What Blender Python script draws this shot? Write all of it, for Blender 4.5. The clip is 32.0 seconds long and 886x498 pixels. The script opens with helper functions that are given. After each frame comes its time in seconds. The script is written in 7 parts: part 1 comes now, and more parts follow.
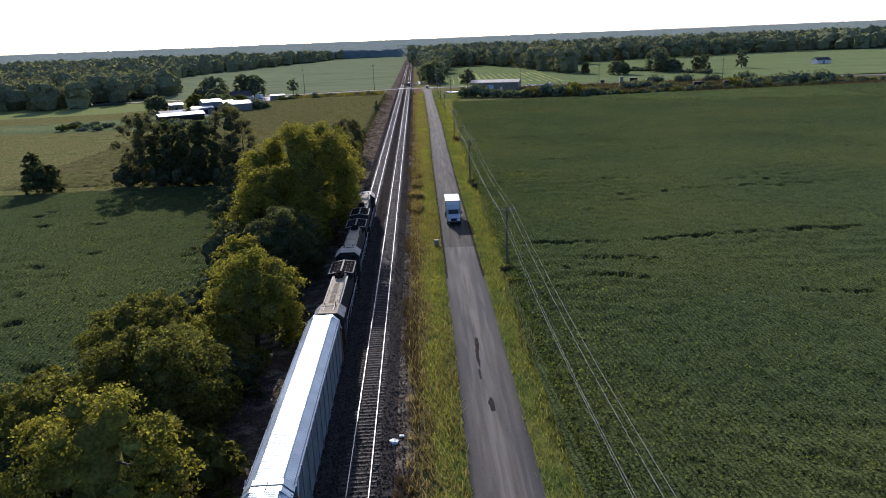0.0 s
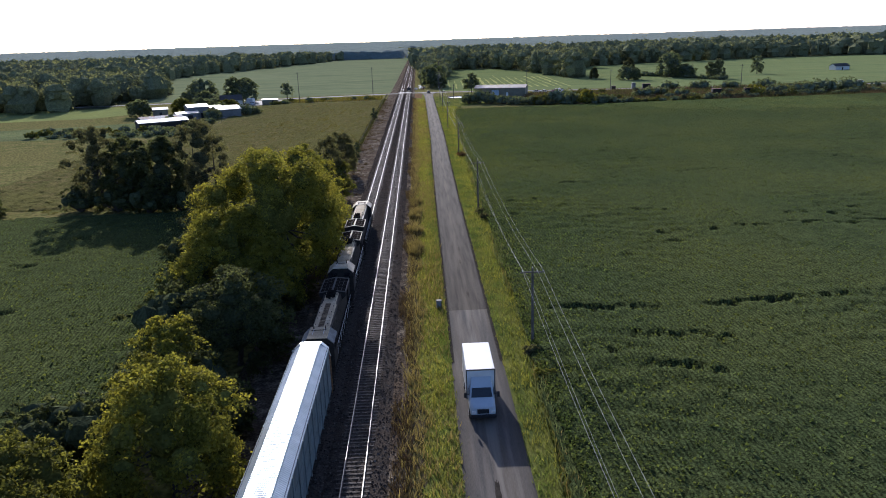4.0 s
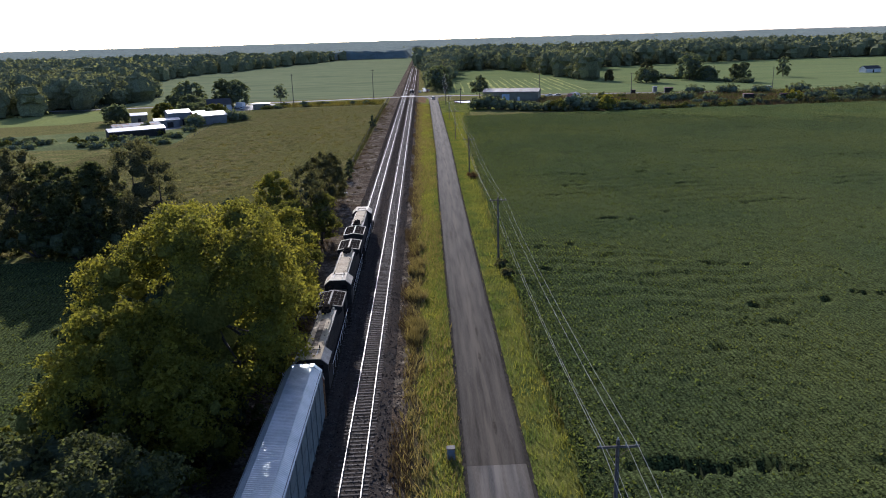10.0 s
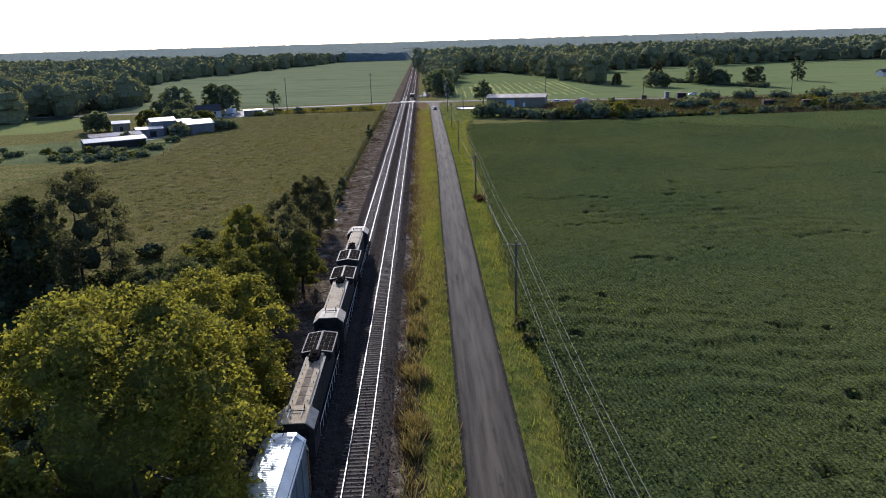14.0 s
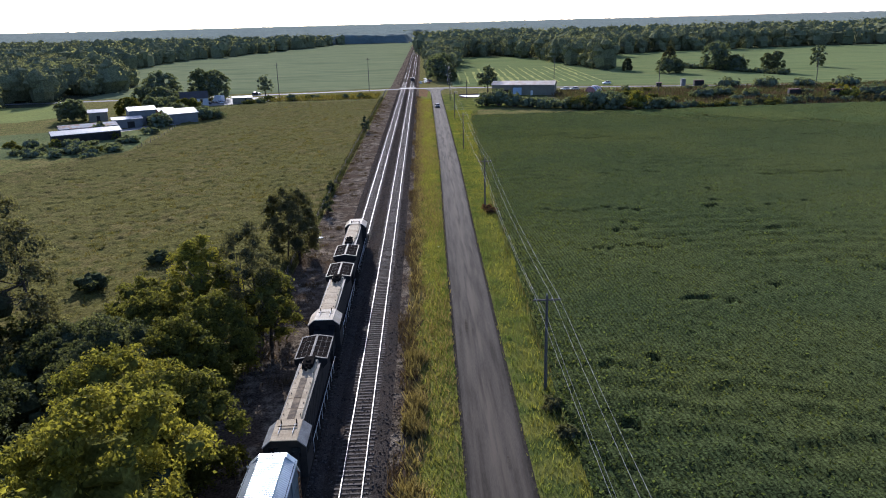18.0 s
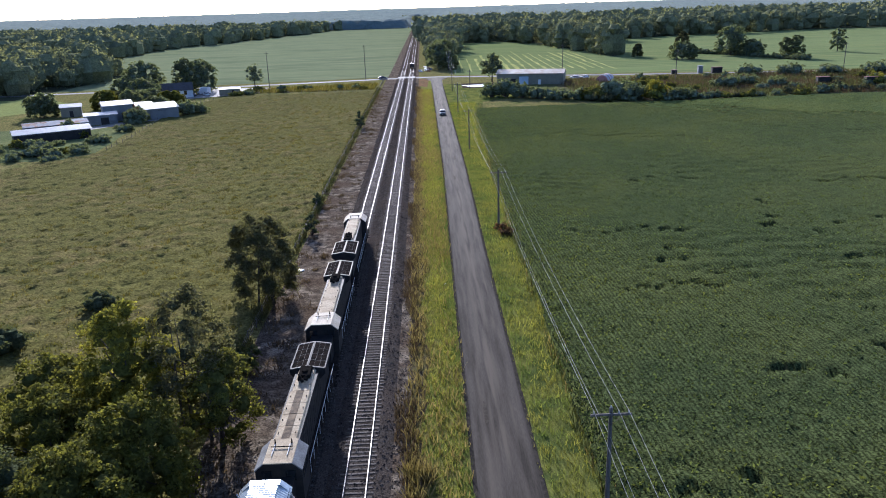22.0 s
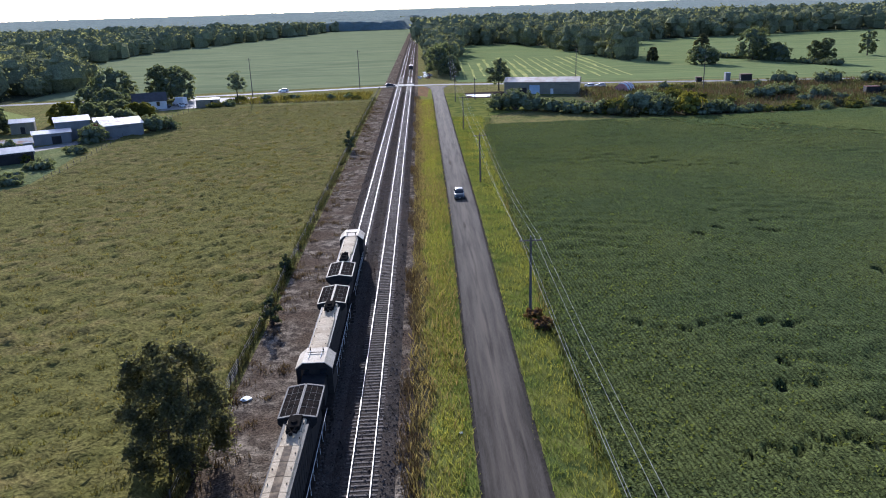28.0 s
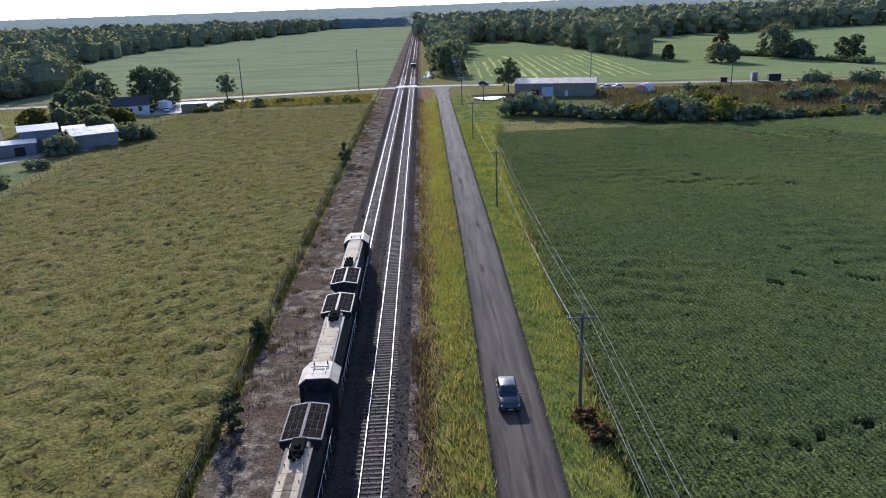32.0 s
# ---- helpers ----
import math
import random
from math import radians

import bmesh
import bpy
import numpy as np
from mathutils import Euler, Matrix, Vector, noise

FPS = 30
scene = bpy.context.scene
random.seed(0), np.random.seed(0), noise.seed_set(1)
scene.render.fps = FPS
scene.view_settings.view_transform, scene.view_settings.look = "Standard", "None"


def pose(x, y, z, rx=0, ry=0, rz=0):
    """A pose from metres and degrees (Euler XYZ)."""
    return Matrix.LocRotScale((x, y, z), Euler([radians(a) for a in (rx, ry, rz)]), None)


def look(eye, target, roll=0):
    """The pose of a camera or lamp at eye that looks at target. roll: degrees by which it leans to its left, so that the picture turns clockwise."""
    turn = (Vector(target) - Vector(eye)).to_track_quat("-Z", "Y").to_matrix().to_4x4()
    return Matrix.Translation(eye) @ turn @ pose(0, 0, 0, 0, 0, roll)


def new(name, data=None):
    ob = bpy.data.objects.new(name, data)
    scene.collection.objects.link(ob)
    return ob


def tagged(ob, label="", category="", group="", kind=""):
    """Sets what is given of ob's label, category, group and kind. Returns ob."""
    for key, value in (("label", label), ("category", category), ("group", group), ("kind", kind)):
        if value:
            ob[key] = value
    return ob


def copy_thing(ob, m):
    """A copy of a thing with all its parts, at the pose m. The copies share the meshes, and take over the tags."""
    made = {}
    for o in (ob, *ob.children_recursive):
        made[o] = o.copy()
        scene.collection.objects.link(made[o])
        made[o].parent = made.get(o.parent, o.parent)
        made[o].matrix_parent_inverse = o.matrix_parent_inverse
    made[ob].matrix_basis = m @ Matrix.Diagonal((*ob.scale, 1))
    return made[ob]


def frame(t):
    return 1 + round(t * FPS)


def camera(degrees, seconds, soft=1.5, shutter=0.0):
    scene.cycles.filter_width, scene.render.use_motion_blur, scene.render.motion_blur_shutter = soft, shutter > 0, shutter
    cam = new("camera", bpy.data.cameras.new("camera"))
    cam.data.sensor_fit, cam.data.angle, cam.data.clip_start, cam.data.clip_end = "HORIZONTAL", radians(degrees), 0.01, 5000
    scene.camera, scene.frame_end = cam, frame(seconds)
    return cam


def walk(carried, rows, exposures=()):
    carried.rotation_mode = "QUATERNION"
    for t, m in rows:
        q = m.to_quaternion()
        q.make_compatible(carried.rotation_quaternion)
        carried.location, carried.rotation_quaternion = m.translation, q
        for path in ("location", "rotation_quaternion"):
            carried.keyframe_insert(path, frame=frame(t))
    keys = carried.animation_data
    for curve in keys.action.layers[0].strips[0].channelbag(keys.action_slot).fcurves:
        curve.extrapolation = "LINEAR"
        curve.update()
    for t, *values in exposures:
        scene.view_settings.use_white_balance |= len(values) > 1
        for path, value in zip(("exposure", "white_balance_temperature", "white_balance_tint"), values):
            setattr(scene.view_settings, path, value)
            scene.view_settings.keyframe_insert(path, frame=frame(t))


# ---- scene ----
cam = camera(62.0, 32.0, 1.0)
PATH = [
    (0, (5.428, -17.461, 30.563), (5.479, -15.538, 30.015), -2.3),
    (3, (5.682, 1.592, 30.957), (5.737, 3.515, 30.412), -2.0),
    (6, (6.082, 20.175, 31.102), (6.125, 22.099, 30.559), -1.6),
    (7.5, (6.053, 28.677, 31.122), (6.097, 30.601, 30.578), -1.7),
    (9, (6.08, 36.28, 31.038), (6.121, 38.204, 30.493), -1.7),
    (11, (6.158, 46.204, 31.258), (6.199, 48.128, 30.714), -1.7),
    (13, (6.11, 56.54, 31.759), (6.151, 58.465, 31.218), -1.7),
    (16.5, (6.183, 75.525, 32.214), (6.222, 77.445, 31.657), -1.6),
    (17.5, (6.15, 81.122, 32.349), (6.19, 83.038, 31.776), -1.5),
    (18.3, (6.122, 85.537, 32.35), (6.16, 87.447, 31.757), -1.5),
    (19, (6.154, 89.385, 32.325), (6.191, 91.289, 31.715), -1.6),
    (19.6, (6.158, 92.715, 32.351), (6.193, 94.616, 31.73), -1.8),
    (21, (5.944, 100.321, 32.278), (5.979, 102.222, 31.656), -1.9),
    (23, (5.884, 111.207, 32.458), (5.922, 113.108, 31.837), -1.8),
    (25, (5.887, 122.264, 32.693), (5.926, 124.164, 32.072), -1.8),
    (27.5, (5.656, 135.93, 32.634), (5.696, 137.831, 32.015), -1.9),
    (28, (5.553, 138.676, 32.603), (5.593, 140.577, 31.983), -1.9),
    (30, (5.334, 149.814, 32.459), (5.371, 151.715, 31.84), -2.1),
    (32, (4.891, 160.974, 32.316), (4.925, 162.873, 31.688), -2.1),
]
walk(cam, [(t, look(eye, target, roll)) for t, eye, target, roll in PATH],
     [(0, 0.5, 5680, 17), (17, 0.5, 5680, 17), (19.5, 0.95, 5420, 18), (32, 0.92, 5420, 18)])

# ---- world, sun, exposure ----
SUN_ELEV, SUN_AZ = 22.0, -11.0          # degrees; azimuth from +y, negative is towards -x
world = bpy.data.worlds.new("sky_world")
scene.world = world
world.use_nodes = True
_n = world.node_tree.nodes
_sky = _n.new("ShaderNodeTexSky")
_sky.sky_type, _sky.sun_disc = "NISHITA", False
_sky.sun_elevation, _sky.sun_rotation = radians(SUN_ELEV), radians(SUN_AZ)
_sky.air_density, _sky.dust_density, _sky.ozone_density = 0.55, 1.2, 2.0
_n["Background"].inputs["Strength"].default_value = 0.14
world.node_tree.links.new(_sky.outputs["Color"], _n["Background"].inputs["Color"])
_sun = bpy.data.lights.new("sun", "SUN")
_sun.energy, _sun.angle, _sun.color = 4.6, radians(0.53), (1.0, 0.92, 0.80)
_so = new("sun", _sun)
_a, _e = radians(SUN_AZ), radians(SUN_ELEV)
_so.matrix_world = look((0, 0, 0), (-math.sin(_a) * math.cos(_e), -math.cos(_a) * math.cos(_e), -math.sin(_e)))

RNG = random.Random(7)
EDGE_Y, EDGE_X = [0, 62, 84, 140, 260, 340, 372], [15.0, 15.6, 16.5, 17.1, 19.6, 22.2, 26.2]     # left edge of the big bean field
NPR = np.random.RandomState(11)
RAIL_TOP = 0.45
TRAIN_X = -4.33


# ---- materials ----
def mat(name, c1, c2=None, rough=0.8, metal=0.0, scale=1.0, fine=0.0, bump=0.0, bscale=20.0, c3=None, scale3=0.1,
        translucent=0.0, island=0.0, objrand=0.0, stretch=None, spec=0.4, low=0.4, high=0.62, sheen=0.0):
    """Principled material in object-space metres: two colours by noise, a third by a larger noise, grain, bump."""
    m = bpy.data.materials.new(name)
    m.use_nodes = True
    nt = m.node_tree
    n, l = nt.nodes, nt.links
    p = n["Principled BSDF"]
    p.inputs["Roughness"].default_value = rough
    p.inputs["Metallic"].default_value = metal
    p.inputs["Specular IOR Level"].default_value = spec
    if sheen:
        p.inputs["Sheen Weight"].default_value = sheen
        p.inputs["Sheen Roughness"].default_value = 0.45
        p.inputs["Sheen Tint"].default_value = (0.97, 1.0, 0.84, 1)
    tc = n.new("ShaderNodeTexCoord")
    src = tc.outputs["Object"]
    if stretch:
        mp = n.new("ShaderNodeMapping")
        mp.inputs["Scale"].default_value = stretch
        l.new(src, mp.inputs["Vector"])
        src = mp.outputs["Vector"]

    def noise_of(sc, detail=5.0):
        t = n.new("ShaderNodeTexNoise")
        t.inputs["Scale"].default_value = sc
        t.inputs["Detail"].default_value = detail
        l.new(src, t.inputs["Vector"])
        return t.outputs["Fac"]

    def ramp(fac, a, b):
        r = n.new("ShaderNodeMapRange")
        r.inputs["From Min"].default_value, r.inputs["From Max"].default_value = a, b
        l.new(fac, r.inputs["Value"])
        return r.outputs["Result"]

    def mix(fac, a, b, blend="MIX"):
        x = n.new("ShaderNodeMix")
        x.data_type, x.blend_type = "RGBA", blend
        for s, v in ((x.inputs["Factor"], fac), (x.inputs[6], a), (x.inputs[7], b)):
            if isinstance(v, (tuple, float, int)):
                s.default_value = (*v, 1) if isinstance(v, tuple) else v
            else:
                l.new(v, s)
        return x.outputs[2]

    col = c1
    if c2:
        col = mix(ramp(noise_of(scale), low, high), c1, c2)
    if c3:
        col = mix(ramp(noise_of(scale3, 3.0), 0.42, 0.62), col, c3)
    if fine:
        v = n.new("ShaderNodeMapRange")
        v.inputs["From Min"].default_value, v.inputs["From Max"].default_value = 0.3, 0.7
        v.inputs["To Min"].default_value, v.inputs["To Max"].default_value = 1 - fine, 1 + fine
        l.new(noise_of(bscale, 6.0), v.inputs["Value"])
        col = mix(1.0, col, v.outputs["Result"], "MULTIPLY")
    if island or objrand:
        g = n.new("ShaderNodeNewGeometry") if island else n.new("ShaderNodeObjectInfo")
        v = n.new("ShaderNodeMapRange")
        k = island or objrand
        v.inputs["To Min"].default_value, v.inputs["To Max"].default_value = 1 - k, 1 + k
        l.new(g.outputs["Random Per Island" if island else "Random"], v.inputs["Value"])
        col = mix(1.0, col, v.outputs["Result"], "MULTIPLY")
    if isinstance(col, tuple):
        p.inputs["Base Color"].default_value = (*col, 1)
    else:
        l.new(col, p.inputs["Base Color"])
    if bump:
        b = n.new("ShaderNodeBump")
        b.inputs["Strength"].default_value = min(1.0, bump)
        b.inputs["Distance"].default_value = 0.5 / bscale
        l.new(noise_of(bscale, 4.0), b.inputs["Height"])
        l.new(b.outputs["Normal"], p.inputs["Normal"])
    if translucent:
        t = n.new("ShaderNodeBsdfTranslucent")
        if isinstance(col, tuple):
            t.inputs["Color"].default_value = (*col, 1)
        else:
            tint = mix(1.0, col, (1.15, 1.08, 0.6), "MULTIPLY")
            l.new(tint, t.inputs["Color"])
        s = n.new("ShaderNodeMixShader")
        s.inputs["Fac"].default_value = translucent
        l.new(p.outputs["BSDF"], s.inputs[1])
        l.new(t.outputs["BSDF"], s.inputs[2])
        l.new(s.outputs["Shader"], n["Material Output"].inputs["Surface"])
    return m


M = {}
M["pasture"] = mat("pasture_grass", (0.105, 0.11, 0.03), (0.17, 0.145, 0.052), 0.95, scale=0.22, fine=0.55, bump=1.0, bscale=1.3,
                   c3=(0.14, 0.125, 0.04), scale3=0.035, spec=0.0, sheen=0.03)
M["turf"] = mat("hummocky_turf", (0.09, 0.088, 0.024), (0.145, 0.117, 0.042), 0.95, scale=0.35, fine=0.5, bump=0.8, bscale=3.0,
                c3=(0.11, 0.102, 0.029), scale3=0.05, spec=0.0, sheen=0.03, low=0.38, high=0.66)
# Near-black green: stands for the deep shade in the gaps of the crop.
M["pit_shade"] = mat("crop_pit_shade", (0.022, 0.027, 0.014), (0.03, 0.036, 0.017), 0.95, scale=1.0, fine=0.3, bump=0.6, bscale=6.0, spec=0.0)
M["verge"] = mat("verge_grass", (0.17, 0.182, 0.042), (0.13, 0.155, 0.036), 0.95, scale=0.5, fine=0.3, bump=0.8, bscale=8.0, spec=0.0, c3=(0.17, 0.155, 0.05), scale3=0.3)
M["dry_verge"] = mat("dry_weedy_ground", (0.105, 0.085, 0.05), (0.125, 0.125, 0.042), 0.95, scale=0.9, fine=0.4, bump=0.9, bscale=7.0, spec=0.0, c3=(0.08, 0.062, 0.042), scale3=0.25)
M["blade"] = mat("grass_blades", (0.25, 0.25, 0.055), (0.18, 0.2, 0.047), 0.7, scale=0.3, translucent=0.5, island=0.35, spec=0.2, c3=(0.19, 0.20, 0.05), scale3=0.1)
M["straw"] = mat("dry_grass_blades", (0.24, 0.195, 0.09), (0.17, 0.14, 0.062), 0.85, scale=0.4, translucent=0.4, island=0.35, spec=0.1)
M["blade_green"] = mat("lush_grass_blades", (0.122, 0.16, 0.04), (0.088, 0.126, 0.034), 0.7, scale=0.25, translucent=0.5, island=0.35, spec=0.2, c3=(0.18, 0.178, 0.042), scale3=0.2)
M["verge_green"] = mat("lush_verge_grass", (0.095, 0.115, 0.032), (0.07, 0.09, 0.027), 0.95, scale=0.5, fine=0.3, bump=0.8, bscale=8.0, spec=0.0, c3=(0.155, 0.155, 0.04), scale3=0.3)
M["tuft"] = mat("pasture_tufts", (0.098, 0.096, 0.026), (0.145, 0.122, 0.042), 0.9, scale=0.2, translucent=0.45, island=0.4, spec=0.0)


def leafy(name, dark, light, patch, cell=8.0, rows=0.0, spec=0.0, rough=0.9):
    """Closed crop canopy: leaf-sized cells of uneven tone, larger patches, row gaps darkened as shade, leaf relief."""
    m = mat(name, dark, light, rough, scale=0.35, c3=patch, scale3=0.03, spec=spec, sheen=0.052)
    n, l = m.node_tree.nodes, m.node_tree.links
    p = n["Principled BSDF"]
    p.inputs["Sheen Tint"].default_value = (0.78, 1.0, 0.5, 1)
    base = p.inputs["Base Color"]
    col = base.links[0].from_socket
    tc, vor, sep = n.new("ShaderNodeTexCoord"), n.new("ShaderNodeTexVoronoi"), n.new("ShaderNodeSeparateColor")
    vor.inputs["Scale"].default_value = cell
    l.new(tc.outputs["Object"], vor.inputs["Vector"])
    l.new(vor.outputs["Color"], sep.inputs["Color"])
    tone = n.new("ShaderNodeMapRange")
    tone.inputs["To Min"].default_value, tone.inputs["To Max"].default_value = 0.15, 1.85
    l.new(sep.outputs["Red"], tone.inputs["Value"])
    fac = tone.outputs["Result"]
    if rows:
        pos, run, wave, soft, mul = (n.new("ShaderNodeSeparateXYZ"), n.new("ShaderNodeMath"), n.new("ShaderNodeMath"), n.new("ShaderNodeMapRange"), n.new("ShaderNodeMath"))
        run.operation, wave.operation, mul.operation = "MULTIPLY_ADD", "SINE", "MULTIPLY"
        l.new(tc.outputs["Object"], pos.inputs["Vector"])
        run.inputs[1].default_value = 0.06
        l.new(pos.outputs["Y"], run.inputs[0])
        l.new(pos.outputs["X"], run.inputs[2])
        k = n.new("ShaderNodeMath")
        k.operation = "MULTIPLY"
        k.inputs[1].default_value = 2 * math.pi / rows
        l.new(run.outputs[0], k.inputs[0])
        l.new(k.outputs[0], wave.inputs[0])
        soft.inputs["From Min"].default_value, soft.inputs["From Max"].default_value = -1.0, 0.2
        soft.inputs["To Min"].default_value, soft.inputs["To Max"].default_value = 0.55, 1.08
        l.new(wave.outputs[0], soft.inputs["Value"])
        l.new(fac, mul.inputs[0])
        l.new(soft.outputs["Result"], mul.inputs[1])
        fac = mul.outputs[0]
    mx = n.new("ShaderNodeMix")
    mx.data_type, mx.blend_type = "RGBA", "MULTIPLY"
    mx.inputs["Factor"].default_value = 1.0
    l.new(col, mx.inputs[6])
    l.new(fac, mx.inputs[7])
    l.new(mx.outputs[2], base)
    b = n.new("ShaderNodeBump")
    b.inputs["Strength"].default_value, b.inputs["Distance"].default_value = 1.0, 0.7 / cell
    l.new(sep.outputs["Green"], b.inputs["Height"])
    l.new(b.outputs["Normal"], p.inputs["Normal"])
    return m


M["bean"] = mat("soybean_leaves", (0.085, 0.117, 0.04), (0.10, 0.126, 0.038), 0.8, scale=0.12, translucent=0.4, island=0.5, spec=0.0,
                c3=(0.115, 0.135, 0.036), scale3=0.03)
# Kept darker than the leaf cards, to stand for shade between them.
M["bean_shade"] = leafy("soybean_canopy", (0.036, 0.048, 0.018), (0.046, 0.059, 0.021), (0.056, 0.066, 0.021), rows=0.46)
M["bean_pale"] = leafy("yellowing_soybean_canopy", (0.075, 0.09, 0.027), (0.09, 0.10, 0.028), (0.055, 0.077, 0.027), rows=0.46)
M["far_field"] = mat("far_crop_field", (0.105, 0.13, 0.064), (0.165, 0.185, 0.09), 0.95, scale=0.14, fine=0.15, bump=0.5, bscale=0.6, spec=0.0, sheen=0.04,
                     stretch=(0.12, 0.5, 1.0), c3=(0.145, 0.168, 0.08), scale3=0.06)
M["wedge"] = mat("bright_mown_grass", (0.19, 0.21, 0.06), (0.165, 0.19, 0.058), 0.95, scale=0.05, fine=0.2, bump=0.5, bscale=0.8, spec=0.0, sheen=0.04)
M["dirt"] = mat("orange_brown_dirt", (0.20, 0.125, 0.07), (0.15, 0.105, 0.06), 0.95, scale=0.3, fine=0.25, bump=0.5, bscale=3.0, spec=0.0)
M["rough"] = mat("rough_green_meadow", (0.115, 0.14, 0.05), (0.15, 0.16, 0.06), 0.95, scale=0.15, fine=0.4, bump=1.0, bscale=1.2, c3=(0.09, 0.11, 0.042), scale3=0.06, spec=0.0, sheen=0.05)
M["hay"] = mat("mown_hay_field", (0.085, 0.122, 0.038), (0.155, 0.178, 0.056), 0.95, scale=0.22, fine=0.2, bump=0.5, bscale=0.8, spec=0.0, sheen=0.05,
               stretch=(0.05, 1.0, 1.0), c3=(0.125, 0.16, 0.05), scale3=0.05)
M["swath"] = mat("pale_hay_swath", (0.36, 0.36, 0.13), (0.22, 0.25, 0.085), 0.95, scale=0.05, fine=0.15, bump=0.5, bscale=0.9, spec=0.0)
M["weeds"] = mat("dry_weeds", (0.12, 0.09, 0.055), (0.09, 0.088, 0.042), 0.95, scale=0.08, fine=0.3, bump=0.9, bscale=2.0, spec=0.0,
                 c3=(0.10, 0.115, 0.045), scale3=0.02)
M["ballast"] = mat("grey_ballast", (0.066, 0.057, 0.048), (0.044, 0.038, 0.032), 0.95, scale=1.2, fine=0.5, bump=1.0, bscale=9.0, spec=0.0,
                   c3=(0.066, 0.054, 0.044), scale3=0.15)
M["cinder"] = mat("brown_cinder_ground", (0.07, 0.057, 0.044), (0.22, 0.185, 0.14), 0.98, scale=0.85, fine=0.6, bump=1.0, bscale=5.0, spec=0.0,
                  c3=(0.088, 0.066, 0.047), scale3=0.22, low=0.43, high=0.62)
M["stone"] = mat("ballast_stones", (0.088, 0.08, 0.073), (0.046, 0.042, 0.038), 0.9, scale=2.0, island=0.55, spec=0.0)
M["asphalt"] = mat("worn_asphalt", (0.034, 0.029, 0.023), (0.053, 0.046, 0.037), 0.9, scale=2.4, fine=0.2, bump=0.3, bscale=24.0, spec=0.05,
                   stretch=(1.0, 0.07, 1.0), c3=(0.068, 0.059, 0.048), scale3=1.1)
M["old_asphalt"] = mat("pale_old_asphalt", (0.095, 0.083, 0.068), (0.12, 0.106, 0.088), 0.9, scale=1.2, fine=0.2, bump=0.4, bscale=30.0, spec=0.05,
                       stretch=(1.0, 0.07, 1.0), c3=(0.075, 0.07, 0.065), scale3=0.7)
def worn_lanes(m, pale, dark):
    """Tyre-polished pale band along the middle of a road and dark crumbling margins, by the place across it."""
    n, l = m.node_tree.nodes, m.node_tree.links
    base = n["Principled BSDF"].inputs["Base Color"]
    col = base.links[0].from_socket
    uv, sep = n.new("ShaderNodeUVMap"), n.new("ShaderNodeSeparateXYZ")
    uv.uv_map = "across"
    l.new(uv.outputs["UV"], sep.inputs["Vector"])
    tc, mp, tex = n.new("ShaderNodeTexCoord"), n.new("ShaderNodeMapping"), n.new("ShaderNodeTexNoise")
    mp.inputs["Scale"].default_value = (1.0, 0.05, 1.0)
    tex.inputs["Scale"].default_value, tex.inputs["Detail"].default_value = 2.2, 5.0
    l.new(tc.outputs["Object"], mp.inputs["Vector"])
    l.new(mp.outputs["Vector"], tex.inputs["Vector"])
    for centre, inner, outer, colour, lo, hi, most in ((0.5, 0.02, 0.24, pale, 0.36, 0.6, 0.9), (0.26, 0.0, 0.12, pale, 0.45, 0.65, 0.6), (0.78, 0.0, 0.12, pale, 0.45, 0.65, 0.6),
                                                       (0.0, 0.0, 0.14, dark, 0.3, 0.6, 0.9), (1.0, 0.0, 0.14, dark, 0.3, 0.6, 0.9)):
        d, a, band, grain, fac, mx = (n.new("ShaderNodeMath"), n.new("ShaderNodeMath"), n.new("ShaderNodeMapRange"), n.new("ShaderNodeMapRange"), n.new("ShaderNodeMath"), n.new("ShaderNodeMix"))
        d.operation, a.operation, fac.operation = "SUBTRACT", "ABSOLUTE", "MULTIPLY"
        d.inputs[1].default_value = centre
        l.new(sep.outputs["X"], d.inputs[0])
        l.new(d.outputs[0], a.inputs[0])
        band.interpolation_type = "SMOOTHSTEP"
        for k, val in (("From Min", inner), ("From Max", outer), ("To Min", most), ("To Max", 0.0)):
            band.inputs[k].default_value = val
        l.new(a.outputs[0], band.inputs["Value"])
        grain.inputs["From Min"].default_value, grain.inputs["From Max"].default_value = lo, hi
        l.new(tex.outputs["Fac"], grain.inputs["Value"])
        l.new(band.outputs["Result"], fac.inputs[0])
        l.new(grain.outputs["Result"], fac.inputs[1])
        mx.data_type = "RGBA"
        mx.inputs[7].default_value = (*colour, 1)
        l.new(fac.outputs[0], mx.inputs["Factor"])
        l.new(col, mx.inputs[6])
        col = mx.outputs[2]
    l.new(col, base)


worn_lanes(M["asphalt"], (0.1, 0.085, 0.066), (0.024, 0.022, 0.021))
worn_lanes(M["old_asphalt"], (0.175, 0.157, 0.134), (0.05, 0.046, 0.041))
M["side_road"] = mat("grey_side_road", (0.15, 0.147, 0.14), (0.19, 0.186, 0.178), 0.9, scale=0.3, fine=0.15, bump=0.3, bscale=12.0, spec=0.2)
M["gravel"] = mat("pale_gravel", (0.26, 0.245, 0.22), (0.2, 0.19, 0.17), 0.9, scale=0.5, fine=0.2, bump=0.4, bscale=12.0)
M["rail"] = mat("worn_steel_rail", (0.19, 0.185, 0.175), (0.15, 0.147, 0.14), 0.4, 1.0, scale=0.6)
M["rail_side"] = mat("rusty_rail_side", (0.07, 0.042, 0.03), (0.05, 0.033, 0.027), 0.8, scale=3.0)
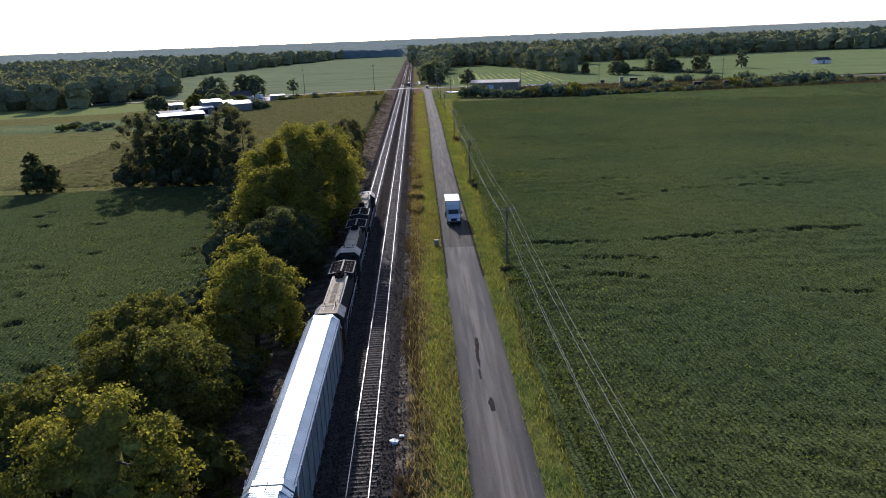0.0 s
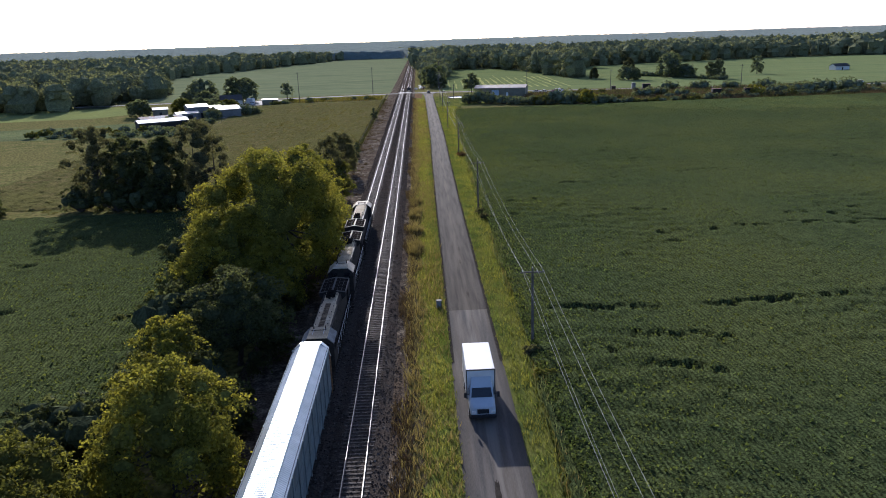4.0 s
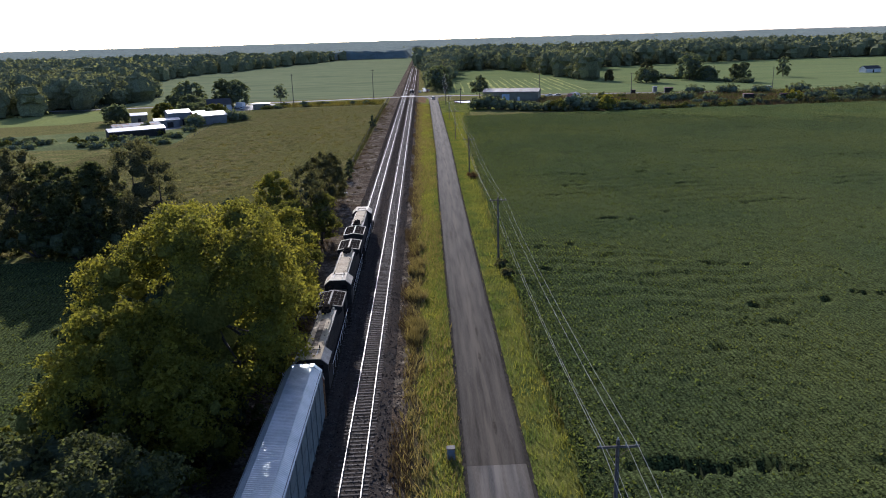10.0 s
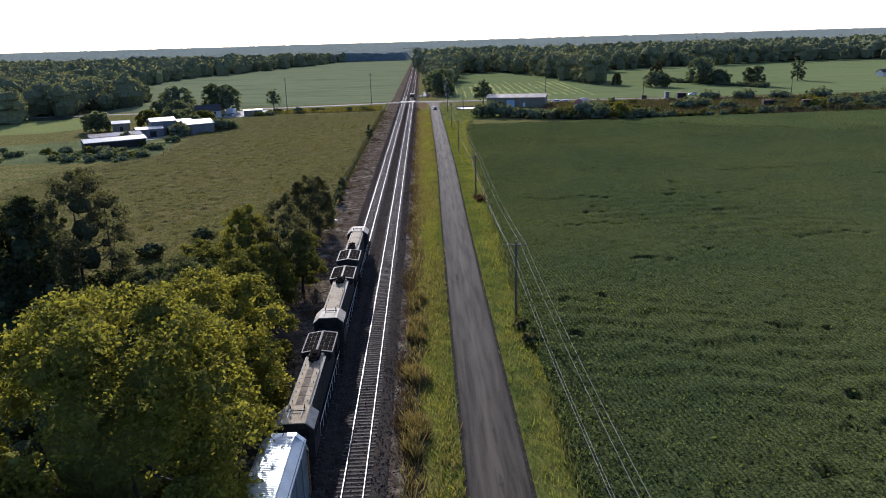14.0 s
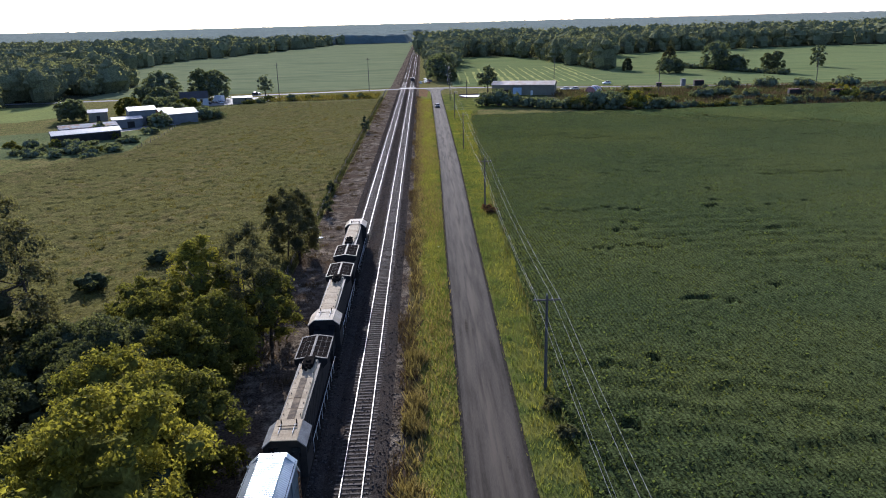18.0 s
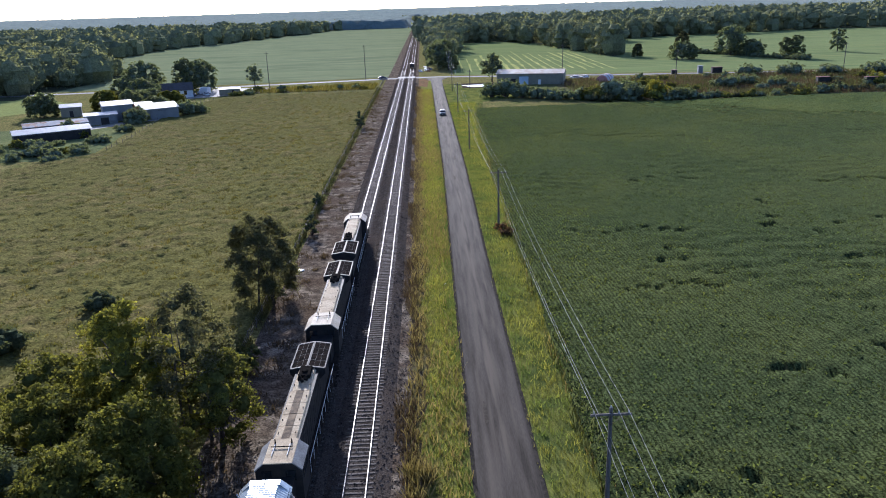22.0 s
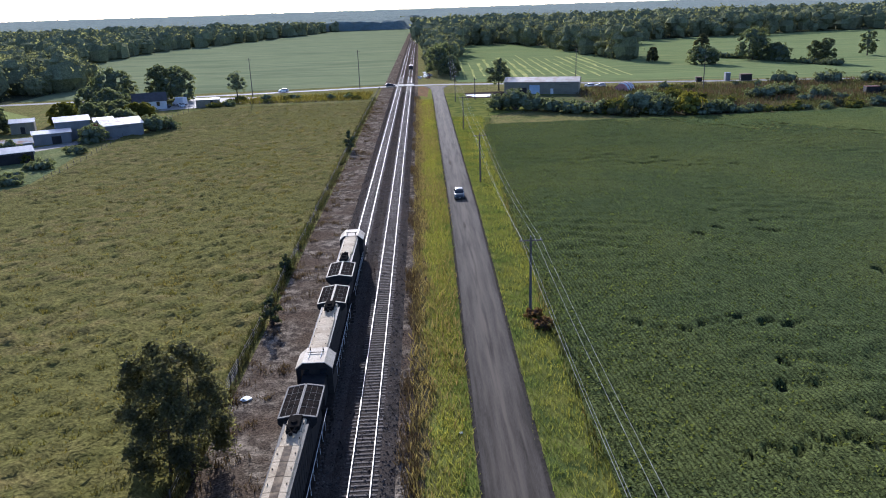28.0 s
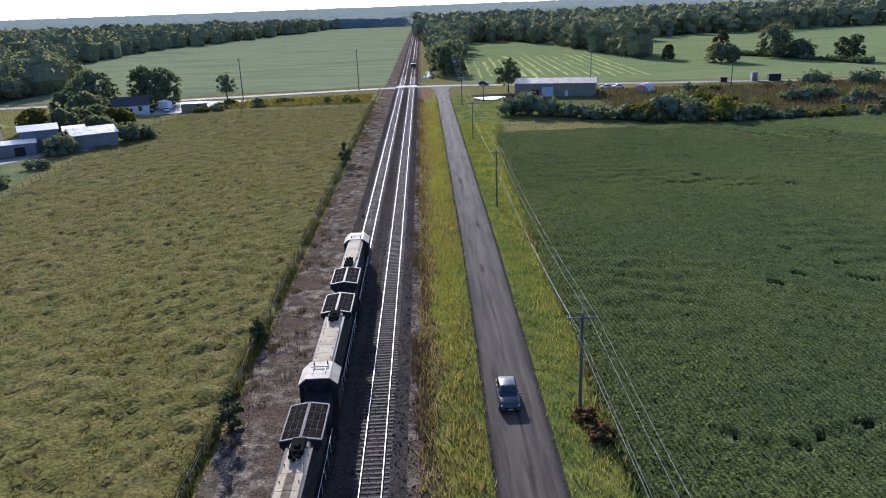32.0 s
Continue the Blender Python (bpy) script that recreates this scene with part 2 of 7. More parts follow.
M["tie"] = mat("weathered_timber_tie", (0.085, 0.072, 0.062), (0.055, 0.045, 0.038), 0.9, scale=3.0, fine=0.3, bump=0.5, bscale=14.0, objrand=0.35,
               stretch=(0.3, 3.0, 1.0))
M["tie_far"] = mat("weathered_far_ties", (0.085, 0.072, 0.062), (0.055, 0.045, 0.038), 0.9, scale=3.0, fine=0.3, island=0.35)
M["wood_pole"] = mat("grey_weathered_pole", (0.13, 0.115, 0.10), (0.085, 0.075, 0.066), 0.9, scale=2.0, fine=0.3, bump=0.4, bscale=12.0,
                     stretch=(4.0, 4.0, 0.4))
M["bark"] = mat("tree_bark", (0.075, 0.062, 0.05), (0.045, 0.038, 0.03), 0.95, scale=3.0, fine=0.3, bump=0.7, bscale=10.0)
M["wire"] = mat("grey_aluminium_wire", (0.34, 0.35, 0.34), (0.28, 0.28, 0.27), 0.8, 0.0, scale=2.0, spec=0.2)
M["brown_weeds"] = mat("brown_weed_stems", (0.11, 0.078, 0.05), (0.14, 0.105, 0.066), 0.95, scale=0.3, translucent=0.2, island=0.35, spec=0.0)
M["olive_weeds"] = mat("olive_weed_stems", (0.08, 0.088, 0.036), (0.10, 0.095, 0.045), 0.95, scale=0.2, translucent=0.3, island=0.35, spec=0.0)
M["grey_weeds"] = mat("grey_green_weeds", (0.105, 0.13, 0.062), (0.13, 0.145, 0.068), 0.9, scale=0.4, translucent=0.4, island=0.35, spec=0.0)
LEAF = dict(rough=0.75, translucent=0.56, island=0.25, spec=0.03)
M["leaf_yellow"] = mat("yellow_green_leaves", (0.25, 0.235, 0.042), (0.155, 0.162, 0.036), scale=0.3, **LEAF)
M["leaf_green"] = mat("green_leaves", (0.155, 0.158, 0.038), (0.105, 0.112, 0.03), scale=0.35, **LEAF)
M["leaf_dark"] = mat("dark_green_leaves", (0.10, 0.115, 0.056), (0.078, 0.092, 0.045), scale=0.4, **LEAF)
M["leaf_grey"] = mat("grey_green_leaves", (0.138, 0.138, 0.074), (0.11, 0.112, 0.06), scale=0.4, **LEAF)
# Leaves of far trees, paled in the base colour to imitate haze.
LEAF_HAZE = dict(rough=0.65, translucent=0.62, island=0.25, spec=0.1)
M["leaf_haze"] = mat("haze_paled_leaves", (0.165, 0.195, 0.115), (0.13, 0.158, 0.095), scale=0.2, **LEAF_HAZE)
M["leaf_dry"] = mat("reddish_dry_leaves", (0.15, 0.085, 0.05), (0.13, 0.10, 0.05), scale=0.5, **LEAF)
# Wood colour raised above natural foliage: distance haze put into the base.
M["woods"] = mat("haze_paled_woodland", (0.165, 0.18, 0.105), (0.135, 0.15, 0.09), scale=0.04, rough=0.9, translucent=0.55, island=0.15, spec=0.0, sheen=0.06,
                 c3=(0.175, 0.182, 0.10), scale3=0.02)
# Floor sheet coloured dark, in place of shade beneath the crowns.
M["wood_floor"] = mat("wood_floor_shade", (0.05, 0.055, 0.035), (0.06, 0.07, 0.04), 0.95, scale=0.2, fine=0.3, spec=0.0)
# Pale bluish base colour carries the haze of the horizon woods.
M["canopy"] = mat("hazed_woodland_canopy", (0.13, 0.165, 0.15), (0.155, 0.19, 0.17), 0.95, scale=0.02, fine=0.15, bump=0.6, bscale=0.06, spec=0.0, sheen=0.08,
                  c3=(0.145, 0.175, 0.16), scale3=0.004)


# Opaque cores, mostly darker than the leaves, added to block light and darken gaps.
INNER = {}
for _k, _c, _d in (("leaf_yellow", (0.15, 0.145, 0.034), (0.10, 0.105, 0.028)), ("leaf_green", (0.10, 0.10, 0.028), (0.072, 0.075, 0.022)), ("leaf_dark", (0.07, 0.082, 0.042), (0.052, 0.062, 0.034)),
                   ("leaf_grey", (0.08, 0.085, 0.046), (0.06, 0.065, 0.036)), ("leaf_haze", (0.125, 0.148, 0.092), (0.095, 0.115, 0.072)), ("leaf_dry", (0.12, 0.07, 0.04), (0.09, 0.06, 0.034)),
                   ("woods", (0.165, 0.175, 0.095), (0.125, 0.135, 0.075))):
    INNER[M[_k].name] = mat("opaque_core_" + M[_k].name, _c, _d, 0.95, scale=0.5, fine=0.4, bump=1.0, bscale=1.6 if _k in ("woods", "leaf_haze") else 4.0, island=0.2, spec=0.0)


# ---- mesh helpers ----
def mesh_obj(name, verts, faces, material, parent=None, smooth=False, mats=None, idx=None):
    me = bpy.data.meshes.new(name)
    me.from_pydata([tuple(v) for v in verts], [], [tuple(f) for f in faces])
    for k in (mats or [material]):
        me.materials.append(k)
    if idx is not None:
        me.polygons.foreach_set("material_index", np.asarray(idx, dtype=np.int32))
    if smooth:
        me.polygons.foreach_set("use_smooth", [True] * len(me.polygons))
    ob = new(name, me)
    ob.parent = parent
    return ob


def quads_obj(name, verts, material, parent=None, inner=None, opaque_core_material=None):
    """verts: array (n, 4, 3), one loose quad each; inner: further quads with a material of their own."""
    outer = len(verts)
    if inner is not None:
        verts = np.concatenate([verts, inner])
    v = np.asarray(verts, dtype=np.float32).reshape(-1, 3)
    q = len(v) // 4
    me = bpy.data.meshes.new(name)
    me.vertices.add(len(v))
    me.vertices.foreach_set("co", v.ravel())
    me.loops.add(len(v))
    me.loops.foreach_set("vertex_index", np.arange(len(v), dtype=np.int32))
    me.polygons.add(q)
    me.polygons.foreach_set("loop_start", np.arange(0, len(v), 4, dtype=np.int32))
    me.polygons.foreach_set("loop_total", np.full(q, 4, dtype=np.int32))
    me.materials.append(material)
    if inner is not None:
        me.materials.append(opaque_core_material)
        me.polygons.foreach_set("material_index", (np.arange(q) >= outer).astype(np.int32))
    me.update(calc_edges=True)
    ob = new(name, me)
    ob.parent = parent
    return ob


def cards(centres, size, up_bias=0.3, jitter=0.35, aspect=0.62, out=None, spread=0.6):
    """Leaf cards: a kite-like quad round each centre, turned at random. size: number or array."""
    c = np.asarray(centres, dtype=np.float32)
    n = len(c)
    a = NPR.normal(size=(n, 3))
    a /= np.linalg.norm(a, axis=1)[:, None] + 1e-9
    nrm = NPR.normal(size=(n, 3))
    if out is None:
        nrm[:, 2] = np.abs(nrm[:, 2]) + up_bias
    else:
        nrm = out + nrm * spread
        nrm[:, 2] += up_bias * 0.4
        a = np.cross(nrm, a)
        a /= np.linalg.norm(a, axis=1)[:, None] + 1e-9
    b = np.cross(nrm, a)
    b /= np.linalg.norm(b, axis=1)[:, None] + 1e-9
    s = (np.ones(n) * size) * (1 + jitter * (NPR.rand(n) * 2 - 1))
    a = a * s[:, None]
    b = b * (s * aspect)[:, None]
    return np.stack([c - a, c + b * 0.9 - a * 0.15, c + a, c - b + a * 0.1], axis=1)


def blades(base, height, width):
    """Upright grass blades or stems: narrow leaning quads from base points."""
    c = np.asarray(base, dtype=np.float32)
    n = len(c)
    th = NPR.rand(n) * 2 * np.pi
    h = (np.ones(n) * height) * (0.55 + 0.9 * NPR.rand(n))
    w = (np.ones(n) * width) * (0.6 + 0.8 * NPR.rand(n))
    d = np.stack([np.cos(th) * w, np.sin(th) * w, np.zeros(n)], axis=1)
    lean = np.stack([NPR.normal(size=n) * 0.35 * h, NPR.normal(size=n) * 0.35 * h, h], axis=1)
    return np.stack([c - d, c + d, c + d * 0.25 + lean, c - d * 0.25 + lean], axis=1)


def bm_box(bm, x0, x1, y0, y1, z0, z1, bevel=0.0, mi=0):
    vs = [bm.verts.new(p) for p in ((x0, y0, z0), (x1, y0, z0), (x1, y1, z0), (x0, y1, z0), (x0, y0, z1), (x1, y0, z1), (x1, y1, z1), (x0, y1, z1))]
    fs = [bm.faces.new([vs[i] for i in f]) for f in ((3, 2, 1, 0), (4, 5, 6, 7), (0, 1, 5, 4), (1, 2, 6, 5), (2, 3, 7, 6), (3, 0, 4, 7))]
    for f in fs:
        f.material_index = mi
    if bevel:
        bmesh.ops.bevel(bm, geom=list({e for f in fs for e in f.edges}), offset=bevel, segments=1, affect="EDGES")
    return fs


def bm_prism(bm, outline, axis, a, b, mi=0):
    """Extrude a closed 2D outline between a and b along 'x', 'y' or 'z'. Outline gives the other two coordinates in order."""
    def at(p, q):
        return {"x": (q, p[0], p[1]), "y": (p[0], q, p[1]), "z": (p[0], p[1], q)}[axis]
    lo = [bm.verts.new(at(p, a)) for p in outline]
    hi = [bm.verts.new(at(p, b)) for p in outline]
    k = len(outline)
    fs = [bm.faces.new(lo[::-1]), bm.faces.new(hi)]
    fs += [bm.faces.new((lo[i], lo[(i + 1) % k], hi[(i + 1) % k], hi[i])) for i in range(k)]
    for f in fs:
        f.material_index = mi
    return fs


def bm_tube(bm, p, q, r0, r1=None, sides=8, mi=0, caps=True):
    p, q = Vector(p), Vector(q)
    r1 = r0 if r1 is None else r1
    d = (q - p).normalized()
    u = d.orthogonal().normalized()
    w = d.cross(u)
    ring = lambda c, r: [bm.verts.new(c + (u * math.cos(2 * math.pi * i / sides) + w * math.sin(2 * math.pi * i / sides)) * r) for i in range(sides)]
    A, B = ring(p, r0), ring(q, r1)
    fs = [bm.faces.new((A[i], A[(i + 1) % sides], B[(i + 1) % sides], B[i])) for i in range(sides)]
    if caps:
        fs += [bm.faces.new(A[::-1]), bm.faces.new(B)]
    for f in fs:
        f.material_index = mi


def bm_path(bm, pts, r, sides=5):
    """One tube swept along a line of points that runs mainly along y."""
    rings = [[bm.verts.new((p[0] + r * math.cos(2 * math.pi * i / sides), p[1], p[2] + r * math.sin(2 * math.pi * i / sides))) for i in range(sides)] for p in pts]
    for A, B in zip(rings[:-1], rings[1:]):
        for i in range(sides):
            bm.faces.new((A[i], A[(i + 1) % sides], B[(i + 1) % sides], B[i]))


def part(name, bm, material, parent, label=""):
    """Links a bmesh as one mesh object under a thing or a part."""
    me = bpy.data.meshes.new(name)
    bmesh.ops.recalc_face_normals(bm, faces=bm.faces)
    bm.to_mesh(me)
    bm.free()
    for k in (material if isinstance(material, (list, tuple)) else [material]):
        me.materials.append(k)
    ob = new(name, me)
    ob.parent = parent
    if label:
        ob["label"] = label
    return ob


def box_part(name, parent, material, x0, x1, y0, y1, z0, z1, bevel=0.0, label=""):
    bm = bmesh.new()
    bm_box(bm, x0, x1, y0, y1, z0, z1, bevel)
    return part(name, bm, material, parent, label)


def tube_part(name, parent, material, p, q, r0, r1=None, sides=8, label=""):
    bm = bmesh.new()
    bm_tube(bm, p, q, r0, r1, sides)
    return part(name, bm, material, parent, label)


def thing(name, label, category, at=(0, 0, 0), group="", rz=0.0):
    e = new(name)
    e.matrix_basis = pose(*at, 0, 0, rz)
    return tagged(e, label, category, group)


# ---- ground, fields ----
def strip(name, rows, material, z, kind="structure", label="", category="", thick=0.0):
    """A sheet through rows of (y, x_left, x_right)."""
    v, f = [], []
    for y, a, b in rows:
        v += [(a, y, z), (b, y, z)]
    for i in range(len(rows) - 1):
        f.append((2 * i, 2 * i + 1, 2 * i + 3, 2 * i + 2))
    if thick:
        k = len(v)
        v += [(x, y, zz - thick) for x, y, zz in v]
        for i in range(len(rows) - 1):
            f += [(2 * i + 2, 2 * i + 2 + k, 2 * i + k, 2 * i), (2 * i + 1, 2 * i + 1 + k, 2 * i + 3 + k, 2 * i + 3)]
        f += [(0, k, k + 1, 1), (k - 2, k - 1, 2 * k - 1, 2 * k - 2)]
    ob = mesh_obj(name, v, f, material)
    uv = ob.data.uv_layers.new(name="across")
    for lp in ob.data.loops:
        x, y, _ = v[lp.vertex_index]
        uv.data[lp.index].uv = (lp.vertex_index % 2, y)
    return tagged(ob, label, category, kind=kind)


def road_x(y):
    """Centre line of the country road."""
    return float(np.interp(y, [-300, 0, 60, 150, 205, 250, 400, 2000], [10.1, 10.3, 10.65, 10.9, 11.25, 11.8, 12.0, 12.3]))


def quad_ground(name, pts, material, z, label, category="field"):
    return tagged(mesh_obj(name, [(x, y, z) for x, y in pts], [tuple(range(len(pts)))], material), label, category, kind="structure")


tagged(mesh_obj("ground", [(-4500, -400, 0), (4500, -400, 0), (4500, 4850, 0), (-4500, 4850, 0)], [(0, 1, 2, 3)], M["pasture"]),
       "open pasture ground of tufted olive and tan grass", "ground", kind="structure")
quad_ground("pasture_wedge", [(-420, 330), (-150, 372), (-128, 402), (-165, 442), (-420, 445)], M["wedge"], 0.02, "bright green mown wedge of grass by the woods")
quad_ground("rough_meadow", [(-77, 284), (-80, 310), (-84, 336), (-110, 345), (-150, 330), (-200, 322), (-200, 292), (-130, 286)], M["rough"], 0.02, "rough green meadow with docks below the farm")
quad_ground("crop_field", [(-11.5, 486), (-60, 478), (-180, 462), (-330, 440), (-330, 1500), (-200, 1560), (-60, 1760), (-9, 1760)], M["far_field"], 0.05,
            "broad flat green crop field beyond the crossing road")
quad_ground("hay_field", [(22, 486), (60, 474), (300, 429), (900, 340), (900, 900), (330, 900), (190, 860), (130, 860), (60, 860), (24, 860)], M["hay"], 0.03,
            "mown hay field with pale swaths beyond the crossing road")
_v, _f = [], []
for _i in range(17):
    _x0, _k, _w = 26 + _i * 4.9, len(_v), NPR.uniform(0.9, 2.2)
    _ya, _yb = 500 - 0.16 * (_x0 - 26) + NPR.uniform(0, 14), min(700, 640 + _x0 * 0.5) - NPR.uniform(0, 70)
    for _j in range(9):
        _yy = _ya + (_yb - _ya) * _j / 8
        _wx = _x0 + 0.035 * (_yy - 500) + NPR.normal() * 0.12
        _v += [(_wx, _yy, 0.055), (_wx + _w * NPR.uniform(0.3, 1.3), _yy, 0.055)]
    _f += [(_k + 2 * _j, _k + 2 * _j + 1, _k + 2 * _j + 3, _k + 2 * _j + 2) for _j in range(8)]
tagged(mesh_obj("hay_swath", _v, _f, M["swath"]), "pale straw swaths lying in rows on the hay field", "hay", kind="stuff")
quad_ground("weed_field", [(62, 402), (62, 392), (88, 352), (300, 364), (300, 440), (120, 442), (75, 428)], M["weeds"], 0.03,
            "rough field of brown dry weeds behind the crops")


PITS = []
for _i in range(56):
    _cx, _cy = NPR.uniform(22, 200), NPR.uniform(45, 345)
    for _j in range(1 + NPR.randint(0, 5)):
        PITS.append((_cx + NPR.normal() * 4.5, _cy + NPR.normal() * 4.0, NPR.uniform(0.4, 1.0), NPR.uniform(0.35, 0.65)))
for _i in range(26):
    _cx, _cy = NPR.uniform(24, 150), NPR.uniform(60, 335)
    for _j in range(3 + NPR.randint(0, 6)):
        PITS.append((_cx + _j * 2.2, _cy + 0.9 * math.sin(_j * 1.1 + _i) + NPR.normal() * 0.3, NPR.uniform(0.8, 1.4), NPR.uniform(0.22, 0.4)))
PITS += [(-NPR.uniform(28, 100), NPR.uniform(20, 145), NPR.uniform(0.7, 2.0), NPR.uniform(0.35, 0.8)) for _ in range(40)]


def in_pits(x, y, grow=1.0):
    """Gaps in the crop, drawn dark: small hollows and one drainage line across the right field."""
    hit = (np.abs(y - (87.6 + 0.02 * x + 0.8 * np.sin(x * 0.13) + 0.35 * np.sin(x * 0.9) + 0.2 * np.sin(x * 2.7))) < 0.3 + 0.22 * np.sin(x * 0.31) + 0.15 * np.sin(x * 0.83)) & (x > 20)
    for a, b, rx, ry in PITS:
        hit |= ((x - a) / (rx * grow)) ** 2 + ((y - b - 0.3 * np.sin(x * 1.9) - 0.18 * np.sin(x * 6.1 + b)) / (ry * grow)) ** 2 < 1.0
    return hit


def canopy(name, x0, x1, y0, y1, dx, dy, height, material, label, edge):
    """A crop canopy as one lumpy sheet with pits coloured as shade; edge(x, y) < 0 leaves cells out."""
    xs, ys = np.arange(x0, x1 + dx, dx), np.arange(y0, y1 + dy, dy)
    X, Y = np.meshgrid(xs, ys)
    Z = np.zeros_like(X)
    for k, amp in ((0.05, 0.10), (0.31, 0.08), (1.1, 0.10), (2.7, 0.10)):
        a, b = NPR.rand(2) * 6
        Z += amp * np.sin(X * k + a + 1.7 * np.sin(Y * k * 0.6 + b)) * np.cos(Y * k * 0.9 + b + 1.3 * np.sin(X * k * 0.5))
    a, b = NPR.rand(2) * 6
    Z += 0.19 * np.sin(Y * 1.5 + a + 2.2 * np.sin(X * 0.17 + b) + 1.3 * np.sin(X * 0.53 + 0.3 * Y)) * np.clip(np.sin(X * 0.12 + 0.07 * Y + b) + np.sin(Y * 0.11 + a), 0, 1)
    X = X + NPR.uniform(-0.25, 0.25, X.shape) * dx
    Y = Y + NPR.uniform(-0.25, 0.25, X.shape) * dy
    Z = height - 0.2 + 0.5 * Z + NPR.rand(*Z.shape) * 0.22
    pits = in_pits(X, Y)
    Z[pits] = 0.05
    h, w = X.shape
    Z[0, :] = Z[-1, :] = Z[:, 0] = Z[:, -1] = 0.0
    me_v = np.stack([X, Y, Z], axis=2).reshape(-1, 3)
    i = np.arange(w * h).reshape(h, w)
    f = np.stack([i[:-1, :-1], i[:-1, 1:], i[1:, 1:], i[1:, :-1]], axis=2).reshape(-1, 4)
    c = me_v[f].mean(axis=1)
    f = f[edge(c[:, 0], c[:, 1]) >= 0]
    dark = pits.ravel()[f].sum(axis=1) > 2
    me = bpy.data.meshes.new(name)
    me.vertices.add(len(me_v))
    me.vertices.foreach_set("co", me_v.astype(np.float32).ravel())
    me.loops.add(f.size)
    me.loops.foreach_set("vertex_index", f.astype(np.int32).ravel())
    me.polygons.add(len(f))
    me.polygons.foreach_set("loop_start", np.arange(0, f.size, 4, dtype=np.int32))
    me.polygons.foreach_set("loop_total", np.full(len(f), 4, dtype=np.int32))
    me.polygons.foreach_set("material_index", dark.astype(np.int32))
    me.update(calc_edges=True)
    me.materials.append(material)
    me.materials.append(M["pit_shade"])
    return tagged(new(name, me), label, "crop field", kind="stuff")


def bean_right(x, y):
    top = 352 + 0.04 * (x - 60)
    left = np.interp(y, EDGE_Y, EDGE_X)
    return np.where((x > left) & (y < top), 1.0, -1.0)


def bean_left(x, y):
    right = np.interp(y, [-60, 40, 90, 150], [-22, -23, -24, -32])
    return np.where((x < right) & (y < 150 + 0.02 * x), 1.0, -1.0)


def pale(x, y):
    """True where the far part of the field has begun to yellow, with a ragged border."""
    y = y + 6 * np.sin(0.23 * x + 0.8 * np.sin(0.19 * y)) + 4 * np.sin(1.1 * x + 0.6 * y) + 4 * np.sin(2.3 * x - 1.7 * y)
    return (x > 59.9) & (y > 352 - 0.62 * np.clip(x - 60, 0, 75) - 0.2 * np.clip(x - 135, 0, 60))


canopy("soybean_canopy", 14.0, 61.0, 0.0, 375.0, 0.34, 0.6, 0.76, M["bean_shade"], "dense dark green soybean canopy in a broad flat field", lambda x, y: np.where(x < 60.5, bean_right(x, y), -1.0))
canopy("soybean_canopy", 59.5, 121.0, 20.0, 375.0, 0.6, 0.65, 0.76, M["bean_shade"], "dense dark green soybean canopy far from the road", lambda x, y: np.where((x >= 59.9) & (x < 120.0) & ~pale(x, y), bean_right(x, y), -1.0))
canopy("soybean_canopy", 119.5, 202.0, 40.0, 375.0, 1.1, 0.8, 0.74, M["bean_shade"], "dense dark green soybean canopy towards the far hedge", lambda x, y: np.where((x >= 119.4) & (x < 200.0) & ~pale(x, y), bean_right(x, y), -1.0))
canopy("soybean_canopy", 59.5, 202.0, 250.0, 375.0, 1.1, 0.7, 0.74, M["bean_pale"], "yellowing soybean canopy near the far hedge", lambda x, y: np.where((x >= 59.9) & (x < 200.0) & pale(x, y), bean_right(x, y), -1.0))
canopy("soybean_canopy", 14.0, 330.0, -60.0, 375.0, 1.6, 1.6, 0.68, M["bean_shade"], "dense dark green soybean canopy running off to the side", lambda x, y: np.where((x > 199.2) | ((x > 59.5) & (y < 20.5)) | ((x > 119.5) & (y < 41)) | (y < 0.7), bean_right(x, y), -1.0))
canopy("soybean_canopy", -80.0, -12.0, 10.0, 152.0, 0.5, 0.7, 0.76, M["bean_shade"], "dark green soybean field shaded by the trackside trees", lambda x, y: np.where(x > -72.0, bean_left(x, y), -1.0))
canopy("soybean_canopy", -260.0, -14.0, -60.0, 152.0, 1.6, 1.6, 0.66, M["bean_shade"], "dark green soybean field running off beyond the trees", lambda x, y: np.where((x < -71.4) | (y < 11.5), bean_left(x, y), -1.0))


def crop_leaves(name, inside, x0, x1, y0, y1, count, size, label, sign=1.0):
    """Leaf tufts in drilled rows over a canopy."""
    x = x0 + NPR.rand(count) ** 2.2 * (x1 - x0)
    y = y0 + NPR.rand(count) * (y1 - y0)
    u = x + sign * 0.06 * y - 0.1
    x = x + np.round(u / 0.46) * 0.46 - u + NPR.normal(size=count) * 0.13
    keep = inside(x, y) > 0
    x, y = x[keep], y[keep]
    keep = ~in_pits(sign * x, y, 0.85)
    x, y = x[keep], y[keep]
    z = 0.62 + NPR.rand(len(x)) * 0.22
    ob = quads_obj(name, cards(np.stack([x, y, z], axis=1), size, 0.25, 0.4, 0.7), M["bean"])
    return tagged(ob, label, "crops", kind="stuff")


crop_leaves("soybean_leaves", bean_right, 16.5, 230.0, 15.0, 372.0, 170000, 0.13, "leafy soybean plants in close drilled rows")
crop_leaves("soybean_leaves", lambda x, y: bean_left(-x, y), 22.0, 110.0, 15.0, 150.0, 30000, 0.14, "leafy soybean plants in shade beside the trees", -1.0)
for _o in [o for o in scene.objects if o.name == "soybean_leaves.001"]:
    _o.scale = (-1, 1, 1)

# road, with the older pale surface south of a cut
YS = [-300, -100, 0, 40, 90.3]
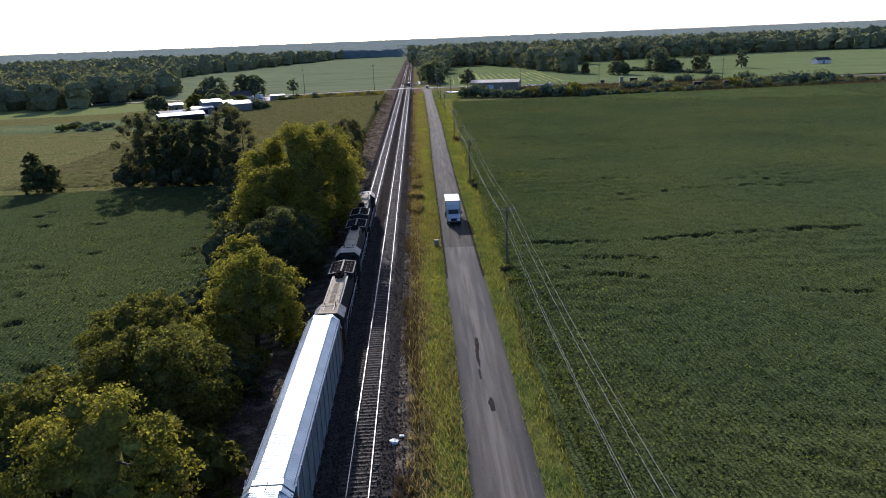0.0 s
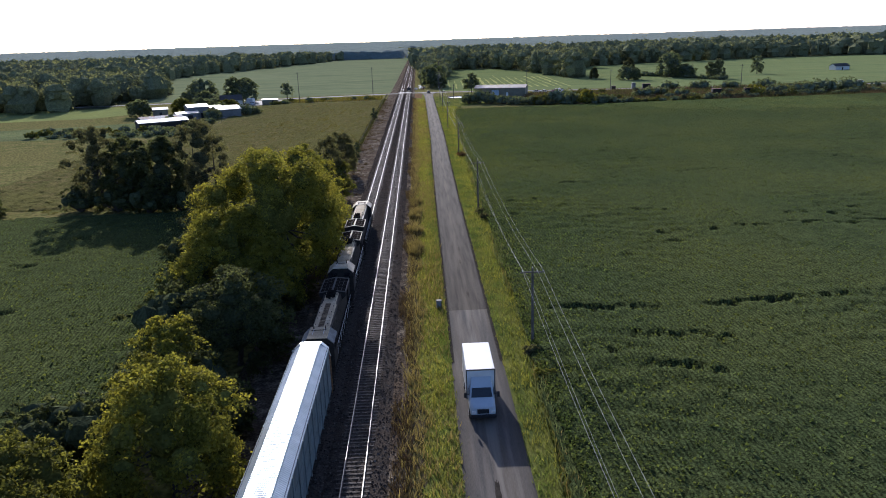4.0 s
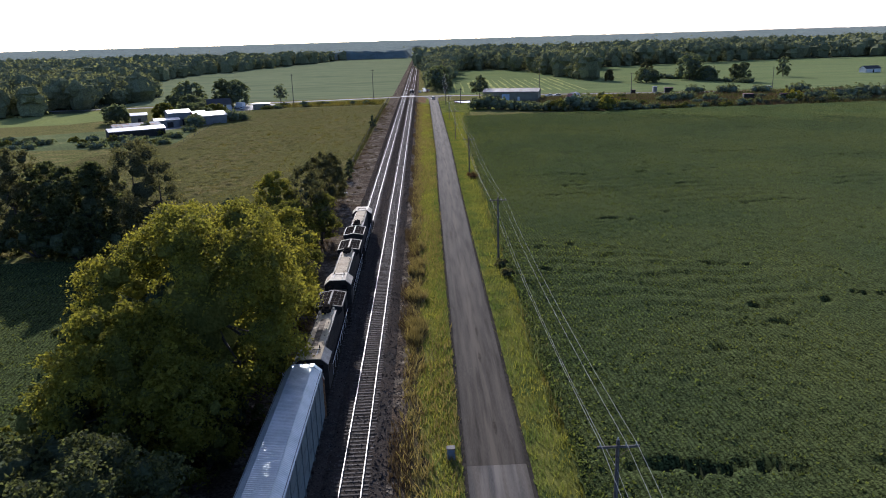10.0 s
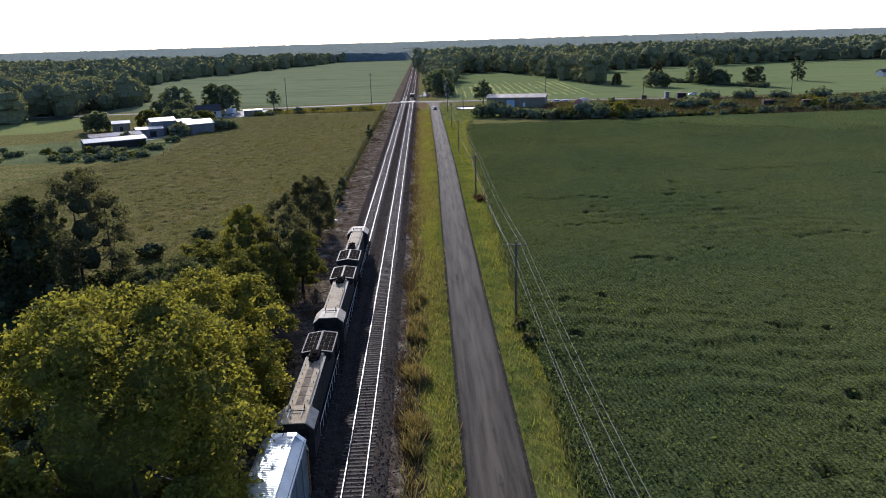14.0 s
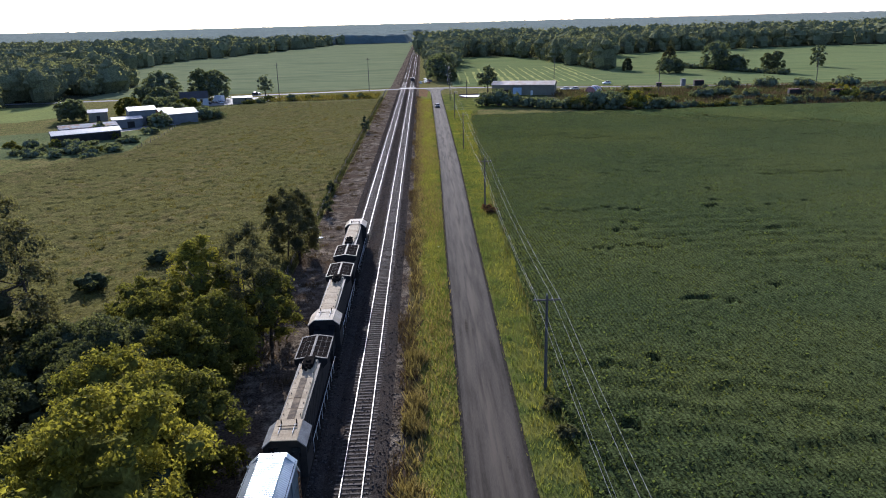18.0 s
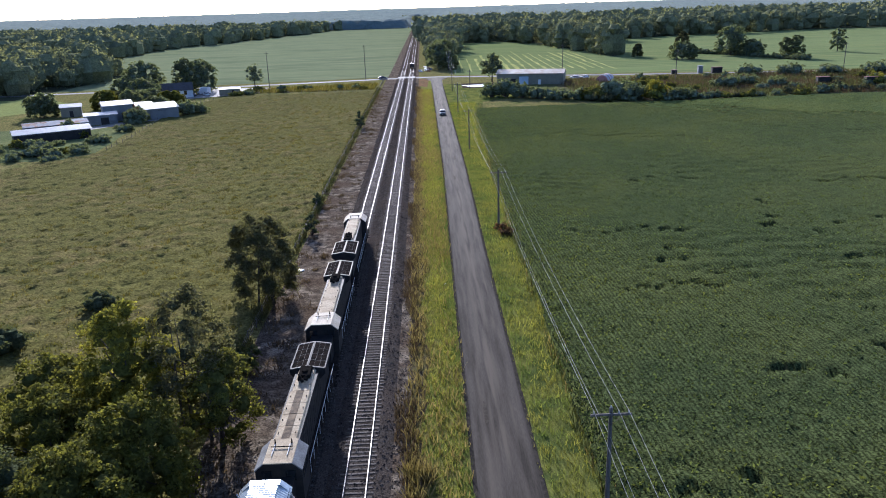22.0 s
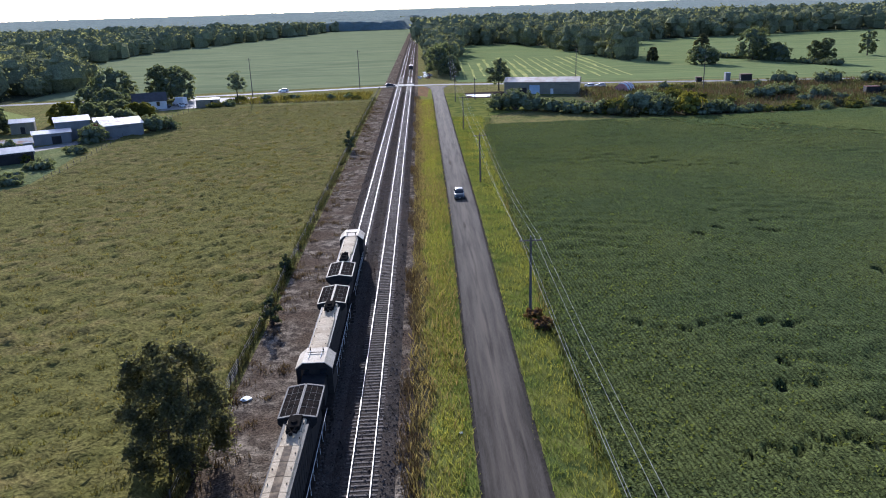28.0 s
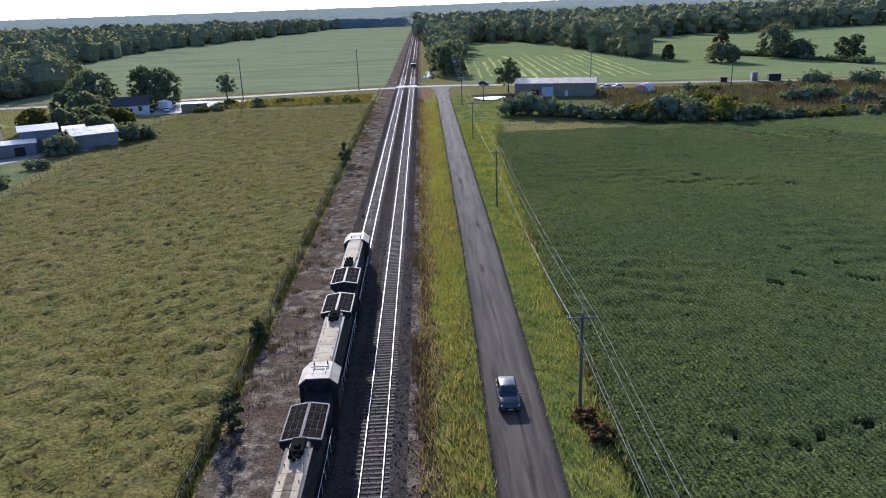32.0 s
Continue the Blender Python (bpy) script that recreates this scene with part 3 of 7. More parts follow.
strip("road", [(y, road_x(y) - 2.55, road_x(y) + 2.55) for y in YS], M["old_asphalt"], 0.07, label="pale worn older asphalt of the country road", category="road", thick=0.15)
YS = [90.3, 110, 150, 180, 205, 230, 260, 330, 400, 455, 460, 464, 468, 471.5]
strip("road", [(y, road_x(y) - 2.55 - 3.2 * max(0, (y - 455) / 16.5) ** 2, road_x(y) + 2.55 + 3.2 * max(0, (y - 455) / 16.5) ** 2) for y in YS], M["asphalt"], 0.075,
      label="dark grey patched asphalt country road", category="road", thick=0.15)
# crossing road
_cr = [(-420, 436), (-180, 452), (-89, 461), (-60, 466), (-4, 476.5), (12, 477.5), (60, 467), (95, 458), (300, 420), (700, 350)]
_v, _f = [], []
for _x, _y in _cr:
    _v += [(_x, _y - 2.9, 0.09), (_x, _y + 2.9, 0.09)]
for _i in range(len(_cr) - 1):
    _f.append((2 * _i, 2 * _i + 2, 2 * _i + 3, 2 * _i + 1))
tagged(mesh_obj("crossing_road", _v, _f, M["side_road"]), "sunlit pale paved road crossing the tracks", "road", kind="structure")

# verges
strip("verge", [(y, 3.6, road_x(y) - 2.5) for y in (-300, 0, 60, 150, 205, 250, 400, 462)], M["verge"], 0.03, label="yellow-green grass verge between track and road", category="grass")
strip("dry_verge", [(float(y), 3.6, 5.1 + 0.3 * math.sin(y * 0.23) + 0.22 * math.sin(y * 0.71) + 0.16 * math.sin(y * 2.3)) for y in np.arange(-20, 452, 1.0)],
      M["dry_verge"], 0.034, label="dry tan weedy ground beside the ballast", category="grass")
strip("verge", [(y, road_x(y) + 2.5, float(np.interp(y, EDGE_Y, EDGE_X)) + 0.6) for y in (-300, 0, 60, 150, 205, 250, 340, 372)] +
      [(400, 14.5, 62), (440, 14.5, 60)], M["verge_green"], 0.03, label="bright green grass verge beside the crops", category="grass")

# rail bed: cinder strip and two ballast ridges
strip("rail_bed", [(-300, -13.5, 4.2), (0, -13.0, 4.0), (150, -12.6, 3.8), (300, -12.2, 3.8), (470, -12.0, 3.8), (2400, -9, 4)], M["cinder"], 0.04,
      label="wide brown cinder strip under and beside the tracks", category="ground")
for cx in (TRAIN_X, 0.0):
    w, t, z = 2.55, 1.45, RAIL_TOP - 0.19
    v, f = [], []
    ys = [-300, -100, 0, 100, 200, 300, 400, 700, 2400]
    for y in ys:
        v += [(cx - w, y, 0.03), (cx - t, y, z), (cx + t, y, z), (cx + w, y, 0.03)]
    for i in range(len(ys) - 1):
        for k in range(3):
            f.append((4 * i + k, 4 * i + k + 1, 4 * i + 5 + k, 4 * i + 4 + k))
    tagged(mesh_obj("ballast_ridge", v, f, M["ballast"]), "ridge of grey crushed stone ballast under a track", "ballast", kind="structure")


def track(cx):
    root = thing("railway_track", "straight railway track of bright steel rails on weathered timber ties", "railway track", (cx, 0, 0), "parallel tracks")
    for s in (-0.79, 0.79):
        bm = bmesh.new()
        zt = RAIL_TOP
        bm_prism(bm, [(s - 0.075, zt - 0.17), (s + 0.075, zt - 0.17), (s + 0.06, zt - 0.15), (s + 0.015, zt - 0.13), (s + 0.015, zt - 0.05), (s + 0.037, zt - 0.04),
                      (s + 0.037, zt - 0.006), (s + 0.028, zt), (s - 0.028, zt), (s - 0.037, zt - 0.006), (s - 0.037, zt - 0.04), (s - 0.015, zt - 0.05),
                      (s - 0.015, zt - 0.13), (s - 0.06, zt - 0.15)], "y", -300, 2400)
        bm.faces.ensure_lookup_table()
        for fc in bm.faces:
            c = fc.calc_center_median()
            fc.material_index = 0 if c.z > zt - 0.004 else 1
        part("rail", bm, [M["rail"], M["rail_side"]], root)
    return root


TRACKS = [track(TRAIN_X), track(0.0)]


# ---- trees, hedges, woods ----
def blobs(c, lon=8, lat=5, rough=0.22, flat=1.0, seed=1):
    """Lumpy balls of loose quads about rows of (x, y, z, radius): opaque cores added inside crowns to block light."""
    rs = np.random.RandomState(seed)
    c = np.asarray(c, dtype=np.float32)
    th, ph = np.linspace(0, math.pi, lat + 1), np.linspace(0, 2 * math.pi, lon, endpoint=False)
    D = np.stack([np.sin(th)[:, None] * np.cos(ph)[None, :], np.sin(th)[:, None] * np.sin(ph)[None, :], np.cos(th)[:, None] * np.ones(lon)[None, :] * flat], axis=2)
    F = 1 + rough * (rs.rand(len(c), lat + 1, lon) * 2 - 1)
    F[:, 0, :], F[:, -1, :] = F[:, 0, :1], F[:, -1, :1]
    P = c[:, None, None, :3] + (F * c[:, 3][:, None, None])[..., None] * D[None]
    R = np.roll(P, -1, axis=2)
    q = np.stack([P[:, :-1], P[:, 1:], R[:, 1:], R[:, :-1]], axis=3)
    return q.reshape(-1, 4, 3)


def crown_points(h, r, base, lobes, n, flat=1.0, seed=1):
    """Leaf places of an uneven crown: lobes set evenly about an egg-shaped hull, leaves in small sprays over each lobe's outer skin."""
    rs = np.random.RandomState(seed)
    mid, half = (h + base) / 2, (h - base) / 2
    low = -0.95 if base < 1.0 else -0.7
    c, outw = [], []
    for i in range(lobes):
        u = low + (0.97 - low) * (i + rs.rand()) / lobes
        a = i * 2.39996 + rs.rand() * 0.9
        k = max(0.0, 1 - u * u) ** 0.42
        if base < 1.0 and u < 0:
            k = 0.8 + 0.2 * k
        lr = r * 1.55 / math.sqrt(lobes) * rs.uniform(0.65, 1.2)
        k = max(0.05, k * r - 0.75 * lr) * rs.uniform(0.82, 1.1)
        z = max(mid + u * (half - 0.6 * lr), base + 0.3 * lr)
        c.append((math.cos(a) * k, math.sin(a) * k, z, lr))
        outw.append((math.cos(a) * (1 - max(0, u)), math.sin(a) * (1 - max(0, u)), 0.35 + max(-0.3, u)))
    c, outw = np.array(c), np.array(outw)
    ns = max(14, n // 38)
    w = c[:, 3] ** 2
    pick = rs.choice(len(c), ns, p=w / w.sum())
    d = rs.normal(size=(ns, 3)) * 0.95 + outw[pick]
    d /= np.linalg.norm(d, axis=1)[:, None]
    rad = c[pick, 3] * rs.uniform(0.75, 1.25, ns)
    sp = c[pick, :3] + d * rad[:, None] * np.array([1, 1, flat])
    sr = (0.09 + 0.08 * rs.rand(ns)) * r ** 0.6
    k = rs.randint(0, ns, n)
    off = rs.normal(size=(n, 3)) * sr[k][:, None]
    p = sp[k] + off * np.array([1, 1, 0.3])
    p[:, 2] -= 0.35 * (off[:, 0] ** 2 + off[:, 1] ** 2) / (sr[k] + 0.05)
    p[:, 2] = np.maximum(p[:, 2], base * 0.75)
    up = d[k] * 0.7
    up[:, 2] += 0.5
    return p, c, up


def tree(x, y, h, r, base, leaves, leaf, material, label, name="tree", category="tree", lobes=26, seed=1, lean=(0.0, 0.0), group="", trunk_r=None, trunks=1, core=0.55):
    root = thing(name, label, category, (x, y, 0), group)
    k = 1.05 if leaf < 0.3 else 0.9
    leaves, leaf = int(leaves * k), leaf * (0.52 if leaf < 0.3 else 0.8)
    p, c, out = crown_points(h, r, base, lobes, leaves, 0.9, seed)
    rs = random.Random(seed)
    bm = bmesh.new()
    tr = trunk_r or 0.018 * h + 0.02 * r
    for k in range(trunks):
        ox, oy = (rs.uniform(-0.35, 0.35) * r, rs.uniform(-0.35, 0.35) * r) if trunks > 1 else (0, 0)
        fork = Vector((ox + lean[0] * 0.4 + rs.uniform(-0.1, 0.1) * r, oy + lean[1] * 0.4 + rs.uniform(-0.1, 0.1) * r, base + (h - base) * 0.25))
        bm_tube(bm, (ox, oy, -0.1), (ox, oy, 0.35), tr * 1.5, tr, 8)
        bm_tube(bm, (ox, oy, 0.35), fork, tr, tr * 0.7, 8)
        top = fork + Vector((rs.uniform(-.15, .15) * r, rs.uniform(-.15, .15) * r, (h - base) * 0.5))
        bm_tube(bm, fork, top, tr * 0.7, tr * 0.2, 6)
        for i in range(max(4, min(lobes, 14) // trunks)):
            q = c[(i * 3 + k) % len(c)]
            s = fork.lerp(top, rs.random() * 0.7)
            mid = s.lerp(Vector(q[:3]), 0.5) + Vector((0, 0, -0.04 * h))
            bm_tube(bm, s, mid, tr * 0.36, tr * 0.24, 5)
            bm_tube(bm, mid, q[:3], tr * 0.24, tr * 0.08, 5)
    part("trunk", bm, M["bark"], root)
    p = p + np.array([lean[0], lean[1], 0]) * ((p[:, 2:] / h) ** 1.5)
    leaf_quads, heart = cards(p, leaf, 0.5, 0.4, 0.62, out, 1.0), None
    if core:
        inner = np.vstack([c * np.array([1, 1, 1, core]), [(0, 0, base + (h - base) * f, r * g * core) for f, g in ((0.3, 0.6), (0.52, 0.62), (0.72, 0.5))]])
        inner[:, 2] = np.maximum(inner[:, 2], inner[:, 3] * 0.8)
        inner[:, :2] += np.array(lean) * ((inner[:, 2:3] / h) ** 1.5)
        heart = blobs(inner, 9 if r > 4.5 else 7, 6 if r > 4.5 else 5, 0.25, 0.9, seed)
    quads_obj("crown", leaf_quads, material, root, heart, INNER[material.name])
    return root


def bush(x, y, h, r, n, leaf, material, label, seed=1, group="", name="bush"):
    n, leaf = (int(n * 1.35), leaf * 0.64) if leaf > 0.3 else (int(n * 0.6), leaf * 0.85)
    root = thing(name, label, "bush", (x, y, 0), group)
    p, c, out = crown_points(h, r, 0.1, 9, n, 0.9, seed)
    bm = bmesh.new()
    for q in c:
        bm_tube(bm, (q[0] * 0.1, q[1] * 0.1, -0.05), q[:3], 0.05 * r, 0.015 * r, 5)
    part("stem", bm, M["bark"], root)
    c = c * np.array([1, 1, 1, 0.62])
    c[:, 2] = np.maximum(c[:, 2], c[:, 3] * 0.7)
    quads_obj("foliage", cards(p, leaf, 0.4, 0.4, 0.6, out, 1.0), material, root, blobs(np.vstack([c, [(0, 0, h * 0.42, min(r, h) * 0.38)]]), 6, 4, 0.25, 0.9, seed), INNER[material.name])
    return root


TRACKSIDE = "trees along the track"
TB, TY = "broad yellow-green trackside tree with a lumpy sunlit crown", "leafy yellow-green tree beside the railway track"
# Darker leaf tones partly stand for shade on a tree, yellow for sun.
for x, y, h, r, base, n, leaf, m, lab, lobes, seed in (
        (-14.6, 102.0, 18.4, 9.6, 0.8, 50000, 0.27, "leaf_yellow", TB, 52, 3),
        (-17.0, 92.5, 13.0, 5.6, 0.5, 24000, 0.27, "leaf_yellow", TB, 40, 33),
        (-12.4, 90.5, 10.0, 3.8, 0.5, 14000, 0.26, "leaf_yellow", TY, 24, 34),
        (-12.8, 118.5, 14.6, 5.8, 0.8, 26000, 0.26, "leaf_yellow", TB, 36, 4),
        (-12.2, 53.5, 10.8, 4.9, 0.4, 22000, 0.24, "leaf_yellow", TY, 30, 5),
        (-13.2, 77.5, 10.0, 5.0, 0.4, 20000, 0.25, "leaf_dark", "trackside tree with its leaf colour darkened for shade", 30, 6),
        (-16.5, 67.0, 9.0, 3.4, 0.4, 9000, 0.24, "leaf_yellow", "small yellow-green tree among taller trackside trees", 18, 7),
        (-21.0, 47.0, 9.0, 5.0, 0.3, 17000, 0.25, "leaf_green", "dense green tree at the edge of the bean field", 28, 8),
        (-16.5, 37.0, 9.4, 5.8, 0.3, 20000, 0.25, "leaf_green", "dense dark green tree near the rails", 30, 9),
        (-15.5, 24.0, 10.2, 5.4, 0.3, 20000, 0.24, "leaf_yellow", TY, 28, 10),
        (-22.5, 30.0, 8.2, 5.0, 0.3, 15000, 0.24, "leaf_green", "dense green tree at the edge of the bean field", 24, 16),
        (-16.0, 131.0, 11.0, 5.0, 0.4, 17000, 0.25, "leaf_yellow", TY, 26, 11),
        (-11.2, 132.0, 8.8, 3.3, 0.4, 10000, 0.24, "leaf_green", "low green tree in the trackside thicket", 18, 12),
        (-21.0, 142.0, 9.2, 4.8, 0.4, 14000, 0.24, "leaf_dark", "dark thicket tree beside the pasture", 24, 13),
        (-16.0, 143.0, 8.6, 4.0, 0.4, 12000, 0.24, "leaf_green", "low green tree in the trackside thicket", 22, 17),
        (-18.2, 158.5, 11.6, 3.6, 1.2, 13000, 0.23, "leaf_yellow", "slender yellow-green tree in the trackside thicket", 22, 14),
        (-21.5, 152.0, 8.0, 3.6, 0.4, 10000, 0.23, "leaf_green", "green thicket tree beside the pasture", 20, 18),
        (-10.9, 156.5, 8.4, 2.8, 0.4, 7000, 0.22, "leaf_green", "green thicket tree beside the track", 16, 19),
        (-27.0, 129.0, 8.0, 4.8, 0.3, 12000, 0.24, "leaf_dark", "tree behind the trackside row, leaf colour darkened for shade", 22, 15),
        (-27.5, 148.0, 6.4, 4.0, 0.3, 9000, 0.24, "leaf_dark", "tree behind the trackside row, leaf colour darkened for shade", 20, 20),
        (-14.5, 148.5, 9.0, 3.8, 0.4, 12000, 0.24, "leaf_green", "low green tree in the trackside thicket", 22, 31),
        (-24.5, 159.5, 6.8, 3.8, 0.3, 9000, 0.24, "leaf_green", "green thicket tree beside the pasture", 20, 32),
        (-32.0, 138.0, 7.0, 4.4, 0.3, 9000, 0.24, "leaf_dark", "tree behind the trackside row, leaf colour darkened for shade", 20, 29)):
    tree(x, y, h, r, base, n, leaf, M[m], lab, lobes=lobes, seed=seed, group=TRACKSIDE, trunks=2 if r > 5 else 1, lean=(2.4, 0.0) if h > 14 else (0.0, 0.0))
tree(-12.9, 157.5, 13.2, 3.0, 2.0, 13000, 0.21, M["leaf_grey"], "tall thin grey-green tree with sparse crown", lobes=22, seed=21, group=TRACKSIDE, trunks=3, trunk_r=0.12, core=0.35)
tree(-13.8, 187.2, 10.5, 3.6, 0.9, 30000, 0.24, M["leaf_grey"], "lone tree with a dark rounded sparse crown", lobes=44, seed=22, trunk_r=0.13, trunks=3, core=0.22)
tree(-38.0, 155.5, 18.0, 5.8, 0.8, 24000, 0.27, M["leaf_grey"], "tall sparse grey-green tree in a field clump", lobes=34, seed=23, group="field clump", trunks=2, trunk_r=0.25, core=0.45)
tree(-45.5, 154.5, 14.6, 5.4, 0.4, 16000, 0.31, M["leaf_dark"], "dark rounded tree in a field clump", lobes=30, seed=24, group="field clump")
tree(-53.0, 157.5, 14.2, 5.2, 0.4, 15000, 0.31, M["leaf_dark"], "dark rounded tree in a field clump", lobes=28, seed=25, group="field clump")
tree(-60.5, 160.0, 16.5, 5.6, 0.5, 24000, 0.27, M["leaf_grey"], "tall sparse grey-green tree in a field clump", lobes=32, seed=26, group="field clump", trunks=2, trunk_r=0.25, core=0.45)
tree(-81.0, 152.0, 6.6, 4.2, 0.3, 8000, 0.3, M["leaf_dark"], "low dark green field-edge tree", lobes=20, seed=27)
tree(-83.5, 154.0, 9.0, 2.2, 0.3, 5000, 0.3, M["leaf_dark"], "narrow dark cedar at the field edge", lobes=14, seed=28)
# Mostly leaf_dark: the shade under the trees is put into the leaf colour.
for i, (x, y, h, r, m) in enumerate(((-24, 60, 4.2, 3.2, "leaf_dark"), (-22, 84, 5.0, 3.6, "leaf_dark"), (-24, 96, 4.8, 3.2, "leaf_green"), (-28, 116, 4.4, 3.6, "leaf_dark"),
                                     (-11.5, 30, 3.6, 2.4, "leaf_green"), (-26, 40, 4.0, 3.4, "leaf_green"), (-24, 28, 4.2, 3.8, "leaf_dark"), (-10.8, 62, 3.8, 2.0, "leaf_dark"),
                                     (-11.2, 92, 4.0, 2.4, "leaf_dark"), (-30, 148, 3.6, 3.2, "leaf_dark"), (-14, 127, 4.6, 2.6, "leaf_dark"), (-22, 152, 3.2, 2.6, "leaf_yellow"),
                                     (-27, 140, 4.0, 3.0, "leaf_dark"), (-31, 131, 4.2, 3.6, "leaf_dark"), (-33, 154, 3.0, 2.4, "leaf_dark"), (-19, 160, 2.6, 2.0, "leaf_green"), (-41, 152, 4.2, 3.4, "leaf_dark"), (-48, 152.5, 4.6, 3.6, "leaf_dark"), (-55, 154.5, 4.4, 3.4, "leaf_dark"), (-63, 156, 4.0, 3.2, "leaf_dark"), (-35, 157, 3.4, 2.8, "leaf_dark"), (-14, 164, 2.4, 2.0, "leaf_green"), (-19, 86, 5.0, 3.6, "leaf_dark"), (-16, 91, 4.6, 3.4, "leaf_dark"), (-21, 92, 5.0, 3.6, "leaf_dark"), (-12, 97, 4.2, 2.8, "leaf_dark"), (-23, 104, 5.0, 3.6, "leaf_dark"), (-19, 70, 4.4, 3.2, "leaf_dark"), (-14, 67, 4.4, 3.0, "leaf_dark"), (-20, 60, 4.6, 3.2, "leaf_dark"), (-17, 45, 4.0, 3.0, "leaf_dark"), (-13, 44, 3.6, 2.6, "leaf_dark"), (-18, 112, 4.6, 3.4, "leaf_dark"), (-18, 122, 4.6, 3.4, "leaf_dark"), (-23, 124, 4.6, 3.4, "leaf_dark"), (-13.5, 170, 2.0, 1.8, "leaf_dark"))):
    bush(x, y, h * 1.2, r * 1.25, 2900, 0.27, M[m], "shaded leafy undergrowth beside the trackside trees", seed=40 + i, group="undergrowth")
for i, (x, y, h, r, m, lab) in enumerate((
        (-12.9, 320.4, 4.9, 1.5, "leaf_dark", "small dark green cedar by the fence"),
        (-11.9, 214.0, 3.4, 1.1, "leaf_dark", "dark bush growing through the fence"),
        (-13.4, 231.5, 2.6, 1.0, "leaf_dark", "dark bush growing through the fence"),
        (-33.0, 187.0, 2.0, 2.2, "leaf_dark", "low dark bramble clump in the pasture"),
        (-38.0, 176.0, 2.4, 2.4, "leaf_dark", "low dark bramble clump in the pasture"),
        (-28.5, 168.0, 2.2, 1.8, "leaf_green", "low green bush at the thicket edge"),
        (16.9, 213.2, 0.9, 0.8, "leaf_dry", "reddish dead bush at the foot of a utility pole"),
        (17.4, 210.4, 0.9, 1.1, "leaf_dry", "reddish dead bush at the foot of a utility pole"),
        (16.4, 141.0, 1.1, 0.8, "leaf_grey", "grey-green weeds at the foot of a utility pole"),
        (17.0, 136.0, 1.0, 1.0, "leaf_grey", "low grey-green weeds at the field edge"),
        (16.3, 76.5, 1.1, 0.8, "leaf_grey", "grey-green weeds at the foot of a utility pole"),
        (17.0, 71.0, 1.0, 1.0, "leaf_green", "weeds spilling into the bean field"))):
    bush(x, y, h, r, 1800, 0.13, M[m], lab, seed=70 + i)

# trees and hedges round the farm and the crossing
for i, (x, y, h, r, m) in enumerate(((-116, 438, 14.5, 6.4, "leaf_haze"), (-101, 448, 14.5, 4.8, "leaf_haze"), (-93.5, 445, 14, 5.6, "leaf_haze"), (-119, 426, 8.5, 5, "leaf_haze"),
                                     (-128, 371, 8, 4.6, "leaf_haze"), (-113, 388, 7, 3.6, "leaf_green"), (-92, 398, 5, 3.5, "leaf_green"), (-101, 380, 7.5, 3, "leaf_haze"), (-108, 414, 8.5, 5, "leaf_haze"), (-101, 404, 5.5, 4, "leaf_haze"), (-104, 394, 6, 4, "leaf_haze"), (-93, 386, 4.5, 3.6, "leaf_haze"))):
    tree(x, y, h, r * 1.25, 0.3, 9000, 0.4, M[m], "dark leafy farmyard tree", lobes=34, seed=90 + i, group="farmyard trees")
for _i, (_bx, _by, _bh, _br) in enumerate(((-87.5, 349.5, 4.4, 3.6), (-76.0, 363.5, 4.6, 4.0), (-72.5, 368.0, 3.4, 3.0), (-99.5, 327.0, 4.4, 2.6))):
    bush(_bx, _by, _bh, _br, 1500, 0.34, M["leaf_haze"], "rounded bush against the farm buildings", seed=820 + _i, group="farmyard bushes")
tree(-71.0, 452.0, 10.5, 4.0, 1.6, 5000, 0.24, M["leaf_haze"], "thin-crowned young tree by the crossing road", lobes=14, seed=99)
for i, (x, y, h, r, m) in enumerate(((14.5, 531, 14.5, 5.5, "leaf_haze"), (17.5, 548, 15, 6, "leaf_haze"), (20, 520, 10, 4.5, "leaf_haze"), (16, 570, 14, 6, "leaf_haze"))):
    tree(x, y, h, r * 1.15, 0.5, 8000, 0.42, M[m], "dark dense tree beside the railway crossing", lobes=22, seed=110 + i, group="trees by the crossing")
tree(37.0, 445.0, 12.4, 4.2, 1.6, 8000, 0.32, M["leaf_haze"], "tall dark ragged tree beside the metal building", lobes=16, seed=120)
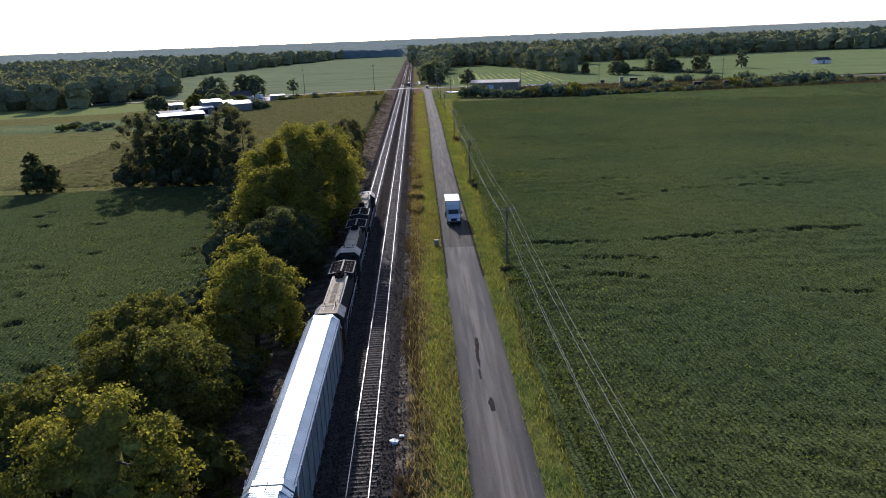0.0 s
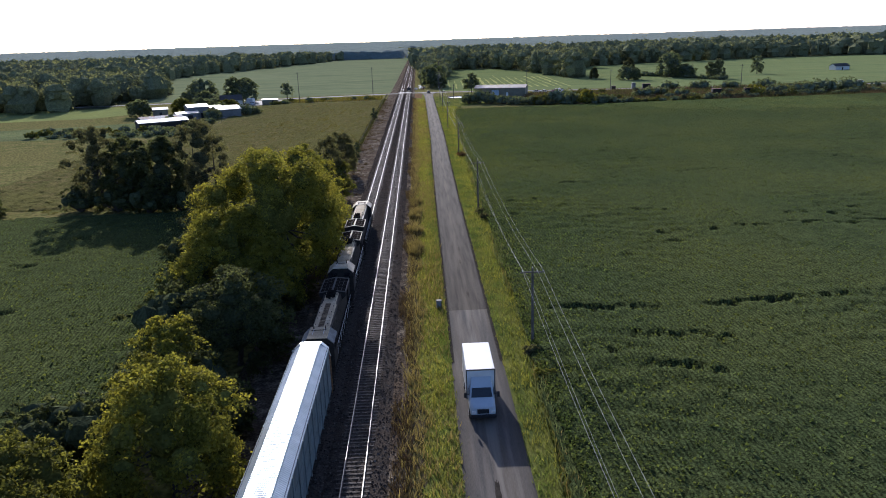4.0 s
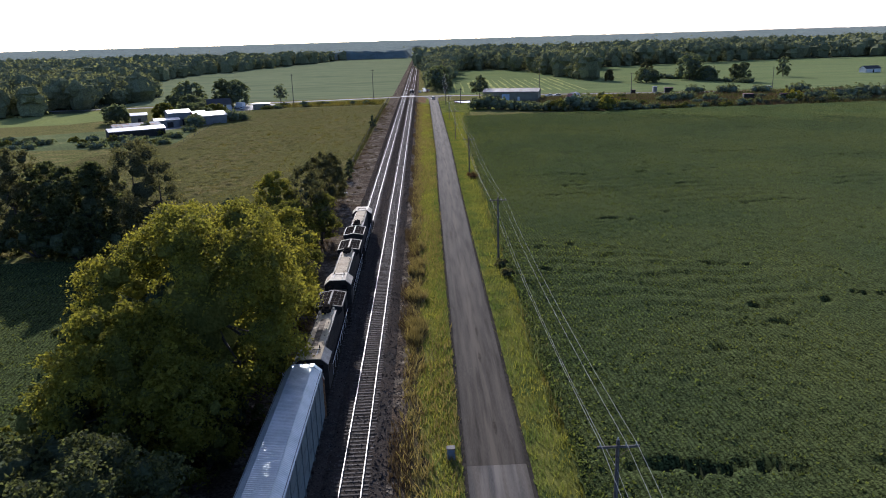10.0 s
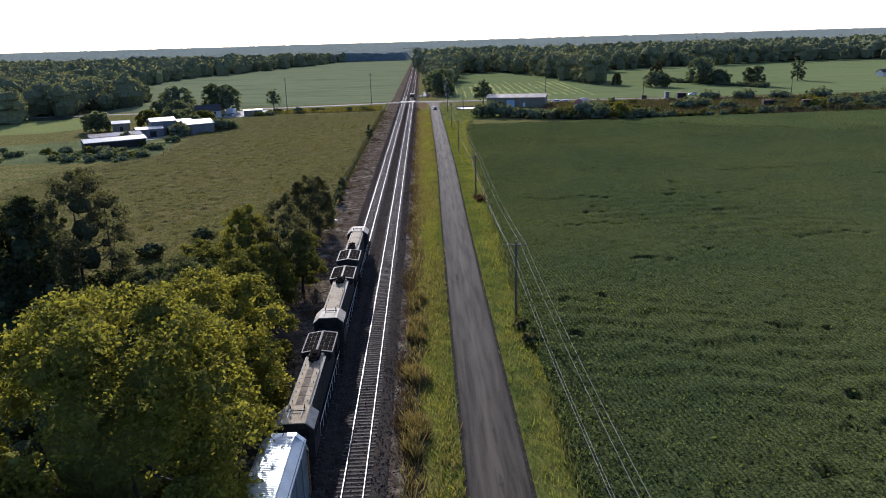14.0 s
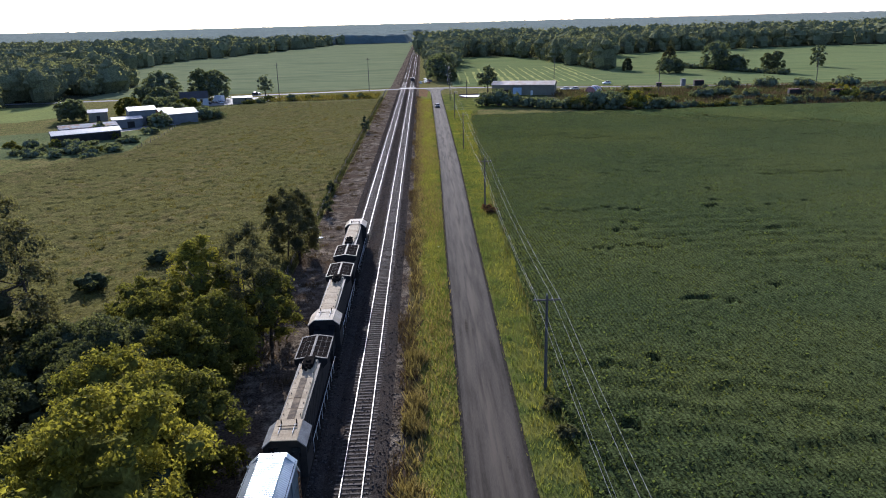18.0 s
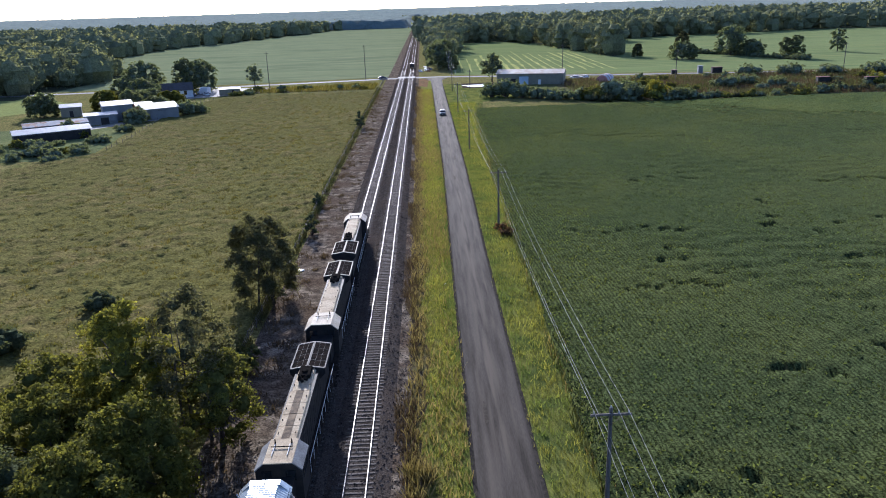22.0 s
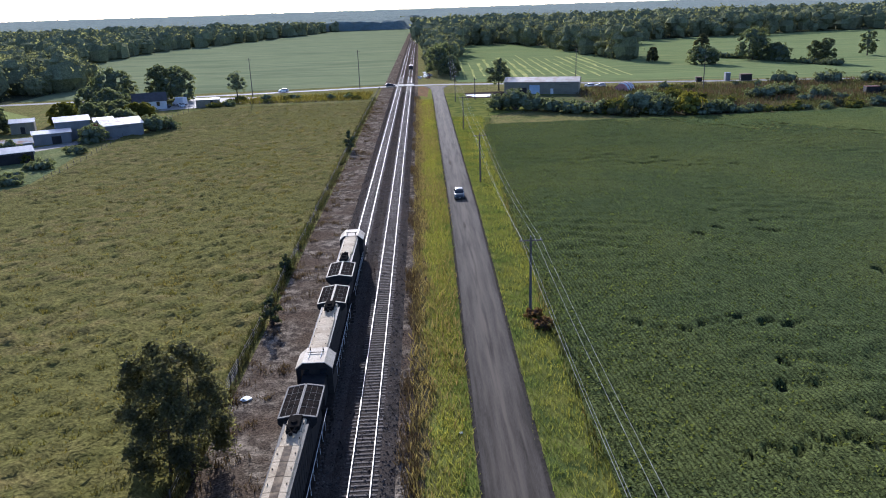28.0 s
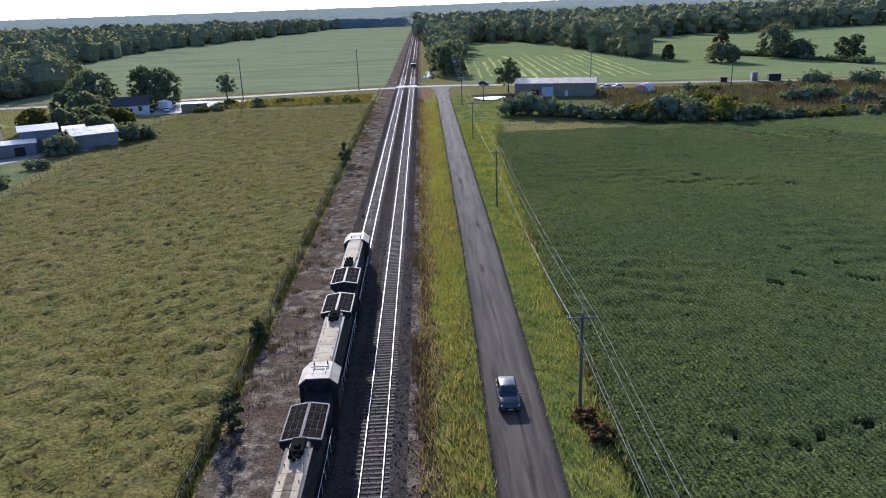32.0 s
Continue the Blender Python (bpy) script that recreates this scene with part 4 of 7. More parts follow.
for i, (x, y, h, r, m) in enumerate(((31.5, 386, 4.2, 3.6, "leaf_haze"), (36.5, 384, 5.6, 4.0, "leaf_haze"), (42, 380, 4.0, 3.6, "leaf_haze"), (48, 376, 3.2, 3.4, "leaf_haze"), (54, 372, 2.8, 3.6, "leaf_haze"),
                                     (60, 369, 3.0, 3.6, "leaf_haze"), (66, 366, 3.6, 3.6, "leaf_green"), (72, 367, 6.0, 4.0, "leaf_haze"), (78, 363, 5.0, 3.6, "leaf_haze"), (85, 360, 5.5, 3.4, "leaf_yellow"),
                                     (91, 361, 3.2, 3.4, "leaf_haze"), (97, 362, 2.6, 3.2, "leaf_haze"), (80, 378, 5.0, 4.0, "leaf_haze"), (88, 385, 4.2, 3.4, "leaf_green"), (122, 392, 3.4, 3.6, "leaf_haze"),
                                     (132, 398, 3.0, 3.8, "leaf_haze"), (141, 390, 2.4, 3.2, "leaf_haze"), (175, 380, 3.8, 3.4, "leaf_yellow"), (188, 384, 3.6, 4.2, "leaf_haze"), (200, 380, 4.5, 4.6, "leaf_haze"),
                                     (212, 384, 5.0, 5.0, "leaf_haze"), (226, 386, 4.8, 5.0, "leaf_haze"), (150, 436, 3.4, 4.2, "leaf_haze"), (166, 432, 3.6, 4.4, "leaf_haze"), (182, 428, 3.0, 4.2, "leaf_haze"), (200, 424, 4.2, 4.4, "leaf_haze"))):
    bush(x, y, h * 1.15, r * 1.35, 1400, 0.44, M[m], "grey-green hedgerow bush at the field edge", seed=130 + i, group="hedgerow bushes")
for i, (x, y) in enumerate(((-118, 308), (-126, 304), (-112, 300), (-104, 297), (-94, 309), (-86, 316), (-84, 330), (-89, 349), (-87, 346), (-77, 369), (-78.5, 374), (-96, 300), (-90, 293), (-83, 310),
                            (-79.5, 382), (-68, 423), (-72, 420), (-134, 306), (-141, 303), (-82, 293.8), (-85, 300), (-85.6, 310.7), (-92, 320), (-100, 306), (-108, 292))):
    bush(x, y, RNG.uniform(0.9, 2.4), RNG.uniform(1.4, 3.0), 1000, 0.32, M[RNG.choice(["leaf_haze", "leaf_haze", "leaf_green"])], "scrubby dark bush on the rough farm bank", seed=170 + i, group="farm scrub")
for i in range(58):
    x = 64 + i * 3.3 + RNG.uniform(-1.5, 1.5)
    y = float(np.interp(x, [60, 85, 110, 160, 250], [362, 357, 358, 364, 372])) + RNG.uniform(-1, 7)
    bush(x, y, RNG.uniform(1.2, 3.0), RNG.uniform(1.6, 3.2), 420, 0.36, M[RNG.choice(["leaf_haze", "leaf_haze", "leaf_green", "leaf_grey"])], "low scrubby bush in the hedge along the crops", seed=500 + i, group="low hedge")
for i in range(46):
    x, y = RNG.uniform(92, 250), RNG.uniform(378, 436)
    bush(x, y, RNG.uniform(1.0, 3.2), RNG.uniform(1.2, 3.0), 380, 0.36, M[RNG.choice(["leaf_haze", "leaf_haze", "leaf_grey", "leaf_green"])], "scattered bush among tall brown weeds", seed=600 + i, group="weed field bushes")
for i in range(34):
    u = RNG.random()
    x, y = (-81 - 62 * u + RNG.uniform(-2, 2), 296 + 8 * u + RNG.uniform(-12, 12)) if i % 3 else (RNG.uniform(-70, -18), RNG.uniform(427, 446))
    bush(x, y, RNG.uniform(0.9, 2.6), RNG.uniform(1.2, 2.8), 380, 0.34, M[RNG.choice(["leaf_haze", "leaf_haze", "leaf_green"])], "scrubby dark bush on the rough farm bank", seed=700 + i, group="farm scrub")
for i in range(30):
    x = 176 + i * 1.15
    bush(x, float(np.interp(x, [176, 190, 204, 212], [585, 567, 519, 496])), RNG.uniform(1.5, 3.5), RNG.uniform(2.0, 3.4), 400, 0.45, M["leaf_haze"], "low hedge bush between hay meadows", seed=760 + i, group="meadow hedge")
tree(257, 560, 14, 4.4, 0.6, 6000, 0.36, M["leaf_haze"], "dark conical pine alone in a hay field", lobes=18, seed=201)
for i, (x, y, h, r, m) in enumerate(((155, 538, 9.5, 6.5, "leaf_haze"), (190, 556, 17, 8, "leaf_haze"), (200, 548, 9, 6, "leaf_haze"), (212, 520, 12.5, 3.6, "leaf_haze"), (208, 524, 11, 3.2, "leaf_haze"), (137, 566, 8, 2.6, "leaf_grey"), (158, 548, 15, 3.6, "leaf_grey"))):
    tree(x, y, h, r * 1.1, 0.3, 9000, 0.4, M[m], "field tree standing in a hay meadow hedge", lobes=20, seed=210 + i, group="meadow trees")


def woods(name, inside, x0, x1, y0, y1, spacing, per, leaf, label, hmin=10, hmax=18, seed=5, balls=5, lon=6, lat=4):
    """A wood as one piece: rounded many-lobed crowns of leaf cards on a jittered grid."""
    rs = np.random.RandomState(seed)
    pts, outs, cores = [], [], []
    y = y0
    while y < y1:
        x = x0
        while x < x1:
            px, py = x + rs.uniform(-.5, .5) * spacing, y + rs.uniform(-.5, .5) * spacing
            if inside(px, py):
                k = rs.rand() ** 1.3
                h, r = hmin + (hmax - hmin) * k, spacing * (0.46 + 0.36 * k) * rs.uniform(0.85, 1.15)
                lob = rs.normal(size=(7, 3))
                lob /= np.linalg.norm(lob, axis=1)[:, None]
                lob[:, 2] = np.abs(lob[:, 2]) * 0.8 - 0.2
                lob *= np.array([r * 0.5, r * 0.5, h * 0.28])
                lr = r * rs.uniform(0.42, 0.62, 7)
                lob += np.array([px, py, h * 0.64])
                lob[5:] = np.array([[px, py, h * 0.36], [px, py, h * 0.2]])
                lr[5:] = r * 0.92
                cores.append(np.column_stack([lob, lr * 0.74])[(5, 0, 1, 2, 3, 4)[:balls],])
                j = rs.choice(7, per, p=(lr / lr.sum()))
                d = rs.normal(size=(per, 3))
                d[:, 2] += 0.25
                d /= np.linalg.norm(d, axis=1)[:, None]
                u = lob[j] + d * (lr[j] * rs.uniform(0.82, 1.12, per))[:, None]
                u[:, 2] = np.maximum(0.3, u[:, 2])
                pts.append(u)
                outs.append(d)
            x += spacing
        y += spacing
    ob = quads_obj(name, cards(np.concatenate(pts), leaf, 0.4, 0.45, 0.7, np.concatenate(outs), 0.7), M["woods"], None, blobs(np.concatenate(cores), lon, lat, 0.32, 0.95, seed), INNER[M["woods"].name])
    return tagged(ob, label, "woods", kind="stuff")


def left_edge(y):
    return np.interp(y, [300, 425, 445, 490, 512, 545, 600, 673, 826, 950, 994, 1228, 1469, 1543], [-330, -178, -168, -172, -162, -163, -200, -242, -254, -254, -222, -182, -142, -45])


def right_edge(x):
    return np.interp(x, [14, 30, 37, 61, 86, 100, 112, 128, 140, 190, 250, 305, 392, 700, 1300], [590, 640, 818, 826, 820, 775, 665, 570, 660, 800, 834, 843, 876, 860, 820])


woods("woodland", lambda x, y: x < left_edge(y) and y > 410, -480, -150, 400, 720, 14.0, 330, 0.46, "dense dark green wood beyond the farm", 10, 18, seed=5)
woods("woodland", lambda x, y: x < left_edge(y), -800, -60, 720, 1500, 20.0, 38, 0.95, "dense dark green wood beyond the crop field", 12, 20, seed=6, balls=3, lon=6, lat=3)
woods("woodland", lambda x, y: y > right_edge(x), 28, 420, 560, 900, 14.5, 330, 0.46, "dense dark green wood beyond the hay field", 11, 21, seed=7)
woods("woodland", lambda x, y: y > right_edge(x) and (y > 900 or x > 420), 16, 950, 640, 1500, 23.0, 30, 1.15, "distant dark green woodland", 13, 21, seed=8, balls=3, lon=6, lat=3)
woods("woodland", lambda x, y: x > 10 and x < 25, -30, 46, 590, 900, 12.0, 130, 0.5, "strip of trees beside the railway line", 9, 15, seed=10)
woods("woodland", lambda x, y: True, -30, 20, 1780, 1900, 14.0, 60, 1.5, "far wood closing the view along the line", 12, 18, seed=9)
quad_ground("wood_floor", [(-170, 432), (-166, 545), (-244, 673), (-256, 826), (-258, 950), (-184, 1228), (-145, 1469), (-145, 1520), (-1200, 1520), (-1200, 432)], M["wood_floor"], 0.06, "wood floor coloured dark for the shade under the crowns", "wood floor")
quad_ground("wood_floor", [(38, 826), (86, 826), (108, 770), (128, 575), (140, 665), (190, 806), (250, 838), (392, 880), (700, 866), (1400, 826), (1400, 1520), (38, 1520)], M["wood_floor"], 0.07, "wood floor coloured dark for the shade under the crowns", "wood floor")


def far_canopy():
    """Rolling tree tops out to the horizon, as one softly bumpy sheet."""
    xs = np.arange(-3000, 3001, 17.0)
    ys = np.concatenate([np.arange(1480, 2400, 15.0), np.geomspace(2400, 4840, 70)])
    X, Y = np.meshgrid(xs, ys)
    X = X * (0.55 + 0.45 * Y / 1500.0) * 0.62
    X = X + NPR.uniform(-6, 6, X.shape)
    Y = Y + NPR.uniform(-5, 5, Y.shape)
    Z = 14 + NPR.uniform(-2.6, 2.6, X.shape) + 2.5 * np.sin(X * 0.004 + 1.2) * np.cos(Y * 0.003)
    Z += 22 * np.clip((Y - 2600) / 2200, 0, 1)
    Z[0, :] = 0.5
    line = (X > -14) & (X < 9) & (Y < 2400)
    Z[line] = -0.6
    me_v = np.stack([X, Y, Z], axis=2).reshape(-1, 3)
    h, w = X.shape
    i = np.arange(w * h).reshape(h, w)
    f = np.stack([i[:-1, :-1], i[:-1, 1:], i[1:, 1:], i[1:, :-1]], axis=2).reshape(-1, 4)
    return tagged(mesh_obj("far_woodland", me_v, f, M["canopy"], smooth=True), "rolling woodland canopy, haze put into its colour, reaching the horizon", "woods", kind="stuff")


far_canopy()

# ---- utility poles and wires beside the road ----
POLES = [(16.2, 12.0, 8.3), (16.75, 79.0, 8.2), (16.4, 144.5, 8.9), (16.6, 214.0, 8.7), (16.3, 280.0, 9.2), (16.8, 346.0, 9.0), (17.6, 412.0, 9.0), (19.5, 500.0, 11.0)]
ARMS = (-1.05, 0.45, 1.05)


def utility_pole(x, y, h):
    root = thing("utility_pole", "weathered grey wooden utility pole with one crossarm", "utility pole", (x, y, 0), "roadside poles")
    tube_part("pole", root, M["wood_pole"], (0, 0, -0.3), (0, 0, h + 0.35), 0.17, 0.11, 10)
    arm = box_part("crossarm", root, M["wood_pole"], -1.25, 1.25, -0.17, -0.06, h - 0.12, h + 0.02, 0.01)
    for s in (-1, 1):
        tube_part("brace", root, M["rail_side"], (s * 0.75, -0.12, h - 0.1), (0, -0.13, h - 0.75), 0.018, None, 6)
    for a in ARMS:
        tube_part("insulator", arm, M["wire"], (a, -0.11, h), (a, -0.11, h + 0.2), 0.06, 0.035, 8, "pale glass insulator")
    tube_part("insulator", root, M["wire"], (0, 0, h + 0.3), (0, 0, h + 0.5), 0.06, 0.035, 8)
    return root


for x, y, h in POLES:
    utility_pole(x, y, h)
for (xa, ya, ha), (xb, yb, hb) in zip(POLES[:-1], POLES[1:]):
    for off, dz, sag in [(a, 0.2, 1.0) for a in ARMS] + [(0.0, -1.6, 1.3)]:
        bm = bmesh.new()
        us = [k / 12 for k in range(13)]
        bm_path(bm, [(xa + (xb - xa) * u + off, ya + (yb - ya) * u - 0.1, ha + (hb - ha) * u + dz - sag * 4 * u * (1 - u)) for u in us], 0.011)
        tagged(part("wire", bm, M["wire"], None), "thin pale overhead wire slung between utility poles", "wire", "overhead wires")


def tall_pole(x, y, h):
    root = thing("utility_pole", "tall slim dark wooden pole beside the crossing road", "utility pole", (x, y, 0), "crossing road poles")
    tube_part("pole", root, M["wood_pole"], (0, 0, -0.3), (0, 0, h), 0.2, 0.12, 8)
    box_part("crossarm", root, M["wood_pole"], -1.0, 1.0, -0.08, 0.08, h - 0.9, h - 0.75)
    return root


for x, y, h in ((-22.0, 474, 16.5), (-62.3, 441, 16.5), (25.2, 417, 8.0), (21.5, 560, 17), (71, 457, 15), (112, 420, 13), (190, 432, 13)):
    tall_pole(x, y, h)


# ---- train ----
M["black_paint"] = mat("dusty_black_paint", (0.018, 0.018, 0.019), (0.034, 0.031, 0.028), 0.65, scale=1.2, fine=0.2, bscale=12.0, spec=0.12)
M["underframe"] = mat("grimy_underframe", (0.02, 0.018, 0.016), (0.036, 0.03, 0.025), 0.9, scale=2.0, fine=0.3, spec=0.0)
M["roof_cream"] = mat("pale_cream_roof", (0.46, 0.385, 0.27), (0.33, 0.265, 0.175), 0.8, scale=0.9, fine=0.25, bscale=8.0, c3=(0.42, 0.345, 0.235), scale3=0.4, spec=0.05)
M["cab_white"] = mat("white_cab_roof", (0.54, 0.475, 0.37), (0.43, 0.37, 0.275), 0.7, scale=0.9, fine=0.2, bscale=8.0, spec=0.08)
M["roof_soot"] = mat("sooty_roof_streak", (0.05, 0.034, 0.02), (0.17, 0.125, 0.075), 0.8, scale=1.6, fine=0.3, bscale=9.0, spec=0.1)
M["grille"] = mat("radiator_grille", (0.014, 0.013, 0.012), (0.026, 0.021, 0.018), 0.9, scale=2.0, fine=0.4, bscale=30.0, spec=0.0)
M["trim_pale"] = mat("dull_grey_frame", (0.13, 0.122, 0.11), (0.09, 0.085, 0.078), 0.7, scale=2.0, spec=0.15)
M["trim_cream"] = mat("cream_frame", (0.46, 0.41, 0.32), (0.36, 0.31, 0.23), 0.7, scale=2.0, spec=0.15)
M["trim_grey"] = mat("grey_cab_panel", (0.20, 0.205, 0.20), (0.14, 0.14, 0.135), 0.7, scale=1.2, fine=0.25, bscale=9.0, spec=0.1)
M["white_trim"] = mat("white_lettering_paint", (0.6, 0.6, 0.58), (0.5, 0.5, 0.48), 0.5, scale=3.0)
M["glass"] = mat("dark_glass", (0.015, 0.018, 0.02), rough=0.06, spec=0.8)
M["soot"] = mat("sooty_stack", (0.012, 0.011, 0.01), (0.02, 0.018, 0.016), 0.9, scale=4.0, spec=0.0)
M["galv"] = mat("galvanised_roof", (0.44, 0.49, 0.50), (0.36, 0.41, 0.42), 0.42, 0.6, scale=0.7, fine=0.08, bscale=6.0)
M["car_side"] = mat("weathered_blue_grey_panels", (0.15, 0.19, 0.205), (0.11, 0.14, 0.15), 0.6, 0.2, scale=0.8, fine=0.15, bscale=7.0)
M["rust_red"] = mat("rust_red_steel", (0.16, 0.045, 0.03), (0.11, 0.04, 0.03), 0.7, scale=1.5, fine=0.2)
M["tail_yellow"] = mat("faded_orange_steel", (0.30, 0.15, 0.05), (0.22, 0.11, 0.05), 0.7, scale=2.0)
L_LOCO = 21.7


def wheelset(parent, y):
    bm = bmesh.new()
    zc = RAIL_TOP + 0.5
    for s in (-1, 1):
        bm_tube(bm, (s * 0.72, y, zc), (s * 0.86, y, zc), 0.5, 0.5, 20)
    bm_tube(bm, (-0.9, y, zc), (0.9, y, zc), 0.09, 0.09, 8)
    return part("wheelset", bm, M["rail_side"], parent)


def bogie(root, y, axles, spread):
    bm = bmesh.new()
    for s in (-1, 1):
        bm_prism(bm, [(y - spread - 0.55, RAIL_TOP + 0.45), (y - spread - 0.2, RAIL_TOP + 0.22), (y + spread + 0.2, RAIL_TOP + 0.22), (y + spread + 0.55, RAIL_TOP + 0.45),
                      (y + spread + 0.4, RAIL_TOP + 0.95), (y - spread - 0.4, RAIL_TOP + 0.95)], "x", s * 1.02 - 0.09, s * 1.02 + 0.09)
    bm_box(bm, -1.0, 1.0, y - 0.35, y + 0.35, RAIL_TOP + 0.55, RAIL_TOP + 1.0)
    b = part("bogie", bm, M["underframe"], root)
    for i in range(axles):
        wheelset(b, y - spread + 2 * spread * i / (axles - 1))
    return b


def locomotive(name, label, streaked):
    """Six-axle road engine; +y is its front, the origin lies between the rails at mid-length."""
    root = thing(name, label, "locomotive", group="train")
    half = L_LOCO / 2
    Y = lambda u: half - u                      # u: metres behind the front coupler
    zd = RAIL_TOP + 1.62                        # deck
    box_part("deck", root, M["underframe"], -1.52, 1.52, Y(21.2), Y(0.6), zd - 0.28, zd, 0.03)
    bm = bmesh.new()
    bm_prism(bm, [(-1.15, zd - 0.3), (-1.35, zd - 0.55), (-1.25, RAIL_TOP + 0.35), (1.25, RAIL_TOP + 0.35), (1.35, zd - 0.55), (1.15, zd - 0.3)], "y", Y(13.6), Y(8.2))
    part("fuel_tank", bm, M["underframe"], root)
    bogie(root, Y(4.6), 3, 1.9)
    bogie(root, Y(17.2), 3, 1.9)
    for u, v in ((0.0, 0.7), (21.0, 21.7)):
        box_part("coupler", root, M["underframe"], -0.16, 0.16, Y(v), Y(u), RAIL_TOP + 0.7, RAIL_TOP + 1.0, 0.03)
    for u in (0.65, 20.9):
        bm = bmesh.new()
        bm_prism(bm, [(-1.5, zd - 0.25), (1.5, zd - 0.25), (1.2, RAIL_TOP + 0.2), (-1.2, RAIL_TOP + 0.2)], "y", Y(u + 0.12), Y(u))
        part("pilot", bm, M["black_paint"], root)
    zt = RAIL_TOP + 4.62                        # hood top
    # long hood in body sides and separate roof panels
    bm = bmesh.new()
    bm_box(bm, -0.93, 0.93, Y(16.0), Y(5.6), zd, zt - 0.22, 0.02)
    hood = part("hood", bm, M["black_paint"], root)
    for u in np.arange(6.4, 15.8, 0.78):
        for s in (-1, 1):
            box_part("hood_door", hood, M["black_paint"], s * 0.945 - 0.018, s * 0.945 + 0.018, Y(u + 0.68), Y(u), zd + 0.15, zt - 0.55, 0.008)
    cuts = [5.6, 7.4, 9.0, 10.6, 12.4, 14.2, 16.0]
    for a, b in zip(cuts[:-1], cuts[1:]):
        w = 0.84 if a < 12 else 0.72
        bm = bmesh.new()
        bm_prism(bm, [(-w, zt - 0.24), (w, zt - 0.24), (w - 0.12, zt - 0.05), (0.0, zt), (-w + 0.12, zt - 0.05)], "y", Y(b - 0.03), Y(a + 0.03))
        rp = part("roof_panel", bm, M["roof_cream"], root, "pale cream roof panel")
        if a < 11 and streaked:
            bm = bmesh.new()
            bm_box(bm, -0.27, 0.27, Y(b - 0.05), Y(a + 0.05), zt - 0.03, zt + 0.008)
            part("soot_streak", bm, M["roof_soot"], rp, "brown sooty streak along the roof")
        for s in (-1, 1):
            tube_part("roof_bolt", rp, M["soot"], (s * 0.6, Y((a + b) / 2), zt - 0.05), (s * 0.6, Y((a + b) / 2), zt + 0.05), 0.045, 0.035, 6)
    # exhaust and horn
    st = box_part("exhaust_silencer", root, M["soot"], -0.46, 0.46, Y(15.9), Y(14.25), zt - 0.05, zt + 0.3, 0.05, "sooty black exhaust silencer")
    tube_part("outlet", st, M["soot"], (0, Y(14.9), zt + 0.2), (0, Y(14.9), zt + 0.42), 0.26, 0.22, 10)
    horn = tube_part("air_horn", root, M["soot"], (0, Y(13.75), zt - 0.02), (0, Y(13.75), zt + 0.28), 0.06, None, 6)
    for k, (dx, dy) in enumerate(((-0.36, 0.12), (0.36, 0.12), (0.0, 0.42), (-0.3, -0.3), (0.3, -0.3))):
        tube_part("horn_bell", horn, M["soot"], (dx * 0.2, Y(13.75), zt + 0.25), (dx, Y(13.75) + dy, zt + 0.27), 0.07, 0.15, 8)
    # radiator: wide overhanging housing with a peaked grille
    zr = zt + 0.12
    bm = bmesh.new()
    bm_prism(bm, [(-0.95, zd), (0.95, zd), (0.95, zr - 1.15), (1.42, zr - 0.62), (1.42, zr - 0.24), (0.0, zr), (-1.42, zr - 0.24), (-1.42, zr - 0.62), (-0.95, zr - 1.15)], "y", Y(20.85), Y(16.0))
    rad = part("radiator_housing", bm, M["black_paint"], root)
    edge = M["trim_pale"] if streaked else M["trim_cream"]
    for s in (-1, 1):
        def pt(f, off, u):
            x = s * (0.06 + f * 1.30)
            return (x, Y(u), zr - 0.24 * abs(x) / 1.42 + off)
        bm = bmesh.new()
        vs = [bm.verts.new(pt(f, 0.012, u)) for f, u in ((0, 16.15), (1, 16.15), (1, 20.7), (0, 20.7))]
        bm.faces.new(vs if s < 0 else vs[::-1])
        part("grille", bm, M["grille"], rad, "dark dusty radiator grille")
        for u0, u1 in ((16.05, 16.22), (20.62, 20.79)):
            bm = bmesh.new()
            v = [bm.verts.new(pt(f, o, u)) for o in (0.0, 0.05) for f, u in ((-0.04, u0), (1.06, u0), (1.06, u1), (-0.04, u1))]
            for fc in ((4, 5, 6, 7), (0, 1, 5, 4), (1, 2, 6, 5), (2, 3, 7, 6), (3, 0, 4, 7)):
                bm.faces.new([v[i] for i in fc])
            part("grille_frame", bm, edge, rad, "pale radiator frame bar")
        for f0, f1 in ((-0.04, 0.03), (0.98, 1.06)):
            bm = bmesh.new()
            v = [bm.verts.new(pt(f, o, u)) for o in (0.0, 0.05) for f, u in ((f0, 16.05), (f1, 16.05), (f1, 20.78), (f0, 20.78))]
            for fc in ((4, 5, 6, 7), (0, 1, 5, 4), (1, 2, 6, 5), (2, 3, 7, 6), (3, 0, 4, 7)):
                bm.faces.new([v[i] for i in fc])
            part("grille_frame", bm, edge, rad, "pale radiator frame bar")
        for f0 in (0.33, 0.66):
            tube_part("grille_bar", rad, M["trim_pale"], pt(f0, 0.03, 16.2), pt(f0, 0.03, 20.6), 0.008, None, 4)
        for u in (17.3, 18.4, 19.5):
            tube_part("grille_bar", rad, M["trim_pale"], pt(0, 0.03, u), pt(1, 0.03, u), 0.008, None, 4)
    # cab and nose
    zc = RAIL_TOP + 4.62
    bm = bmesh.new()
    bm_prism(bm, [(-1.5, zd), (1.5, zd), (1.5, zc - 0.5), (0.95, zc - 0.02), (-0.95, zc - 0.02), (-1.5, zc - 0.5)], "y", Y(5.6), Y(3.0))
    cab = part("cab", bm, M["black_paint"], root)
    bm = bmesh.new()
